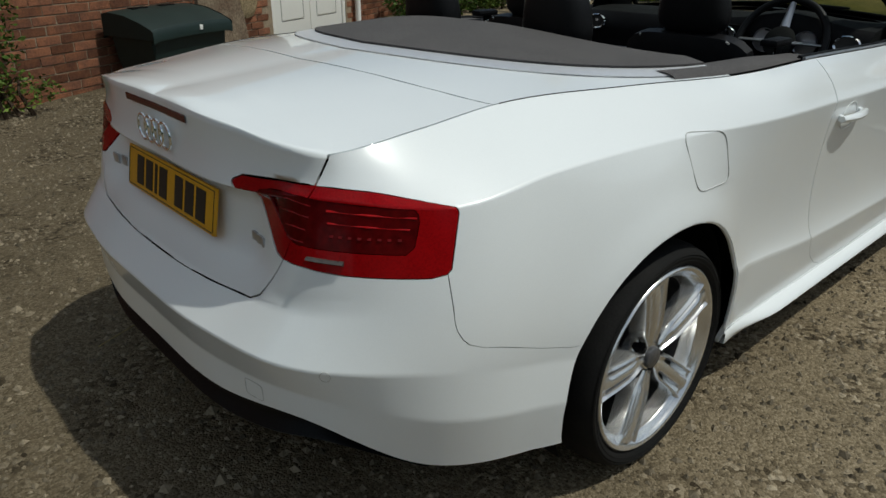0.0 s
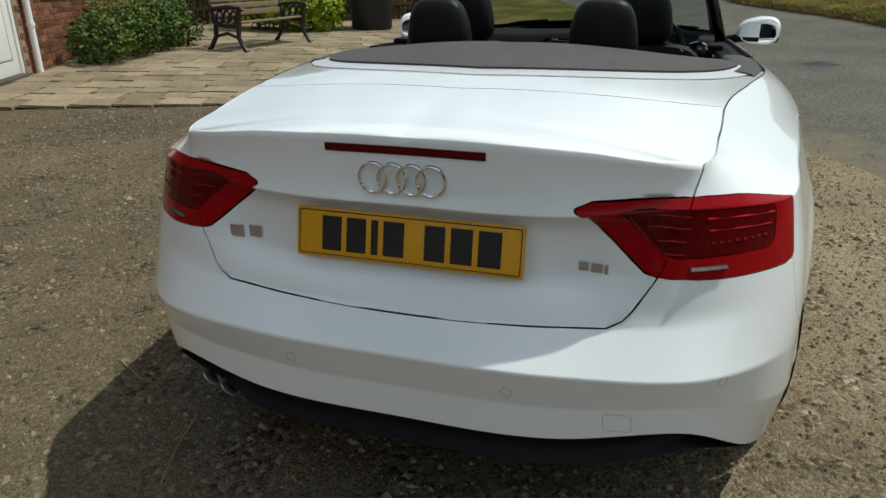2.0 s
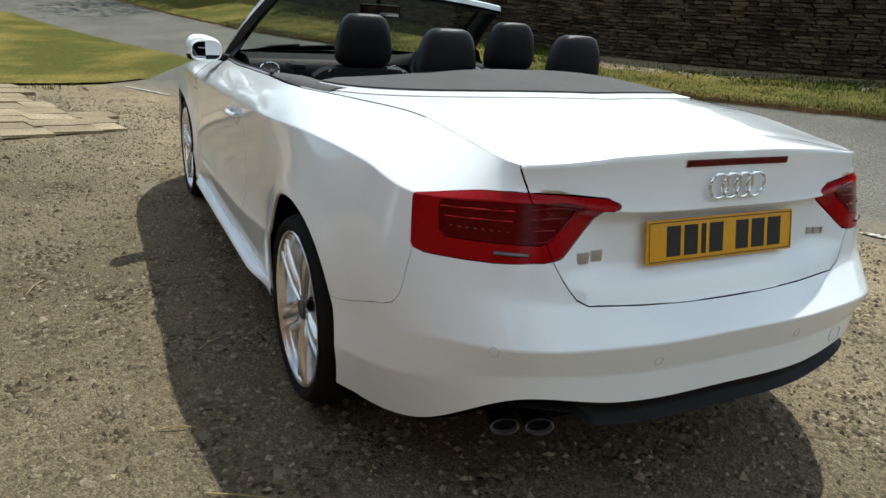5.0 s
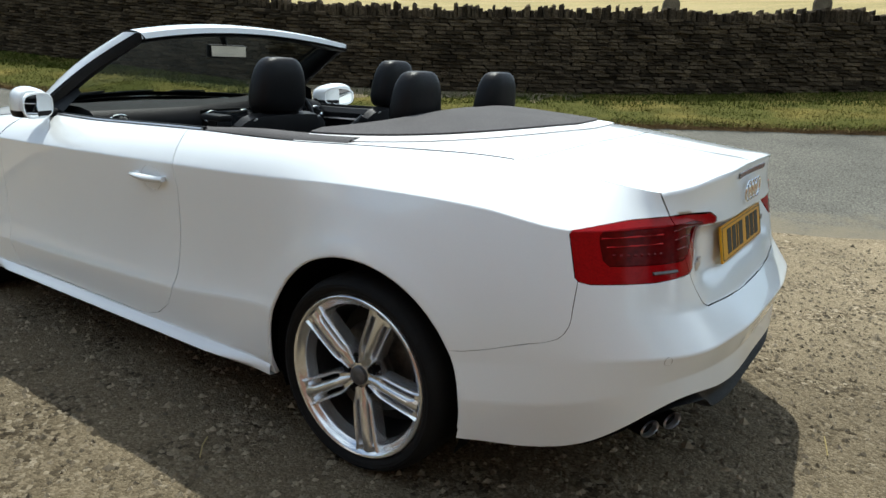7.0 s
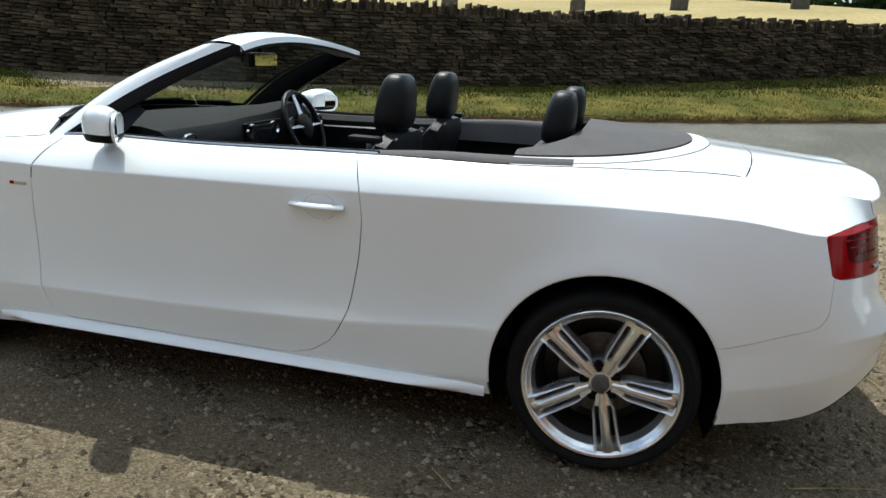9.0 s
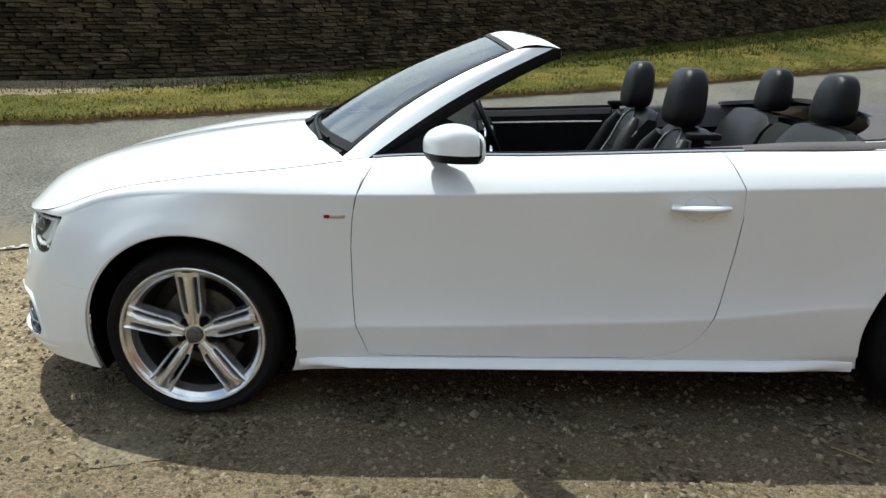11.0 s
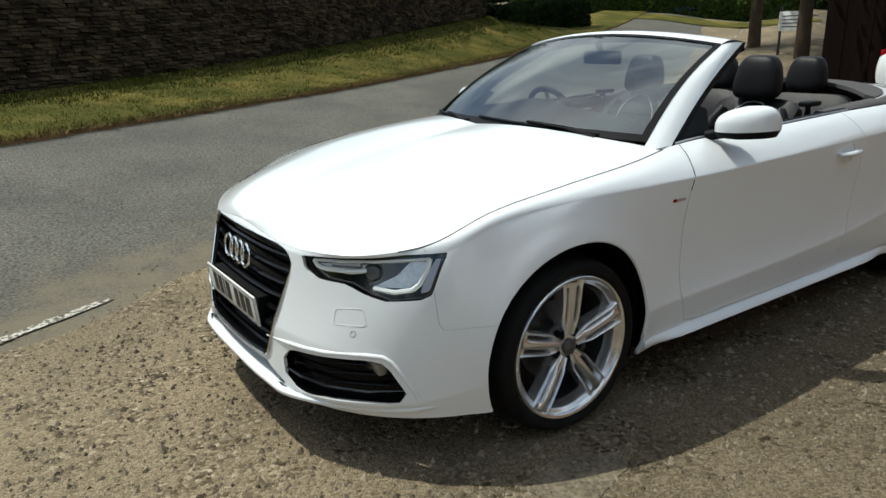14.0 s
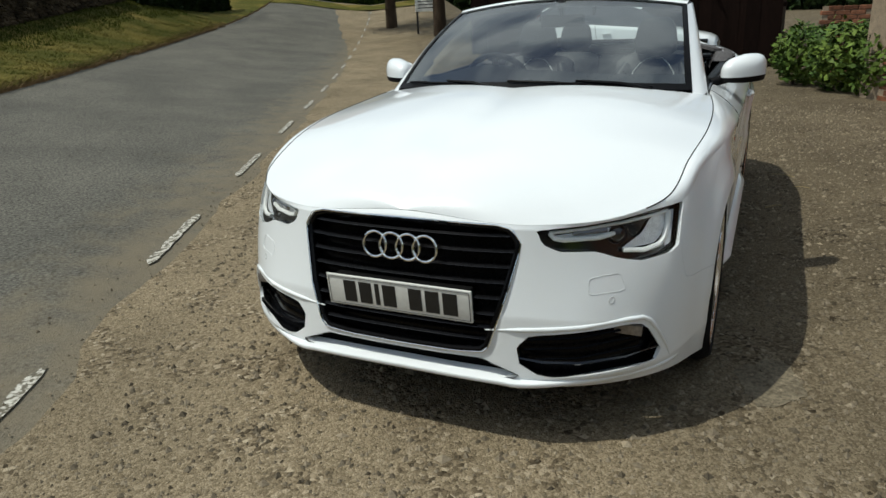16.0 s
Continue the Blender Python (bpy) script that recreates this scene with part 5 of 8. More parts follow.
def build_rear(car):
    build_plate("rear_number_plate", "yellow rear number plate with dark characters", (-.858, 0, .762), 11, -1, car, YELLOW)
    # rings
    mm = Matrix.Translation((-.872, 0, .902)) @ Matrix.Rotation(radians(90), 4, "Z") @ Matrix.Rotation(radians(90), 4, "X")
    for c in (-.064, -.0214, .0214, .064):
        part("badge_ring", ring(bmesh.new(), c, .0310, .0042, mm), CHROME, car, "chrome badge ring")
    # high brake light in the lid edge
    rows = []
    for k in range(21):
        y = -.176 + .352 * k / 20
        row = []
        for z in (.948, .952, .967, .971):
            p, n = body_at(station_of_y(abs(y)), z)
            row.append((p.x - (.003 if .95 < z < .97 else -.004), y, z))
        rows.append(row)
    part("high_brake_light", grid_mesh(rows), RED_DARK, car, "dark red high-level brake light strip")
    # model badges as plain bars
    for name, spans, sg in (("badge_bar", ((.372, .405), (.417, .452)), 1), ("badge_bar", ((.368, .388), (.393, .417), (.421, .428)), -1)):
        for a, b in spans:
            p, n = body_at(station_of_y((a + b) / 2), .735 if sg > 0 else .738)
            h = .014 if sg > 0 else .010
            part(name, boxed((p.x - .004, sg * a, p.z - h), (p.x + .002, sg * b, p.z + h), .001), SATIN, car, "chrome model badge bar")
    # parking sensors and towing cover
    for y, z, sg in ((.655, .537, 1), (.25, .488, 1), (.25, .488, -1), (.655, .537, -1)):
        s0 = station_of_y(y)
        w = .012 / (.35 if y < .35 else .29)
        surface_tube([(s0 + w * math.cos(k * .52), z + .0125 * math.sin(k * .52)) for k in range(12)], .0008, "parking_sensor_ring", SEAM, car, True, sg < 0, lift=0)
    s0, s1 = station_of_y(.445), station_of_y(.50)
    surface_tube(rounded([(s0, .455), (s1, .455), (s1, .415), (s0, .415)], .2, 4), .0007, "tow_cover_joint", SEAM, car, True, True)
    # dark diffuser strip under the bumper: a thin upper lip, a hollow and a rolled lower edge
    rows = []
    for k in range(-60, 61):
        st = 3.02 * k / 60
        j = abs(st) * SUB
        a = int(j)
        low = BODY[0][a].lerp(BODY[0][a + 1], j - a)
        o = out_dir(a).lerp(out_dir(a + 1), j - a).normalized()
        depth = .064 * (1 - smoothstep(1.5, 2.95, abs(st))) + .008
        if st > 0:
            depth *= 1 - 0.50 * smoothstep(1.15, 1.45, st) * (1 - smoothstep(2.35, 2.7, st))
        end = 1 - smoothstep(2.7, 3.02, abs(st))
        row = []
        for t, out in ((-.04, -.030), (-.02, -.012), (.04, -.004), (.09, -.006), (.15, -.026), (.45, -.034), (.72, -.026), (.86, -.010), (.95, -.005), (1.02, -.009), (1.08, -.024), (1.10, -.07)):
            p = low + o * (out * (.25 + .75 * end)) - Vector((0, 0, depth * t - .002))
            row.append((p.x, p.y if k >= 0 else -p.y, p.z))
        rows.append(row)
    part("diffuser", grid_mesh(rows), DIFFUSER, car, "black plastic rear diffuser strip", True, 60)
    # twin tail pipes: rolled bright rims round black bores
    for x, y, z in ((-.815, .588, .290), (-.852, .508, .294)):
        m = Matrix.Translation((x, y, z)) @ Matrix.Rotation(radians(90), 4, "Y") @ Matrix.Rotation(radians(18), 4, "X") @ Matrix.Diagonal((0.62, 1.0, 1.0, 1.0))
        loop = lambda r, h: [m @ Vector((r * math.cos(2 * math.pi * k / 32), r * math.sin(2 * math.pi * k / 32), h)) for k in range(32)]
        rim = [(.0325, .020), (.0332, .004), (.0340, .000), (.0358, -.002), (.0374, .000), (.0380, .004)]
        tip = part("tail_pipe", grid_mesh([loop(r, h) for r, h in rim], close=True), SATIN, car, "oval chrome exhaust tip")
        part("pipe_sleeve", grid_mesh([loop(r, h) for r, h in ((.0379, .004), (.0378, .02), (.0370, .12))], close=True), GAP, tip, "dark pipe sleeve")
        part("pipe_bore", grid_mesh([loop(r, h) for r, h in ((.0001, .018), (.0322, .016), (.0328, .10), (.0328, .20))], close=True), GAP, tip, "sooty black pipe bore")


def build_side_details(car):
    for sg in (1, -1):
        flip = sg < 0
        # door handle: grip and two feet
        pts = []
        for k in range(13):
            x = .893 + .196 * k / 12
            p, n = body_at(station_of_x(x), .814, .014 + .012 * math.sin(math.pi * k / 12))
            pts.append((p.x, sg * p.y, p.z))
        h = part("door_handle", tube(pts, [.010 + .005 * math.sin(math.pi * min(1, (k + 1) / 13)) for k in range(13)], sides=10, flat=0.85), PAINT, car, "white pull-out door handle")
        for x in (.91, 1.07):
            p, n = body_at(station_of_x(x), .814, .0)
            part("handle_foot", boxed((x - .014, sg * (p.y - .004) - .012, .805), (x + .014, sg * (p.y - .004) + .012, .823), .004), PAINT, h)
        # edge of the shallow bowl behind the grip
        surface_tube([(station_of_x(.985 + .058 * math.cos(2 * math.pi * k / 28)), .809 + .045 * math.sin(2 * math.pi * k / 28)) for k in range(28)], .0017, "handle_bowl_edge", SATINWHITE, car, True, flip, .0)
        # sill blade that catches the light
        rows = []
        for k in range(33):
            t = k / 32
            x = .380 + (2.37 - .380) * t
            e = smoothstep(0, .16, t) * (1 - smoothstep(.90, 1, t)) * .97 + .03
            q, nn = body_at(station_of_x(x), .262)
            rows.append([(x, sg * (q.y - .004), .246), (x, sg * (q.y + .014 * e), .240), (x, sg * (q.y + .036 * e), .226), (x, sg * (q.y + .038 * e), .220), (x, sg * (q.y + .022 * e), .209), (x, sg * (q.y - .03), .204)])
        part("sill_blade", grid_mesh(rows), PAINT, car, "white flared sill blade", True, 60)
        # small wing badge
        p, n = body_at(station_of_x(2.22), .772)
        part("wing_badge", boxed((2.186, sg * p.y - .003, .767), (2.238, sg * p.y + .003, .777), .001), SATIN, car, "small silver wing badge")
        part("wing_badge_tab", boxed((2.239, sg * p.y - .003, .766), (2.258, sg * p.y + .003, .778), .001), RED, car, "small red wing badge tab")
        # belt seal and bright strip on the door top
        pts = [BODY[5][j] for j in range(int(6.9 * SUB), 9 * SUB + 1)]
        part("belt_strip", tube([(p.x, sg * (p.y - .004), p.z + .004) for p in pts], .005, sides=6), SATIN, car, "slim bright belt strip")
        part("window_seal", tube([(p.x, sg * (p.y - .018), p.z + .003) for p in pts], .010, sides=6), TRIM, car, "black rubber window seal")
        # inside trim below the belt
        rows = []
        for j in range(int(5.9 * SUB), 9 * SUB + 4):
            p = BODY[5][min(j, 16 * SUB)]
            rows.append([(p.x, sg * (p.y - .012), p.z), (p.x, sg * (p.y - .06), p.z - .004), (p.x, sg * (p.y - .085), p.z - .03), (p.x, sg * (p.y - .09), p.z - .16), (p.x, sg * (p.y - .06), p.z - .30), (p.x, sg * (p.y - .10), .30)])
        part("door_trim", grid_mesh(rows), LEATHER, car, "black interior side trim")
        a = [Vector((x, sg * .708, .90 + .012 * math.sin(x * 2))) for x in (1.0, 1.2, 1.45, 1.7, 1.95)]
        part("trim_strip", tube(a, .016, sides=6, flat=0.5), CLEAR, car, "silver door trim strip")
        a = [Vector((x, sg * .700, .915)) for x in (.50, .62, .78)]
        part("trim_strip", tube(a, .016, sides=6, flat=0.5), CLEAR, car, "silver rear side trim strip")
        # quarter trim beside the rear seats, in canvas
        rows = []
        for k in range(22):
            t = k / 21
            x = .93 - .76 * t
            j = station_of_x(x) * SUB
            p = BODY[5][int(j)].lerp(BODY[5][int(j) + 1], j - int(j))
            h = .003 + .018 * smoothstep(0, .5, t) * (1 - .25 * t)
            w = .09 + .03 * t
            rows.append([(x, sg * (p.y - .012), p.z + .002), (x, sg * (p.y - .020), p.z + h * .55), (x, sg * (p.y - .036), p.z + h * .88), (x, sg * (p.y - .06), p.z + h), (x, sg * (p.y - w), p.z + h * .92), (x, sg * (p.y - w - .012), p.z + h * .55), (x, sg * (p.y - w - .02), p.z - .01), (x, sg * (p.y - w - .03), p.z - .10)])
        part("quarter_trim", grid_mesh(rows), FABRIC, car, "charcoal canvas rear quarter trim", True, 75)
        # joint between the roof box lid and the quarter panel
        pts = [BODY[5][j] for j in range(int(station_of_x(-.36) * SUB), int(6.2 * SUB))]
        part("lid_joint", tube([(p.x, sg * p.y, p.z - .0002) for p in pts] + [(pts[-1].x + .02, sg * (pts[-1].y - .03), pts[-1].z + .004)], .0017, sides=5), GAP, car)
        # front door joint over the shoulder
        pts = []
        for k in range(9):
            z = .80 + .150 * k / 8
            p, n = body_at(station_of_x(lerp_table(DOOR_FRONT, z)), z, .0)
            pts.append((p.x, sg * p.y, p.z))
        part("door_joint", tube(pts, .0019, sides=5), GAP, car)
        # bonnet shut line
        pts = [BODY[5][j] for j in range(int(station_of_x(2.215) * SUB), int(13.6 * SUB))]
        part("bonnet_joint", tube([(p.x, sg * p.y, p.z - .0002) for p in pts], .0022, sides=5), GAP, car)
        # mirror
        build_mirror(car, sg)
    # fuel flap on the right only
    to_s = station_of_x
    surface_tube(rounded([(to_s(.03), .908), (to_s(.190), .893), (to_s(.228), .757), (to_s(.062), .763)], .22, 5), .0012, "fuel_flap_joint", SEAM, car, True, True)


def build_mirror(car, sg):
    c, ax, ay, az = Vector((1.828, .906, 1.010)), .082, .108, .078
    sweep = lambda p: Vector((c.x + (p.x - c.x) - .50 * (p.y - c.y), c.y + .90 * (p.y - c.y), p.z))
    white, black = bmesh.new(), bmesh.new()
    rows = []
    n, k = 28, 18
    for i in range(k + 1):
        th = math.pi * i / k
        row = []
        for j in range(n):
            ph = 2 * math.pi * j / n
            cz, sz = math.cos(th), math.sin(th)
            pw = lambda v, e: math.copysign(abs(v) ** e, v)
            x = ax * pw(sz, 1.0) * pw(math.cos(ph), .9)
            y = ay * pw(sz, .55) * pw(math.sin(ph), .75)
            z = max(az * pw(cz, .75), -.62 * az)
            x = max(x, -.055 + .010 * (y / ay))
            x += .018 * (1 - (y / ay)) * -0.3
            z *= 1 - .24 * max(0, -y / ay)
            z -= .010 * (y / ay) * -0.6
            p = sweep(Vector((c.x + x, c.y + y, c.z + z)))
            row.append(Vector((p.x, sg * p.y, p.z)))
        rows.append(row)
    low = [r for r in rows]
    mid = 11
    m = part("door_mirror", grid_mesh(low[:mid], white, close=True), PAINT, car, "white door mirror with black lower edge")
    bm = grid_mesh(low[mid - 1:], black, close=True)
    part("mirror_base", bm, TRIM, m, "black mirror underside")
    # glass in a shallow surround, facing back
    ring_pts, face = [], bmesh.new()
    for q in range(40):
        a = 2 * math.pi * q / 40
        p = sweep(Vector((c.x - .062, c.y + .088 * math.copysign(abs(math.cos(a)) ** .7, math.cos(a)), c.z + .002 + .050 * math.copysign(abs(math.sin(a)) ** .7, math.sin(a)))))
        ring_pts.append(Vector((p.x, sg * p.y, p.z)))
    face.faces.new([face.verts.new(p + Vector((.002, 0, 0))) for p in ring_pts])
    part("mirror_glass", face, MIRROR, m, "silvered mirror glass", False)
    part("mirror_frame", tube(ring_pts, .006, sides=6, closed=True), PAINT, m)
    arm = tube([(1.89, sg * .770, .962), (1.885, sg * .80, .972), (1.85, sg * .85, .985)], [.026, .022, .024], sides=10)
    part("mirror_arm", arm, TRIM, m, "black mirror foot")
    # sail panel in the window corner
    bm = bmesh.new()
    vs = [bm.verts.new(p) for p in ((2.07, sg * .765, .955), (1.86, sg * .770, .962), (1.80, sg * .70, 1.06), (1.86, sg * .69, 1.085))]
    bm.faces.new(vs)
    part("sail_panel", bm, TRIM, m)


def glass_point(t, q):
    """Windscreen surface: t from base to top, q from -1 to 1 across."""
    b = Vector((2.195 + .245 * (1 - q * q), .720 * q, .962 + .030 * (1 - q * q)))
    c = Vector((1.600 + .065 * (1 - q * q), .610 * q, 1.314 + .052 * (1 - q * q)))
    p = b.lerp(c, t)
    p.x += .030 * math.sin(math.pi * t)
    p.z += .022 * math.sin(math.pi * t)
    return p


def build_windscreen(car):
    N, M = 14, 32
    rows = [[glass_point(i / N, -1 + 2 * j / M) for j in range(M + 1)] for i in range(N + 1)]
    ob = part("windscreen", grid_mesh(rows), GLASS, car, "tinted laminated windscreen", True, 180)
    ob.visible_shadow = False
    # black printed border
    bm = bmesh.new()

    def strip(a):
        grid_mesh(a, bm)
    off = Vector((.002, 0, .003))
    strip([[glass_point(t, -1 + 2 * j / M) + off for j in range(M + 1)] for t in (0, .055)])
    strip([[glass_point(t, -1 + 2 * j / M) + off for j in range(M + 1)] for t in (.975, 1)])
    for sg in (-1, 1):
        strip([[glass_point(i / N, sg * q) + off for i in range(N + 1)] for q in (.965, 1)])
    part("glass_border", bm, TRIM, ob, "black printed windscreen border")
    # header rail: white above, black below
    rows, under = [], []
    for j in range(-20, 21):
        q = j / 20
        f = glass_point(1, q)
        r = Vector((1.440 + .055 * (1 - q * q), .618 * q, 1.318 + .050 * (1 - q * q)))
        crest = f.lerp(r, .45) + Vector((0, 0, .016))
        rows.append([f + Vector((.004, 0, -.006)), f + Vector((0, 0, .004)), f.lerp(crest, .5) + Vector((0, 0, .006)), crest, crest.lerp(r, .6) + Vector((0, 0, .003)), r, r + Vector((-.004, 0, -.024))])
        under.append([r + Vector((-.004, 0, -.024)), r + Vector((.004, 0, -.036)), r + Vector((.03, 0, -.042)), f + Vector((-.05, 0, -.034)), f + Vector((0, 0, -.008))])
    part("windscreen_header", grid_mesh(rows), PAINT, car, "white windscreen header rail", True, 60)
    part("header_lining", grid_mesh(under), TRIM, car, "black header lining")
    for sg in (-1, 1):
        # painted pillar with black lining
        rows, dark = [], []
        for i in range(13):
            t = -.10 + 1.10 * i / 12
            g = glass_point(t, 1)
            o = Vector((2.085, .776, .955)).lerp(Vector((1.440, .618, 1.318)), t) + Vector((.014, 0, .016)) * math.sin(math.pi * t)
            mid = g.lerp(o, .5) + Vector((.004, .016, .006))
            inn = Vector((2.045, .722, .945)).lerp(Vector((1.434, .585, 1.300)), t) + Vector((.014, 0, .016)) * math.sin(math.pi * t)
            low = o.lerp(inn, .5) + Vector((-.010, .006, -.012))
            flip = lambda p: Vector((p.x, sg * p.y, p.z))
            edge = mid.lerp(o, .66) + Vector((0, .003, 0))
            rows.append([flip(p) for p in (g, g.lerp(mid, .5) + Vector((0, .004, .002)), mid, edge)])
            dark.append([flip(p) for p in (edge, edge.lerp(o, .5) + Vector((-.004, -.004, 0)), o, low, inn, g + Vector((-.03, -.02, -.02)), g)])
        part("windscreen_pillar", grid_mesh(rows), PAINT, car, "white windscreen pillar", True, 60)
        part("pillar_lining", grid_mesh(dark), TRIM, car, "black pillar lining", True, 60)
    # cowl, wipers
    rows = []
    for j in range(M + 1):
        q = .95 * (-1 + 2 * j / M)
        y = .73 * q
        g = glass_point(0, q)
        e = Vector((cowl_x(y) + .03, y, .955 + .024 * (1 - q * q)))
        rows.append([e, e.lerp(g, .5) + Vector((0, 0, -.012)), g + Vector((-.01, 0, 0))])
    part("cowl_panel", grid_mesh(rows), TRIM, car, "black plastic cowl below the windscreen")
    for y0, y1 in ((.55, -.05), (-.10, -.62)):
        pts = []
        for k in range(11):
            y = y0 + (y1 - y0) * k / 10
            p = glass_point(.012 + .04 * k / 10, y / .70)
            pts.append(p + Vector((.010, 0, .010)))
        part("wiper", tube(pts, .006, sides=6), TRIM, car, "black windscreen wiper")
        part("wiper_arm", tube([pts[5] + Vector((0, 0, .012)), pts[2] + Vector((.012, 0, .010)), pts[0] + Vector((.028, 0, -.012))], [.006, .009, .012], sides=6), TRIM, car)
    # interior mirror
    mir = part("interior_mirror", boxed((1.665, -.115, 1.225), (1.695, .115, 1.290), .012), TRIM, car, "black interior mirror")
    part("mirror_glass", boxed((1.6625, -.105, 1.232), (1.6645, .105, 1.283)), MIRROR, mir)
    part("mirror_stalk", tube([(1.69, 0, 1.28), (1.71, 0, 1.33), (1.72, 0, 1.345)], [.012, .018, .03], sides=8), TRIM, mir)


def cushion(profile, y0, y1, crown=0.02, edge=0.03, n=12):
    """A padded shape: a closed side profile of (x, z) swept across y, softer and smaller at both ends."""
    cx, cz = sum(p[0] for p in profile) / len(profile), sum(p[1] for p in profile) / len(profile)
    rows = []
    for k in range(n + 1):
        t = -1 + 2 * k / n
        sh = 1 - edge / .06 * .35 * abs(t) ** 6
        y = (y0 + y1) / 2 + (y1 - y0) / 2 * (t * (1 - .02 * abs(t)))
        rows.append([(cx + (x - cx) * sh, y, cz + (z - cz) * sh) for x, z in profile])
    bm = grid_mesh(rows, close=True)
    for row in (0, n):
        vs = [v for v in bm.verts if abs(v.co.y - rows[row][0][1]) < 1e-6]
        c = bm.verts.new((cx, rows[row][0][1] + (.012 if row else -.012) * (1 if y1 > y0 else -1), cz))
        ring_vs = sorted(vs, key=lambda v: math.atan2(v.co.z - cz, v.co.x - cx))
        for a, b in zip(ring_vs, ring_vs[1:] + ring_vs[:1]):
            try:
                bm.faces.new((a, b, c))
            except ValueError:
                pass
    return bm


def headrest(x, y, z, hx, hy, hz, seat):
    rows = []
    for i in range(15):
        th = math.pi * i / 14
        row = []
        for j in range(24):
            ph = 2 * math.pi * j / 24
            pw = lambda v, e: math.copysign(abs(v) ** e, v)
            sx = hx * pw(math.sin(th), .42) * pw(math.cos(ph), .65) * (1 - .18 * math.cos(th))
            sy = hy * pw(math.sin(th), .40) * pw(math.sin(ph), .60)
            sz = hz * pw(math.cos(th), .75)
            sy *= 1 - .14 * (sz / hz + .4)
            row.append((x + sx - .10 * sz, y + sy, z + sz))
        rows.append(row)
    part("headrest", grid_mesh(rows, close=True), LEATHER, seat, "rounded black leather headrest")


def build_seats(car):
    for y in (.37, -.37):
        prof = [(1.08, .50), (1.10, .60), (1.06, .72), (.99, .84), (.935, .98), (.89, 1.030), (.845, 1.020), (.835, .95), (.88, .80), (.93, .66), (.96, .52)]
        seat = part("front_seat", cushion(prof, y - .235, y + .235, n=14), LEATHER, car, "black leather front sports seat")
        base = [(1.52, .42), (1.56, .50), (1.50, .555), (1.2, .53), (1.05, .51), (1.03, .40), (1.2, .34), (1.5, .34)]
        part("seat_cushion", cushion(base, y - .245, y + .245), LEATHER, seat)
        front = [(.50, 1.08), (.60, 1.10), (.72, 1.06), (.84, .99), (.98, .935), (1.03, .89)]
        for e in (-1, 1):
            bol = [(lerp_table(front, z) + .012 - .012 * smoothstep(.9, 1.0, z), y + e * w, z) for z, w in ((.54, .222), (.62, .230), (.72, .226), (.82, .212), (.91, .190), (.975, .160))]
            part("bolster", tube(bol, [.048, .056, .056, .050, .042, .026], sides=12), LEATHER, seat)
            pipe = [(lerp_table(front, z) + .004, y + e * w, z) for z, w in ((.56, .155), (.66, .160), (.76, .156), (.86, .140), (.93, .118), (.975, .085), (1.005, .045), (1.012, 0))]
            part("piping", tube(pipe, .0042, sides=6), SEAM, seat, "pale grey seat piping")
            side_pipe = [(lerp_table(front, z) + .014 - .10 * smoothstep(.86, 1.03, z), y + e * w, z + .012) for z, w in ((.60, .268), (.70, .270), (.80, .258), (.89, .232), (.95, .205), (1.0, .165))]
            part("piping", tube(side_pipe, .0036, sides=6), SEAM, seat, "pale grey seat piping")
        for z in (.66, .74, .82, .90):
            part("seat_seam", tube([(lerp_table(front, z) + .0035, y - .13, z), (lerp_table(front, z) + .0045, y, z + .004), (lerp_table(front, z) + .0035, y + .13, z)], .0022, sides=5), GAP, seat)
        headrest(.900, y, 1.134, .064, .128, .112, seat)
        for e in (-.055, .055):
            part("headrest_post", tube([(.88, y + e, .96), (.895, y + e, 1.08)], .006, sides=6), SATIN, seat)
    back = [(.50, .50), (.52, .62), (.46, .80), (.39, .96), (.34, 1.015), (.29, 1.015), (.27, .96), (.34, .75), (.40, .50)]
    for y in (.34, -.34):
        s = part("rear_seat", cushion(back, y - .25, y + .25), LEATHER, car, "black leather rear seat")
        part("seat_cushion", cushion([(.95, .42), (.98, .50), (.9, .54), (.55, .52), (.5, .42), (.7, .36)], y - .25, y + .25), LEATHER, s)
        headrest(.262, y * .83, 1.118, .060, .116, .100, s)
    part("rear_centre_pad", cushion([(.48, .55), (.49, .66), (.43, .82), (.37, .95), (.33, .99), (.29, .98), (.36, .74), (.40, .55)], -.10, .10), DASH, car, "grey centre pad between rear seats")


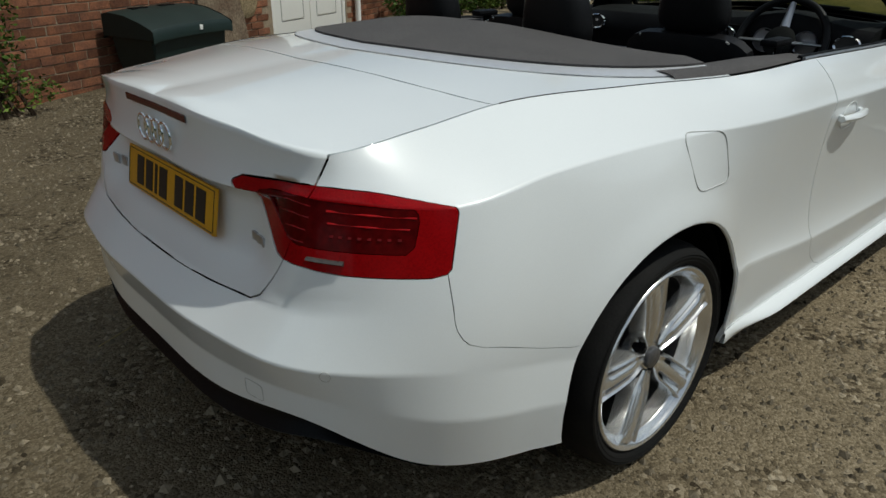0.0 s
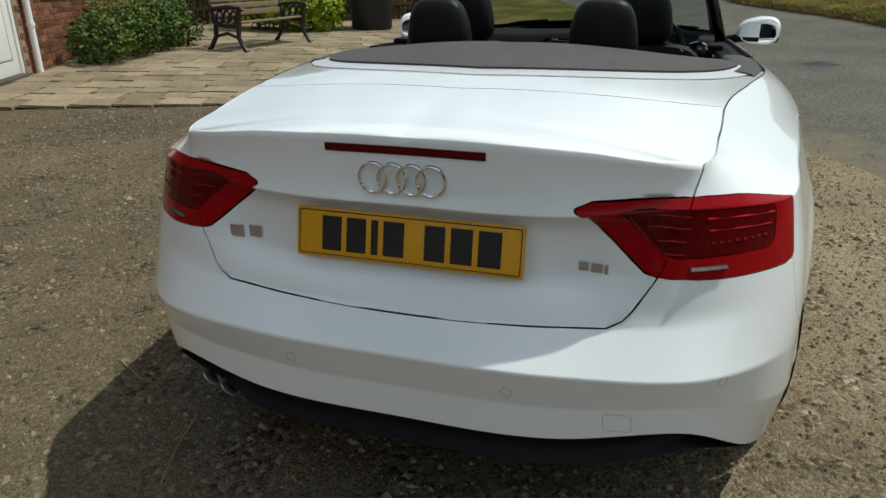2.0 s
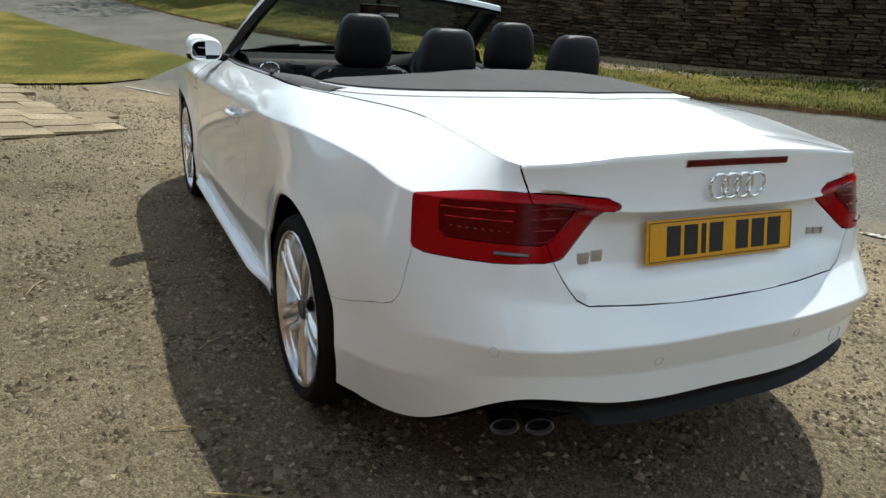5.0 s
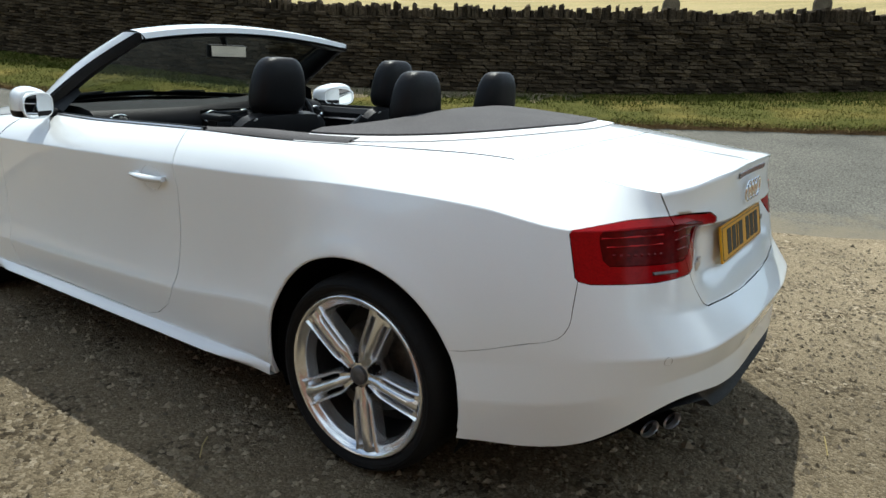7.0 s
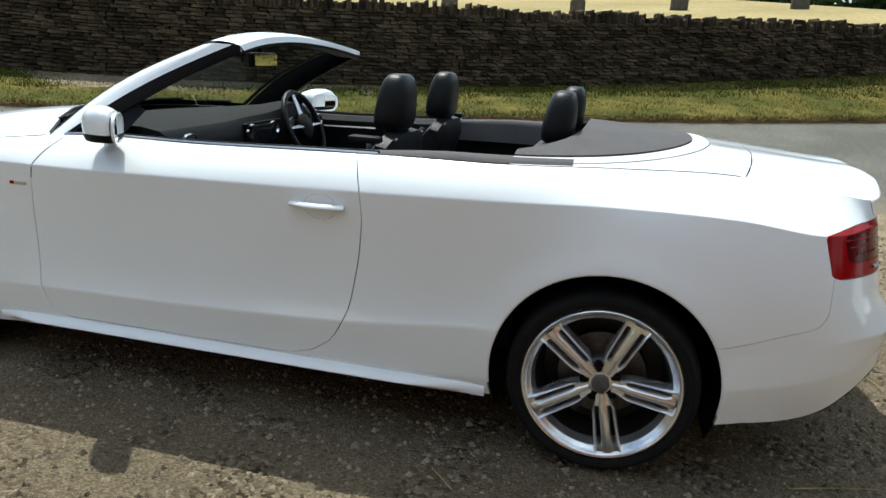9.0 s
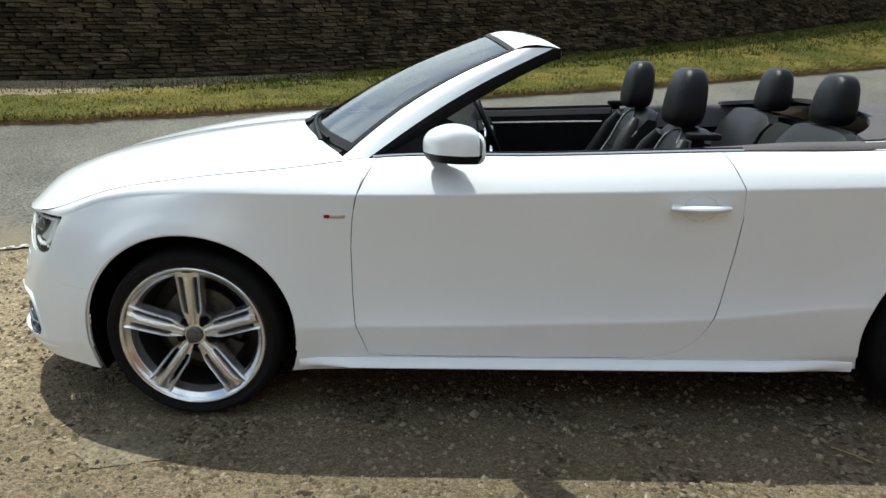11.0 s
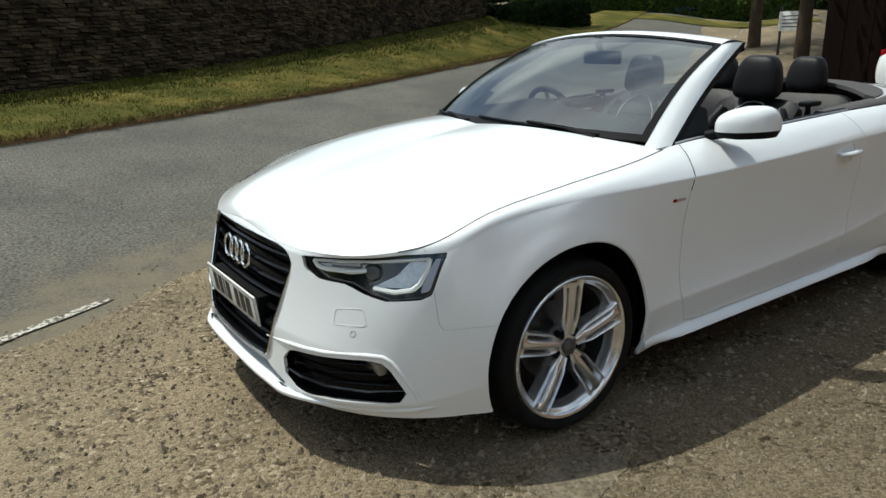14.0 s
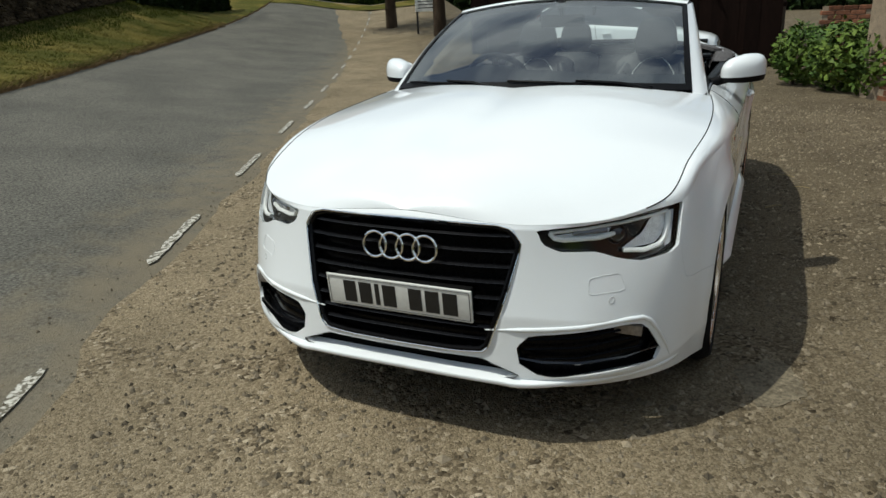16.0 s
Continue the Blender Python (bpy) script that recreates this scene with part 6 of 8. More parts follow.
def build_interior(car):
    part("cabin_floor", boxed((.30, -.74, .24), (2.30, .74, .30), .01), GAP, car, "black carpeted cabin floor")
    # unseen black boxes, added so no light passes through the hollow body
    part("rear_bulkhead", boxed((.12, -.70, .28), (.20, .70, .985), .02), GAP, car)
    part("underbody", boxed((-.78, -.50, .25), (3.40, .50, .30), .02), GAP, car, "dark underbody tray")
    part("underbody_side", boxed((.40, -.86, .19), (2.36, .86, .24), .01), GAP, car)
    part("engine_bay", boxed((2.32, -.49, .24), (3.42, .49, .66), .05), GAP, car)
    part("nose_shield", boxed((3.15, -.50, .22), (3.40, .50, .56), .05), GAP, car)
    part("boot_tub", boxed((-.78, -.49, .24), (.16, .49, .90), .05), GAP, car)
    # dashboard: profile swept across
    rows = []
    for k in range(29):
        y = -.70 + 1.40 * k / 28
        hood = math.exp(-((y + .37) / .20) ** 2)
        mid = math.exp(-(y / .16) ** 2)
        out = 1 - .02 * (abs(y) / .7) ** 2
        prof = [(2.36 - .16 * (y / .7) ** 2, .975), (2.10, .992), (1.945, 1.000 + .012 * hood), (1.825 - .05 * hood, .998 + .050 * hood + .018 * mid), (1.745 - .05 * hood, .985 + .055 * hood + .010 * mid),
                (1.700 - .03 * hood, .955 + .03 * hood), (1.690, .90), (1.705, .82), (1.745, .72), (1.825, .55)]
        rows.append([(x, y, z * out + (1 - out) * .9) for x, z in prof])
    bm = grid_mesh([r[:5] for r in rows])
    for row in (rows[0], rows[-1]):
        bm.faces.new([bm.verts.new(p) for p in row + [(2.36, row[0][1], .55)]])
    dash = part("dashboard", bm, DASH, car, "dark grey soft-touch dashboard", True, 60)
    part("fascia", grid_mesh([r[4:] for r in rows]), TRIM, dash, "black dashboard fascia", True, 60)
    # instrument recess and screen
    part("instrument_panel", boxed((1.685, -.56, .86), (1.705, .16, .975), .02), GAP, dash, "dark instrument panel")
    for y in (-.46, -.29):
        m = Matrix.Translation((1.679, y, .925)) @ Matrix.Rotation(radians(-90), 4, "Y")
        part("dial", revolve([(.001, .002), (.045, .002), (.050, .008), (.052, 0)], m, 28), SATIN, dash, "round instrument dial")
    part("screen", boxed((1.673, -.115, .875), (1.687, .115, .965), .006), PANE, dash, "dark display screen")
    for y in (.60, -.62, .10, -.10):
        m = Matrix.Translation((1.684, y, .935)) @ Matrix.Rotation(radians(-90), 4, "Y") @ Matrix.Diagonal((.8, 1.2, 1, 1))
        part("air_vent", revolve([(.001, -.002), (.036, .0), (.042, .008), (.046, 0)], m, 24), CHROME, dash, "chrome-ringed air vent")
    part("trim_strip", boxed((1.679, .16, .80), (1.695, .66, .825), .004), SATIN, dash, "silver dashboard strip")
    part("centre_console", boxed((1.0, -.11, .30), (1.70, .11, .60), .03), DASH, car, "dark centre console")
    part("gear_lever", tube([(1.42, 0, .58), (1.40, 0, .68), (1.395, 0, .72)], [.02, .014, .026], sides=10), LEATHER, car)
    # steering wheel, on the right
    m = Matrix.Translation((1.645, -.37, .925)) @ Matrix.Rotation(radians(-66), 4, "Y")
    sw = part("steering_wheel", tube([m @ Vector((.182 * math.cos(2 * math.pi * k / 40), .182 * math.sin(2 * math.pi * k / 40), 0)) for k in range(40)], .0155, sides=10, closed=True), LEATHER, car, "black leather steering wheel")
    part("wheel_hub", revolve([(.001, .028), (.05, .026), (.066, .012), (.06, -.02), (.03, -.10)], m, 28), DASH, sw)
    for a in (0, 180, 270):
        c, s = math.cos(radians(a + 90)), math.sin(radians(a + 90))
        part("wheel_spoke", tube([m @ Vector((c * r, s * r, .004)) for r in (.05, .10, .175)], [.022, .017, .014], sides=8, flat=.45), SATIN, sw)
    # belt guides beside the front seats
    for sg in (1, -1):
        g = part("belt_guide", boxed((.86, sg * .665 - .03, 1.005), (.98, sg * .665 + .03, 1.03), .012), TRIM, car, "black seat belt guide")
        part("belt", boxed((.915, sg * .668 - .003, .60), (.960, sg * .668 + .003, 1.008)), TRIM, g)
        part("buckle_tongue", boxed((.92, sg * .664 - .004, .955), (.955, sg * .664 + .004, .985), .002), CHROME, g, "chrome belt tongue")

# ------------------------------------------------------------------ surroundings


def block_mesh(name, mat, chamfer=0.12, seed=0, rough=0.05):
    """A unit block with chamfered, slightly uneven edges, for stones, bricks and slabs."""
    rnd = random.Random(seed)
    bm = bmesh.new()
    bmesh.ops.create_cube(bm, size=1.0)
    bmesh.ops.bevel(bm, geom=list(bm.edges), offset=chamfer, segments=1, affect="EDGES")
    for v in bm.verts:
        v.co += Vector((rnd.uniform(-rough, rough), rnd.uniform(-rough, rough), rnd.uniform(-rough, rough)))
    me = bpy.data.meshes.new(name)
    finish(bm, me, False)
    me.materials.append(mat)
    return me


def place_pieces(name, meshes, parent, specs):
    """Objects that share meshes: specs are (place, size, turn in degrees about z)."""
    for k, (at, size, turn) in enumerate(specs):
        ob = new(name, meshes[k % len(meshes)])
        ob.parent = parent
        ob.matrix_basis = Matrix.Translation(at) @ Matrix.Rotation(radians(turn), 4, "Z") @ Matrix.Diagonal((*size, 1))


def joined_pieces(name, meshes, specs, mat, parent, label):
    """The same, joined into one mesh."""
    verts, faces = [], []
    for k, (at, size, turn) in enumerate(specs):
        me = meshes[k % len(meshes)]
        m = Matrix.Translation(at) @ Matrix.Rotation(radians(turn), 4, "Z") @ Matrix.Diagonal((*size, 1))
        i = len(verts)
        verts += [tuple(m @ v.co) for v in me.vertices]
        faces += [tuple(i + j for j in p.vertices) for p in me.polygons]
    me = bpy.data.meshes.new(name)
    me.from_pydata(verts, [], faces)
    me.materials.append(mat)
    ob = new(name, me)
    ob.parent = parent
    return tagged(ob, label, kind="stuff")


def build_field_wall():
    rnd = random.Random(21)
    rows = []
    # near-black core sheet closes the gaps between the stones
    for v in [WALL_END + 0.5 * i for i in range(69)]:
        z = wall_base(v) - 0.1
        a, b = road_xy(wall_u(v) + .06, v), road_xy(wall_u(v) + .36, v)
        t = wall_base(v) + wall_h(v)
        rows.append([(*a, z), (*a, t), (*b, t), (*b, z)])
    core = part("wall_field", grid_mesh(rows, close=True), WALLCORE, None, "", False)
    tagged(core, "dark dry-stone field wall with upright coping stones", "stone wall", kind="structure")
    turn = math.degrees(ROAD_TURN)
    near, rest, cope_near, cope = [], [], [], []
    z = 0.0
    while z < 1.70:
        h = rnd.uniform(.038, .075)
        v = WALL_END
        while v < WALL_STOP:
            L = rnd.uniform(.10, .34)
            d = rnd.uniform(-.022, .022)
            x, y = road_xy(wall_u(v) + .07 + d, v + L / 2)
            spec = ((x, y, wall_base(v + L / 2) + z + h / 2), (L * .97, .16, h * .92), turn + rnd.uniform(-2, 2))
            if z < wall_h(v) - .02:
                (near if 1.5 < v < 5.0 and len(near) < 230 else rest).append(spec)
            v += L
        z += h
    v = WALL_END
    while v < WALL_STOP:
        L = rnd.uniform(.045, .10)
        h = rnd.uniform(.13, .26)
        x, y = road_xy(wall_u(v) + .16, v + L / 2)
        spec = ((x, y, wall_base(v) + wall_h(v) + h / 2 - .03), (L * .95, rnd.uniform(.22, .32), h), turn + rnd.uniform(-8, 8))
        (cope_near if 1.5 < v < 6.0 and len(cope_near) < 70 else cope).append(spec)
        v += L
    meshes = [block_mesh("wall_stone", WALLSTONE, .13, s, .09) for s in range(5)]
    joined_pieces("wall_stones", meshes, rest, WALLSTONE, core, "thin coursed dark stones")
    joined_pieces("coping_stones", meshes, cope, WALLSTONE, core, "upright coping stones")
    place_pieces("stone", meshes, core, near)
    place_pieces("coping_stone", meshes, core, cope_near)


def wall_h(v):
    """Height of the coursed stone; the wall stands taller ahead of the car and lower behind it."""
    return lerp_table([(-17, .66), (-12, .74), (-5, 1.10), (0, 1.27), (4, 1.29), (10, 1.60)], v)


def build_gravestones():
    rnd = random.Random(5)
    for k in range(4):
        v = -15 + 4.1 * k + rnd.uniform(-.5, .5)
        du = rnd.uniform(5.5, 9.5)
        x, y = road_xy(wall_u(v) + du, v)
        z = wall_base(v) + .75 + .095 * du
        w, h = rnd.uniform(.22, .32), rnd.uniform(.5, .8)
        bm = bmesh.new()
        outline = [(-w, -.1), (w, -.1), (w, h * .75)] + [(w * math.cos(a), h * .75 + h * .25 * math.sin(a)) for a in (.5, 1.0, 1.57, 2.1, 2.6)] + [(-w, h * .75)]
        f = [bm.verts.new((a, -.06, b)) for a, b in outline]
        g = [bm.verts.new((a, .06, b)) for a, b in outline]
        bm.faces.new(f), bm.faces.new(g[::-1])
        for i in range(len(f)):
            j = (i + 1) % len(f)
            bm.faces.new((f[i], g[i], g[j], f[j]))
        ob = part("gravestone", bm, RENDERGREY, None, "weathered grey upright gravestone on dry grass", False)
        tagged(ob, category="gravestone", group="churchyard gravestones")
        ob.matrix_basis = pose(x, y, z, rnd.uniform(-4, 4), rnd.uniform(-3, 3), math.degrees(ROAD_TURN) + rnd.uniform(-8, 8))


def leaves(centre, radii, n, size, seed, shell=0.55, squash=1.0, floor=None, bumps=0.25):
    """A crown of small leaves in an uneven lump, as lists of places and faces."""
    rnd = random.Random(seed)
    verts, faces = [], []
    cx, cy, cz = centre
    for _ in range(n):
        while True:
            d = Vector((rnd.gauss(0, 1), rnd.gauss(0, 1), rnd.gauss(0, 1)))
            if d.length > .1:
                break
        d.normalize()
        lump = 1 + bumps * noise.noise(d * 2.3 + Vector((seed, 0, 0))) + bumps * .6 * noise.noise(d * 6 + Vector((0, seed, 0)))
        r = (shell + (1 - shell) * rnd.random() ** .5) * lump
        p = Vector((cx + d.x * radii[0] * r, cy + d.y * radii[1] * r, cz + d.z * radii[2] * r))
        if floor is not None and p.z < floor:
            p.z = floor + rnd.uniform(0, .1)
        a = Vector((rnd.uniform(-1, 1), rnd.uniform(-1, 1), rnd.uniform(-.6, .6))).normalized()
        b = (d + Vector((rnd.uniform(-.7, .7), rnd.uniform(-.7, .7), rnd.uniform(-.3, .9)))).cross(a)
        if b.length < .05:
            continue
        b.normalize()
        s = size * rnd.uniform(.6, 1.35)
        i = len(verts)
        verts += [p - a * s, p + b * s * .45, p + a * s, p - b * s * .45]
        faces.append((i, i + 1, i + 2, i + 3))
    return verts, faces


def bush(name, label, category, lumps, mat, seed, size, stems=True, group=""):
    """A shrub: stems and a leafy crown made of several lumps (centre, radii, count)."""
    base = lumps[0][0]
    root = thing(name, label, category, group)
    zf = min(c[2] - r[2] for c, r, n in lumps)
    vs, fs = [], []
    for k, (c, r, n) in enumerate(lumps):
        a, b = leaves(c, r, n, size, seed + k, floor=c[2] - r[2])
        i = len(vs)
        vs += [tuple(p) for p in a]
        fs += [tuple(i + q for q in f) for f in b]
    me = bpy.data.meshes.new("crown")
    me.from_pydata(vs, [], fs)
    me.materials.append(mat)
    ob = new("crown", me)
    ob.parent = root
    if stems:
        rnd = random.Random(seed)
        for c, r, n in lumps:
            for _ in range(3):
                x, y = c[0] + rnd.uniform(-.4, .4) * r[0], c[1] + rnd.uniform(-.4, .4) * r[1]
                part("stem", tube([(x, y, c[2] - r[2] - .05), (x + rnd.uniform(-.1, .1), y + rnd.uniform(-.1, .1), c[2]), (x + rnd.uniform(-.3, .3) * r[0], y + rnd.uniform(-.3, .3) * r[1], c[2] + r[2] * .7)], [.02, .013, .005], sides=5), BARK, root)
    return root


# the brick house: w runs along its wall, n out of it towards the car
HOUSE0 = Vector((2.77, 5.94))
HB = Vector((math.cos(radians(25.2)), math.sin(radians(25.2))))
HN = Vector((HB.y, -HB.x))
HOUSE_TURN = 25.2


def house_xy(w, n):
    p = HOUSE0 + HB * w + HN * n
    return p.x, p.y


def house_box(name, w0, w1, n0, n1, z0, z1, mat, parent, bevel=0.004, label=""):
    bm = boxed((w0, -n1, z0), (w1, -n0, z1), bevel)
    bmesh.ops.transform(bm, matrix=Matrix.Translation((*HOUSE0, 0)) @ Matrix.Rotation(radians(HOUSE_TURN), 4, "Z"), verts=bm.verts)
    return part(name, bm, mat, parent, label)


DOOR_W0, DOOR_W1, DOOR_Z = .02, 1.72, .225


def build_house():
    root = thing("wall_house", "old red brick house wall with pale mortar joints", "brick wall", kind="structure")
    # mortar backing in pieces round the double door
    house_box("wall_backing", -9.0, DOOR_W0 - .0, -.25, -.001, -.1, 2.9, BRICKMORTAR, root, 0)
    house_box("wall_backing", DOOR_W1, 9.6, -.25, -.001, -.1, 2.9, BRICKMORTAR, root, 0)
    house_box("wall_backing", DOOR_W0, DOOR_W1, -.25, -.001, 2.36, 2.9, BRICKMORTAR, root, 0)
    house_box("end_wall", 9.6, 9.85, -6.0, -.0, -.1, 2.9, BRICKMORTAR, root, 0)
    # white glazed-panel double door
    door = thing("door_1", "white plastic double door with plain panels, closed", "double door", kind="structure")
    z0 = DOOR_Z
    house_box("threshold", DOOR_W0 - .02, DOOR_W1 + .02, -.12, .05, z0 - .12, z0 + .02, RENDERGREY, door)
    for a, b in ((DOOR_W0, DOOR_W0 + .07), (DOOR_W1 - .07, DOOR_W1)):
        house_box("door_frame", a, b, -.10, -.01, z0 + .02, 2.36, UPVC, door, .006)
    house_box("door_frame", DOOR_W0 + .07, DOOR_W1 - .07, -.10, -.01, 2.28, 2.36, UPVC, door, .006)
    mid = (DOOR_W0 + DOOR_W1) / 2
    for a, b in ((DOOR_W0 + .075, mid - .004), (mid + .004, DOOR_W1 - .075)):
        leaf = house_box("door_leaf", a, b, -.085, -.028, z0 + .025, 2.275, UPVC, door, .006, "white door leaf with two sunk panels")
        for p0, p1 in ((z0 + .20, 1.15), (1.28, 2.12)):
            # panel: a raised field; black strips round it draw the groove's shade
            house_box("door_panel", a + .16, b - .16, -.034, -.022, p0, p1, UPVC, leaf, .008)
            for g in ((a + .145, a + .152, p0, p1), (b - .152, b - .145, p0, p1)):
                house_box("panel_groove", g[0], g[1], -.030, -.0272, g[2], g[3], GAP, leaf, 0)
            for zz in (p0 - .015, p1 + .008):
                house_box("panel_groove", a + .145, b - .145, -.030, -.0272, zz, zz + .007, GAP, leaf, 0)
    house_box("door_handle", mid + .70, mid + .72, -.028, .02, 1.18, 1.36, UPVC, door, .006)
    house_box("door_handle", mid + .60, mid + .72, .005, .022, 1.26, 1.28, UPVC, door, .006)
    # downpipe
    x, y = house_xy(1.93, .07)
    pipe = thing("downpipe", "white plastic rainwater downpipe on brick wall", "downpipe")
    part("pipe", tube([(x, y, .20), (x, y, 1.6), (x, y, 2.85)], .038, sides=12), UPVC, pipe)
    for z in (.75, 2.2):
        part("pipe_clip", tube([(x, y, z), (x, y, z + .05)], .047, sides=12), UPVC, pipe)
    # sloping weathered buttress and the stones at its foot
    bt = thing("buttress", "pale weathered sloping patch of old masonry on brick wall", "old masonry")
    bm = bmesh.new()
    prof = [(-1.32, .29), (-.52, .24), (-.62, .95), (-1.12, 1.75)]
    f = []
    for n in (-.01, .035):
        f.append([bm.verts.new((*house_xy(w, n + .03 * (1.2 - z) * (n > 0)), z)) for w, z in prof])
    bm.faces.new(f[0]), bm.faces.new(f[1][::-1])
    for i in range(4):
        j = (i + 1) % 4
        bm.faces.new((f[0][i], f[1][i], f[1][j], f[0][j]))
    part("slope", bm, OLDMASONRY, bt, "", False)
    rnd = random.Random(3)
    for w, n, z, s in ((-.47, .02, .68, .20), (-.34, .02, .84, .15), (-.56, .02, .88, .14)):
        bm = bmesh.new()
        bmesh.ops.create_icosphere(bm, subdivisions=2, radius=s)
        for v in bm.verts:
            v.co *= 1 + .28 * noise.noise(v.co * 6 + Vector((w * 9, 0, 0)))
            v.co.z *= .85
            v.co.y *= .22
        x, y = house_xy(w, n)
        bmesh.ops.rotate(bm, cent=(0, 0, 0), matrix=Matrix.Rotation(radians(HOUSE_TURN), 3, "Z"), verts=bm.verts)
        bmesh.ops.translate(bm, vec=(x, y, z), verts=bm.verts)
        part("foot_stone", bm, SANDSTONE, bt, "yellow rubble stone", False)
    # loose stone by the door
    bm = bmesh.new()
    bmesh.ops.create_icosphere(bm, subdivisions=2, radius=.10)
    for v in bm.verts:
        v.co *= 1 + .3 * noise.noise(v.co * 9)
        v.co.z *= .75
    x, y = house_xy(-.12, .38)
    bmesh.ops.translate(bm, vec=(x, y, ground_z(x, y) + .055), verts=bm.verts)
    ob = part("loose_stone", bm, SANDSTONE, None, "pale rounded stone lying beside the paving", False)
    tagged(ob, category="stone")
    # window over the shrubs
    win = thing("window_1", "white framed window in the brick wall", "window", kind="structure")
    house_box("window_sill", 2.55, 3.75, -.05, .10, 1.16, 1.22, RENDERGREY, win)
    house_box("window_frame", 2.6, 3.7, -.02, .012, 1.22, 2.3, UPVC, win, .006)
    for a, b in ((2.68, 3.12), (3.18, 3.62)):
        house_box("pane", a, b, .012, .018, 1.30, 2.22, PANE, win, 0)
    return root


def build_bricks(root):
    rnd = random.Random(8)
    near, rest = [], []
    course = 0
    z = .02
    while z < 2.8:
        w = -8.6 + (.1125 if course % 2 else 0)
        while w < 9.5:
            inside_door = DOOR_W0 - .12 < w + .1 < DOOR_W1 + .1 and z < 2.36
            if not inside_door:
                x, y = house_xy(w + .1075, -.006 + rnd.uniform(-.003, .003))
                spec = ((x, y, z + .0325), (.215, .024, .065), HOUSE_TURN)
                far = not (-4.6 < w < 4.5) and z > 2.0
                if -3.0 < w < -.15 and .2 < z < 1.95 and len(near) < 290:
                    near.append(spec)
                elif not far:
                    rest.append(spec)
            w += .225
        z += .075
        course += 1
    meshes = [block_mesh("brick", BRICK, .06, s, .025) for s in range(3)]
    joined_pieces("bricks", meshes, rest, BRICK, root, "weathered red bricks")
    place_pieces("brick", meshes, root, near)


def build_bin():
    b = thing("grit_bin", "dark green plastic grit bin with hinged lid, against the brick wall", "grit bin")
    m = Matrix.Translation((*house_xy(-2.47, .58), .125)) @ Matrix.Rotation(radians(HOUSE_TURN), 4, "Z") @ Matrix.Scale(.83, 4)
    L, D, H = 1.14, .56, .56

    def add(name, bm, mat, parent=b, label=""):
        bmesh.ops.transform(bm, matrix=m, verts=bm.verts)
        return part(name, bm, mat, parent, label, True, 35)
    # tapered body with feet
    bm = bmesh.new()
    rows = []
    for z, ins in ((0.06, .06), (.30, .03), (H - .04, .0), (H, .0)):
        rows.append([(ins, ins, z), (L - ins, ins, z), (L - ins, D - ins, z), (ins, D - ins, z)])
    grid_mesh(rows, bm, close=True)
    bmesh.ops.bevel(bm, geom=[e for e in bm.edges if abs(e.verts[0].co.z - e.verts[1].co.z) > .05], offset=.03, segments=3, affect="EDGES")
    body = add("bin_body", bm, BINGREEN)
    for x in (.10, .48, .86):
        add("bin_foot", boxed((x, .05, 0), (x + .18, D - .05, .08), .012), BINGREEN)
    # lid: sloping to the front, with rim
    bm = bmesh.new()
    rows = []
    for y, z in ((-.05, H - .05), (-.055, H + .03), (-.03, H + .075), (.10, H + .135), (.30, H + .20), (.50, H + .225), (D + .03, H + .21), (D + .04, H - .02)):
        rows.append([(x, y, z - .02 * (abs(x - L / 2) / (L / 2)) ** 6) for x in (-.04, -.02, .05, L * .3, L * .5, L * .7, L - .05, L + .02, L + .04)])
    grid_mesh(rows, bm)
    lid = add("bin_lid", bm, BINGREEN, b, "green moulded bin lid")
    for x in (-.04, L + .04):
        bm = bmesh.new()
        pts = [(x, -.05, H - .05), (x, -.055, H + .03), (x, -.03, H + .055), (x, .10, H + .115), (x, .30, H + .18), (x, .50, H + .205), (x, D + .03, H + .19), (x, D + .04, H - .02)]
        bm.faces.new([bm.verts.new(p) for p in pts])
        add("lid_end", bm, BINGREEN, lid)
    # black blocks on the lid draw the shade of two recesses
    for x in (.22, .62):
        add("lid_recess", boxed((x, .42, H + .195), (x + .22, .50, H + .228), .01), GAP, lid)
    add("lock_badge", boxed((L * .56, -.062, H - .01), (L * .56 + .045, -.052, H + .045), .006), UPVC, b, "small white latch plate")


PAVE_N, PAVE_W = 5.4, 9.6


def in_paving(x, y, grow=0.0):
    p = Vector((x, y)) - HOUSE0
    w, n = p.dot(HB), p.dot(HN)
    return -.30 + .10 * n - grow < w < PAVE_W and n < PAVE_N + grow


def lawn_side(w, n):
    """Where the slabs give way to the lawn."""
    return w > 4.0 and n > 4.75 - .30 * max(0, 5.3 - w) + .09 * (w - 5.2) * (w > 5.2)


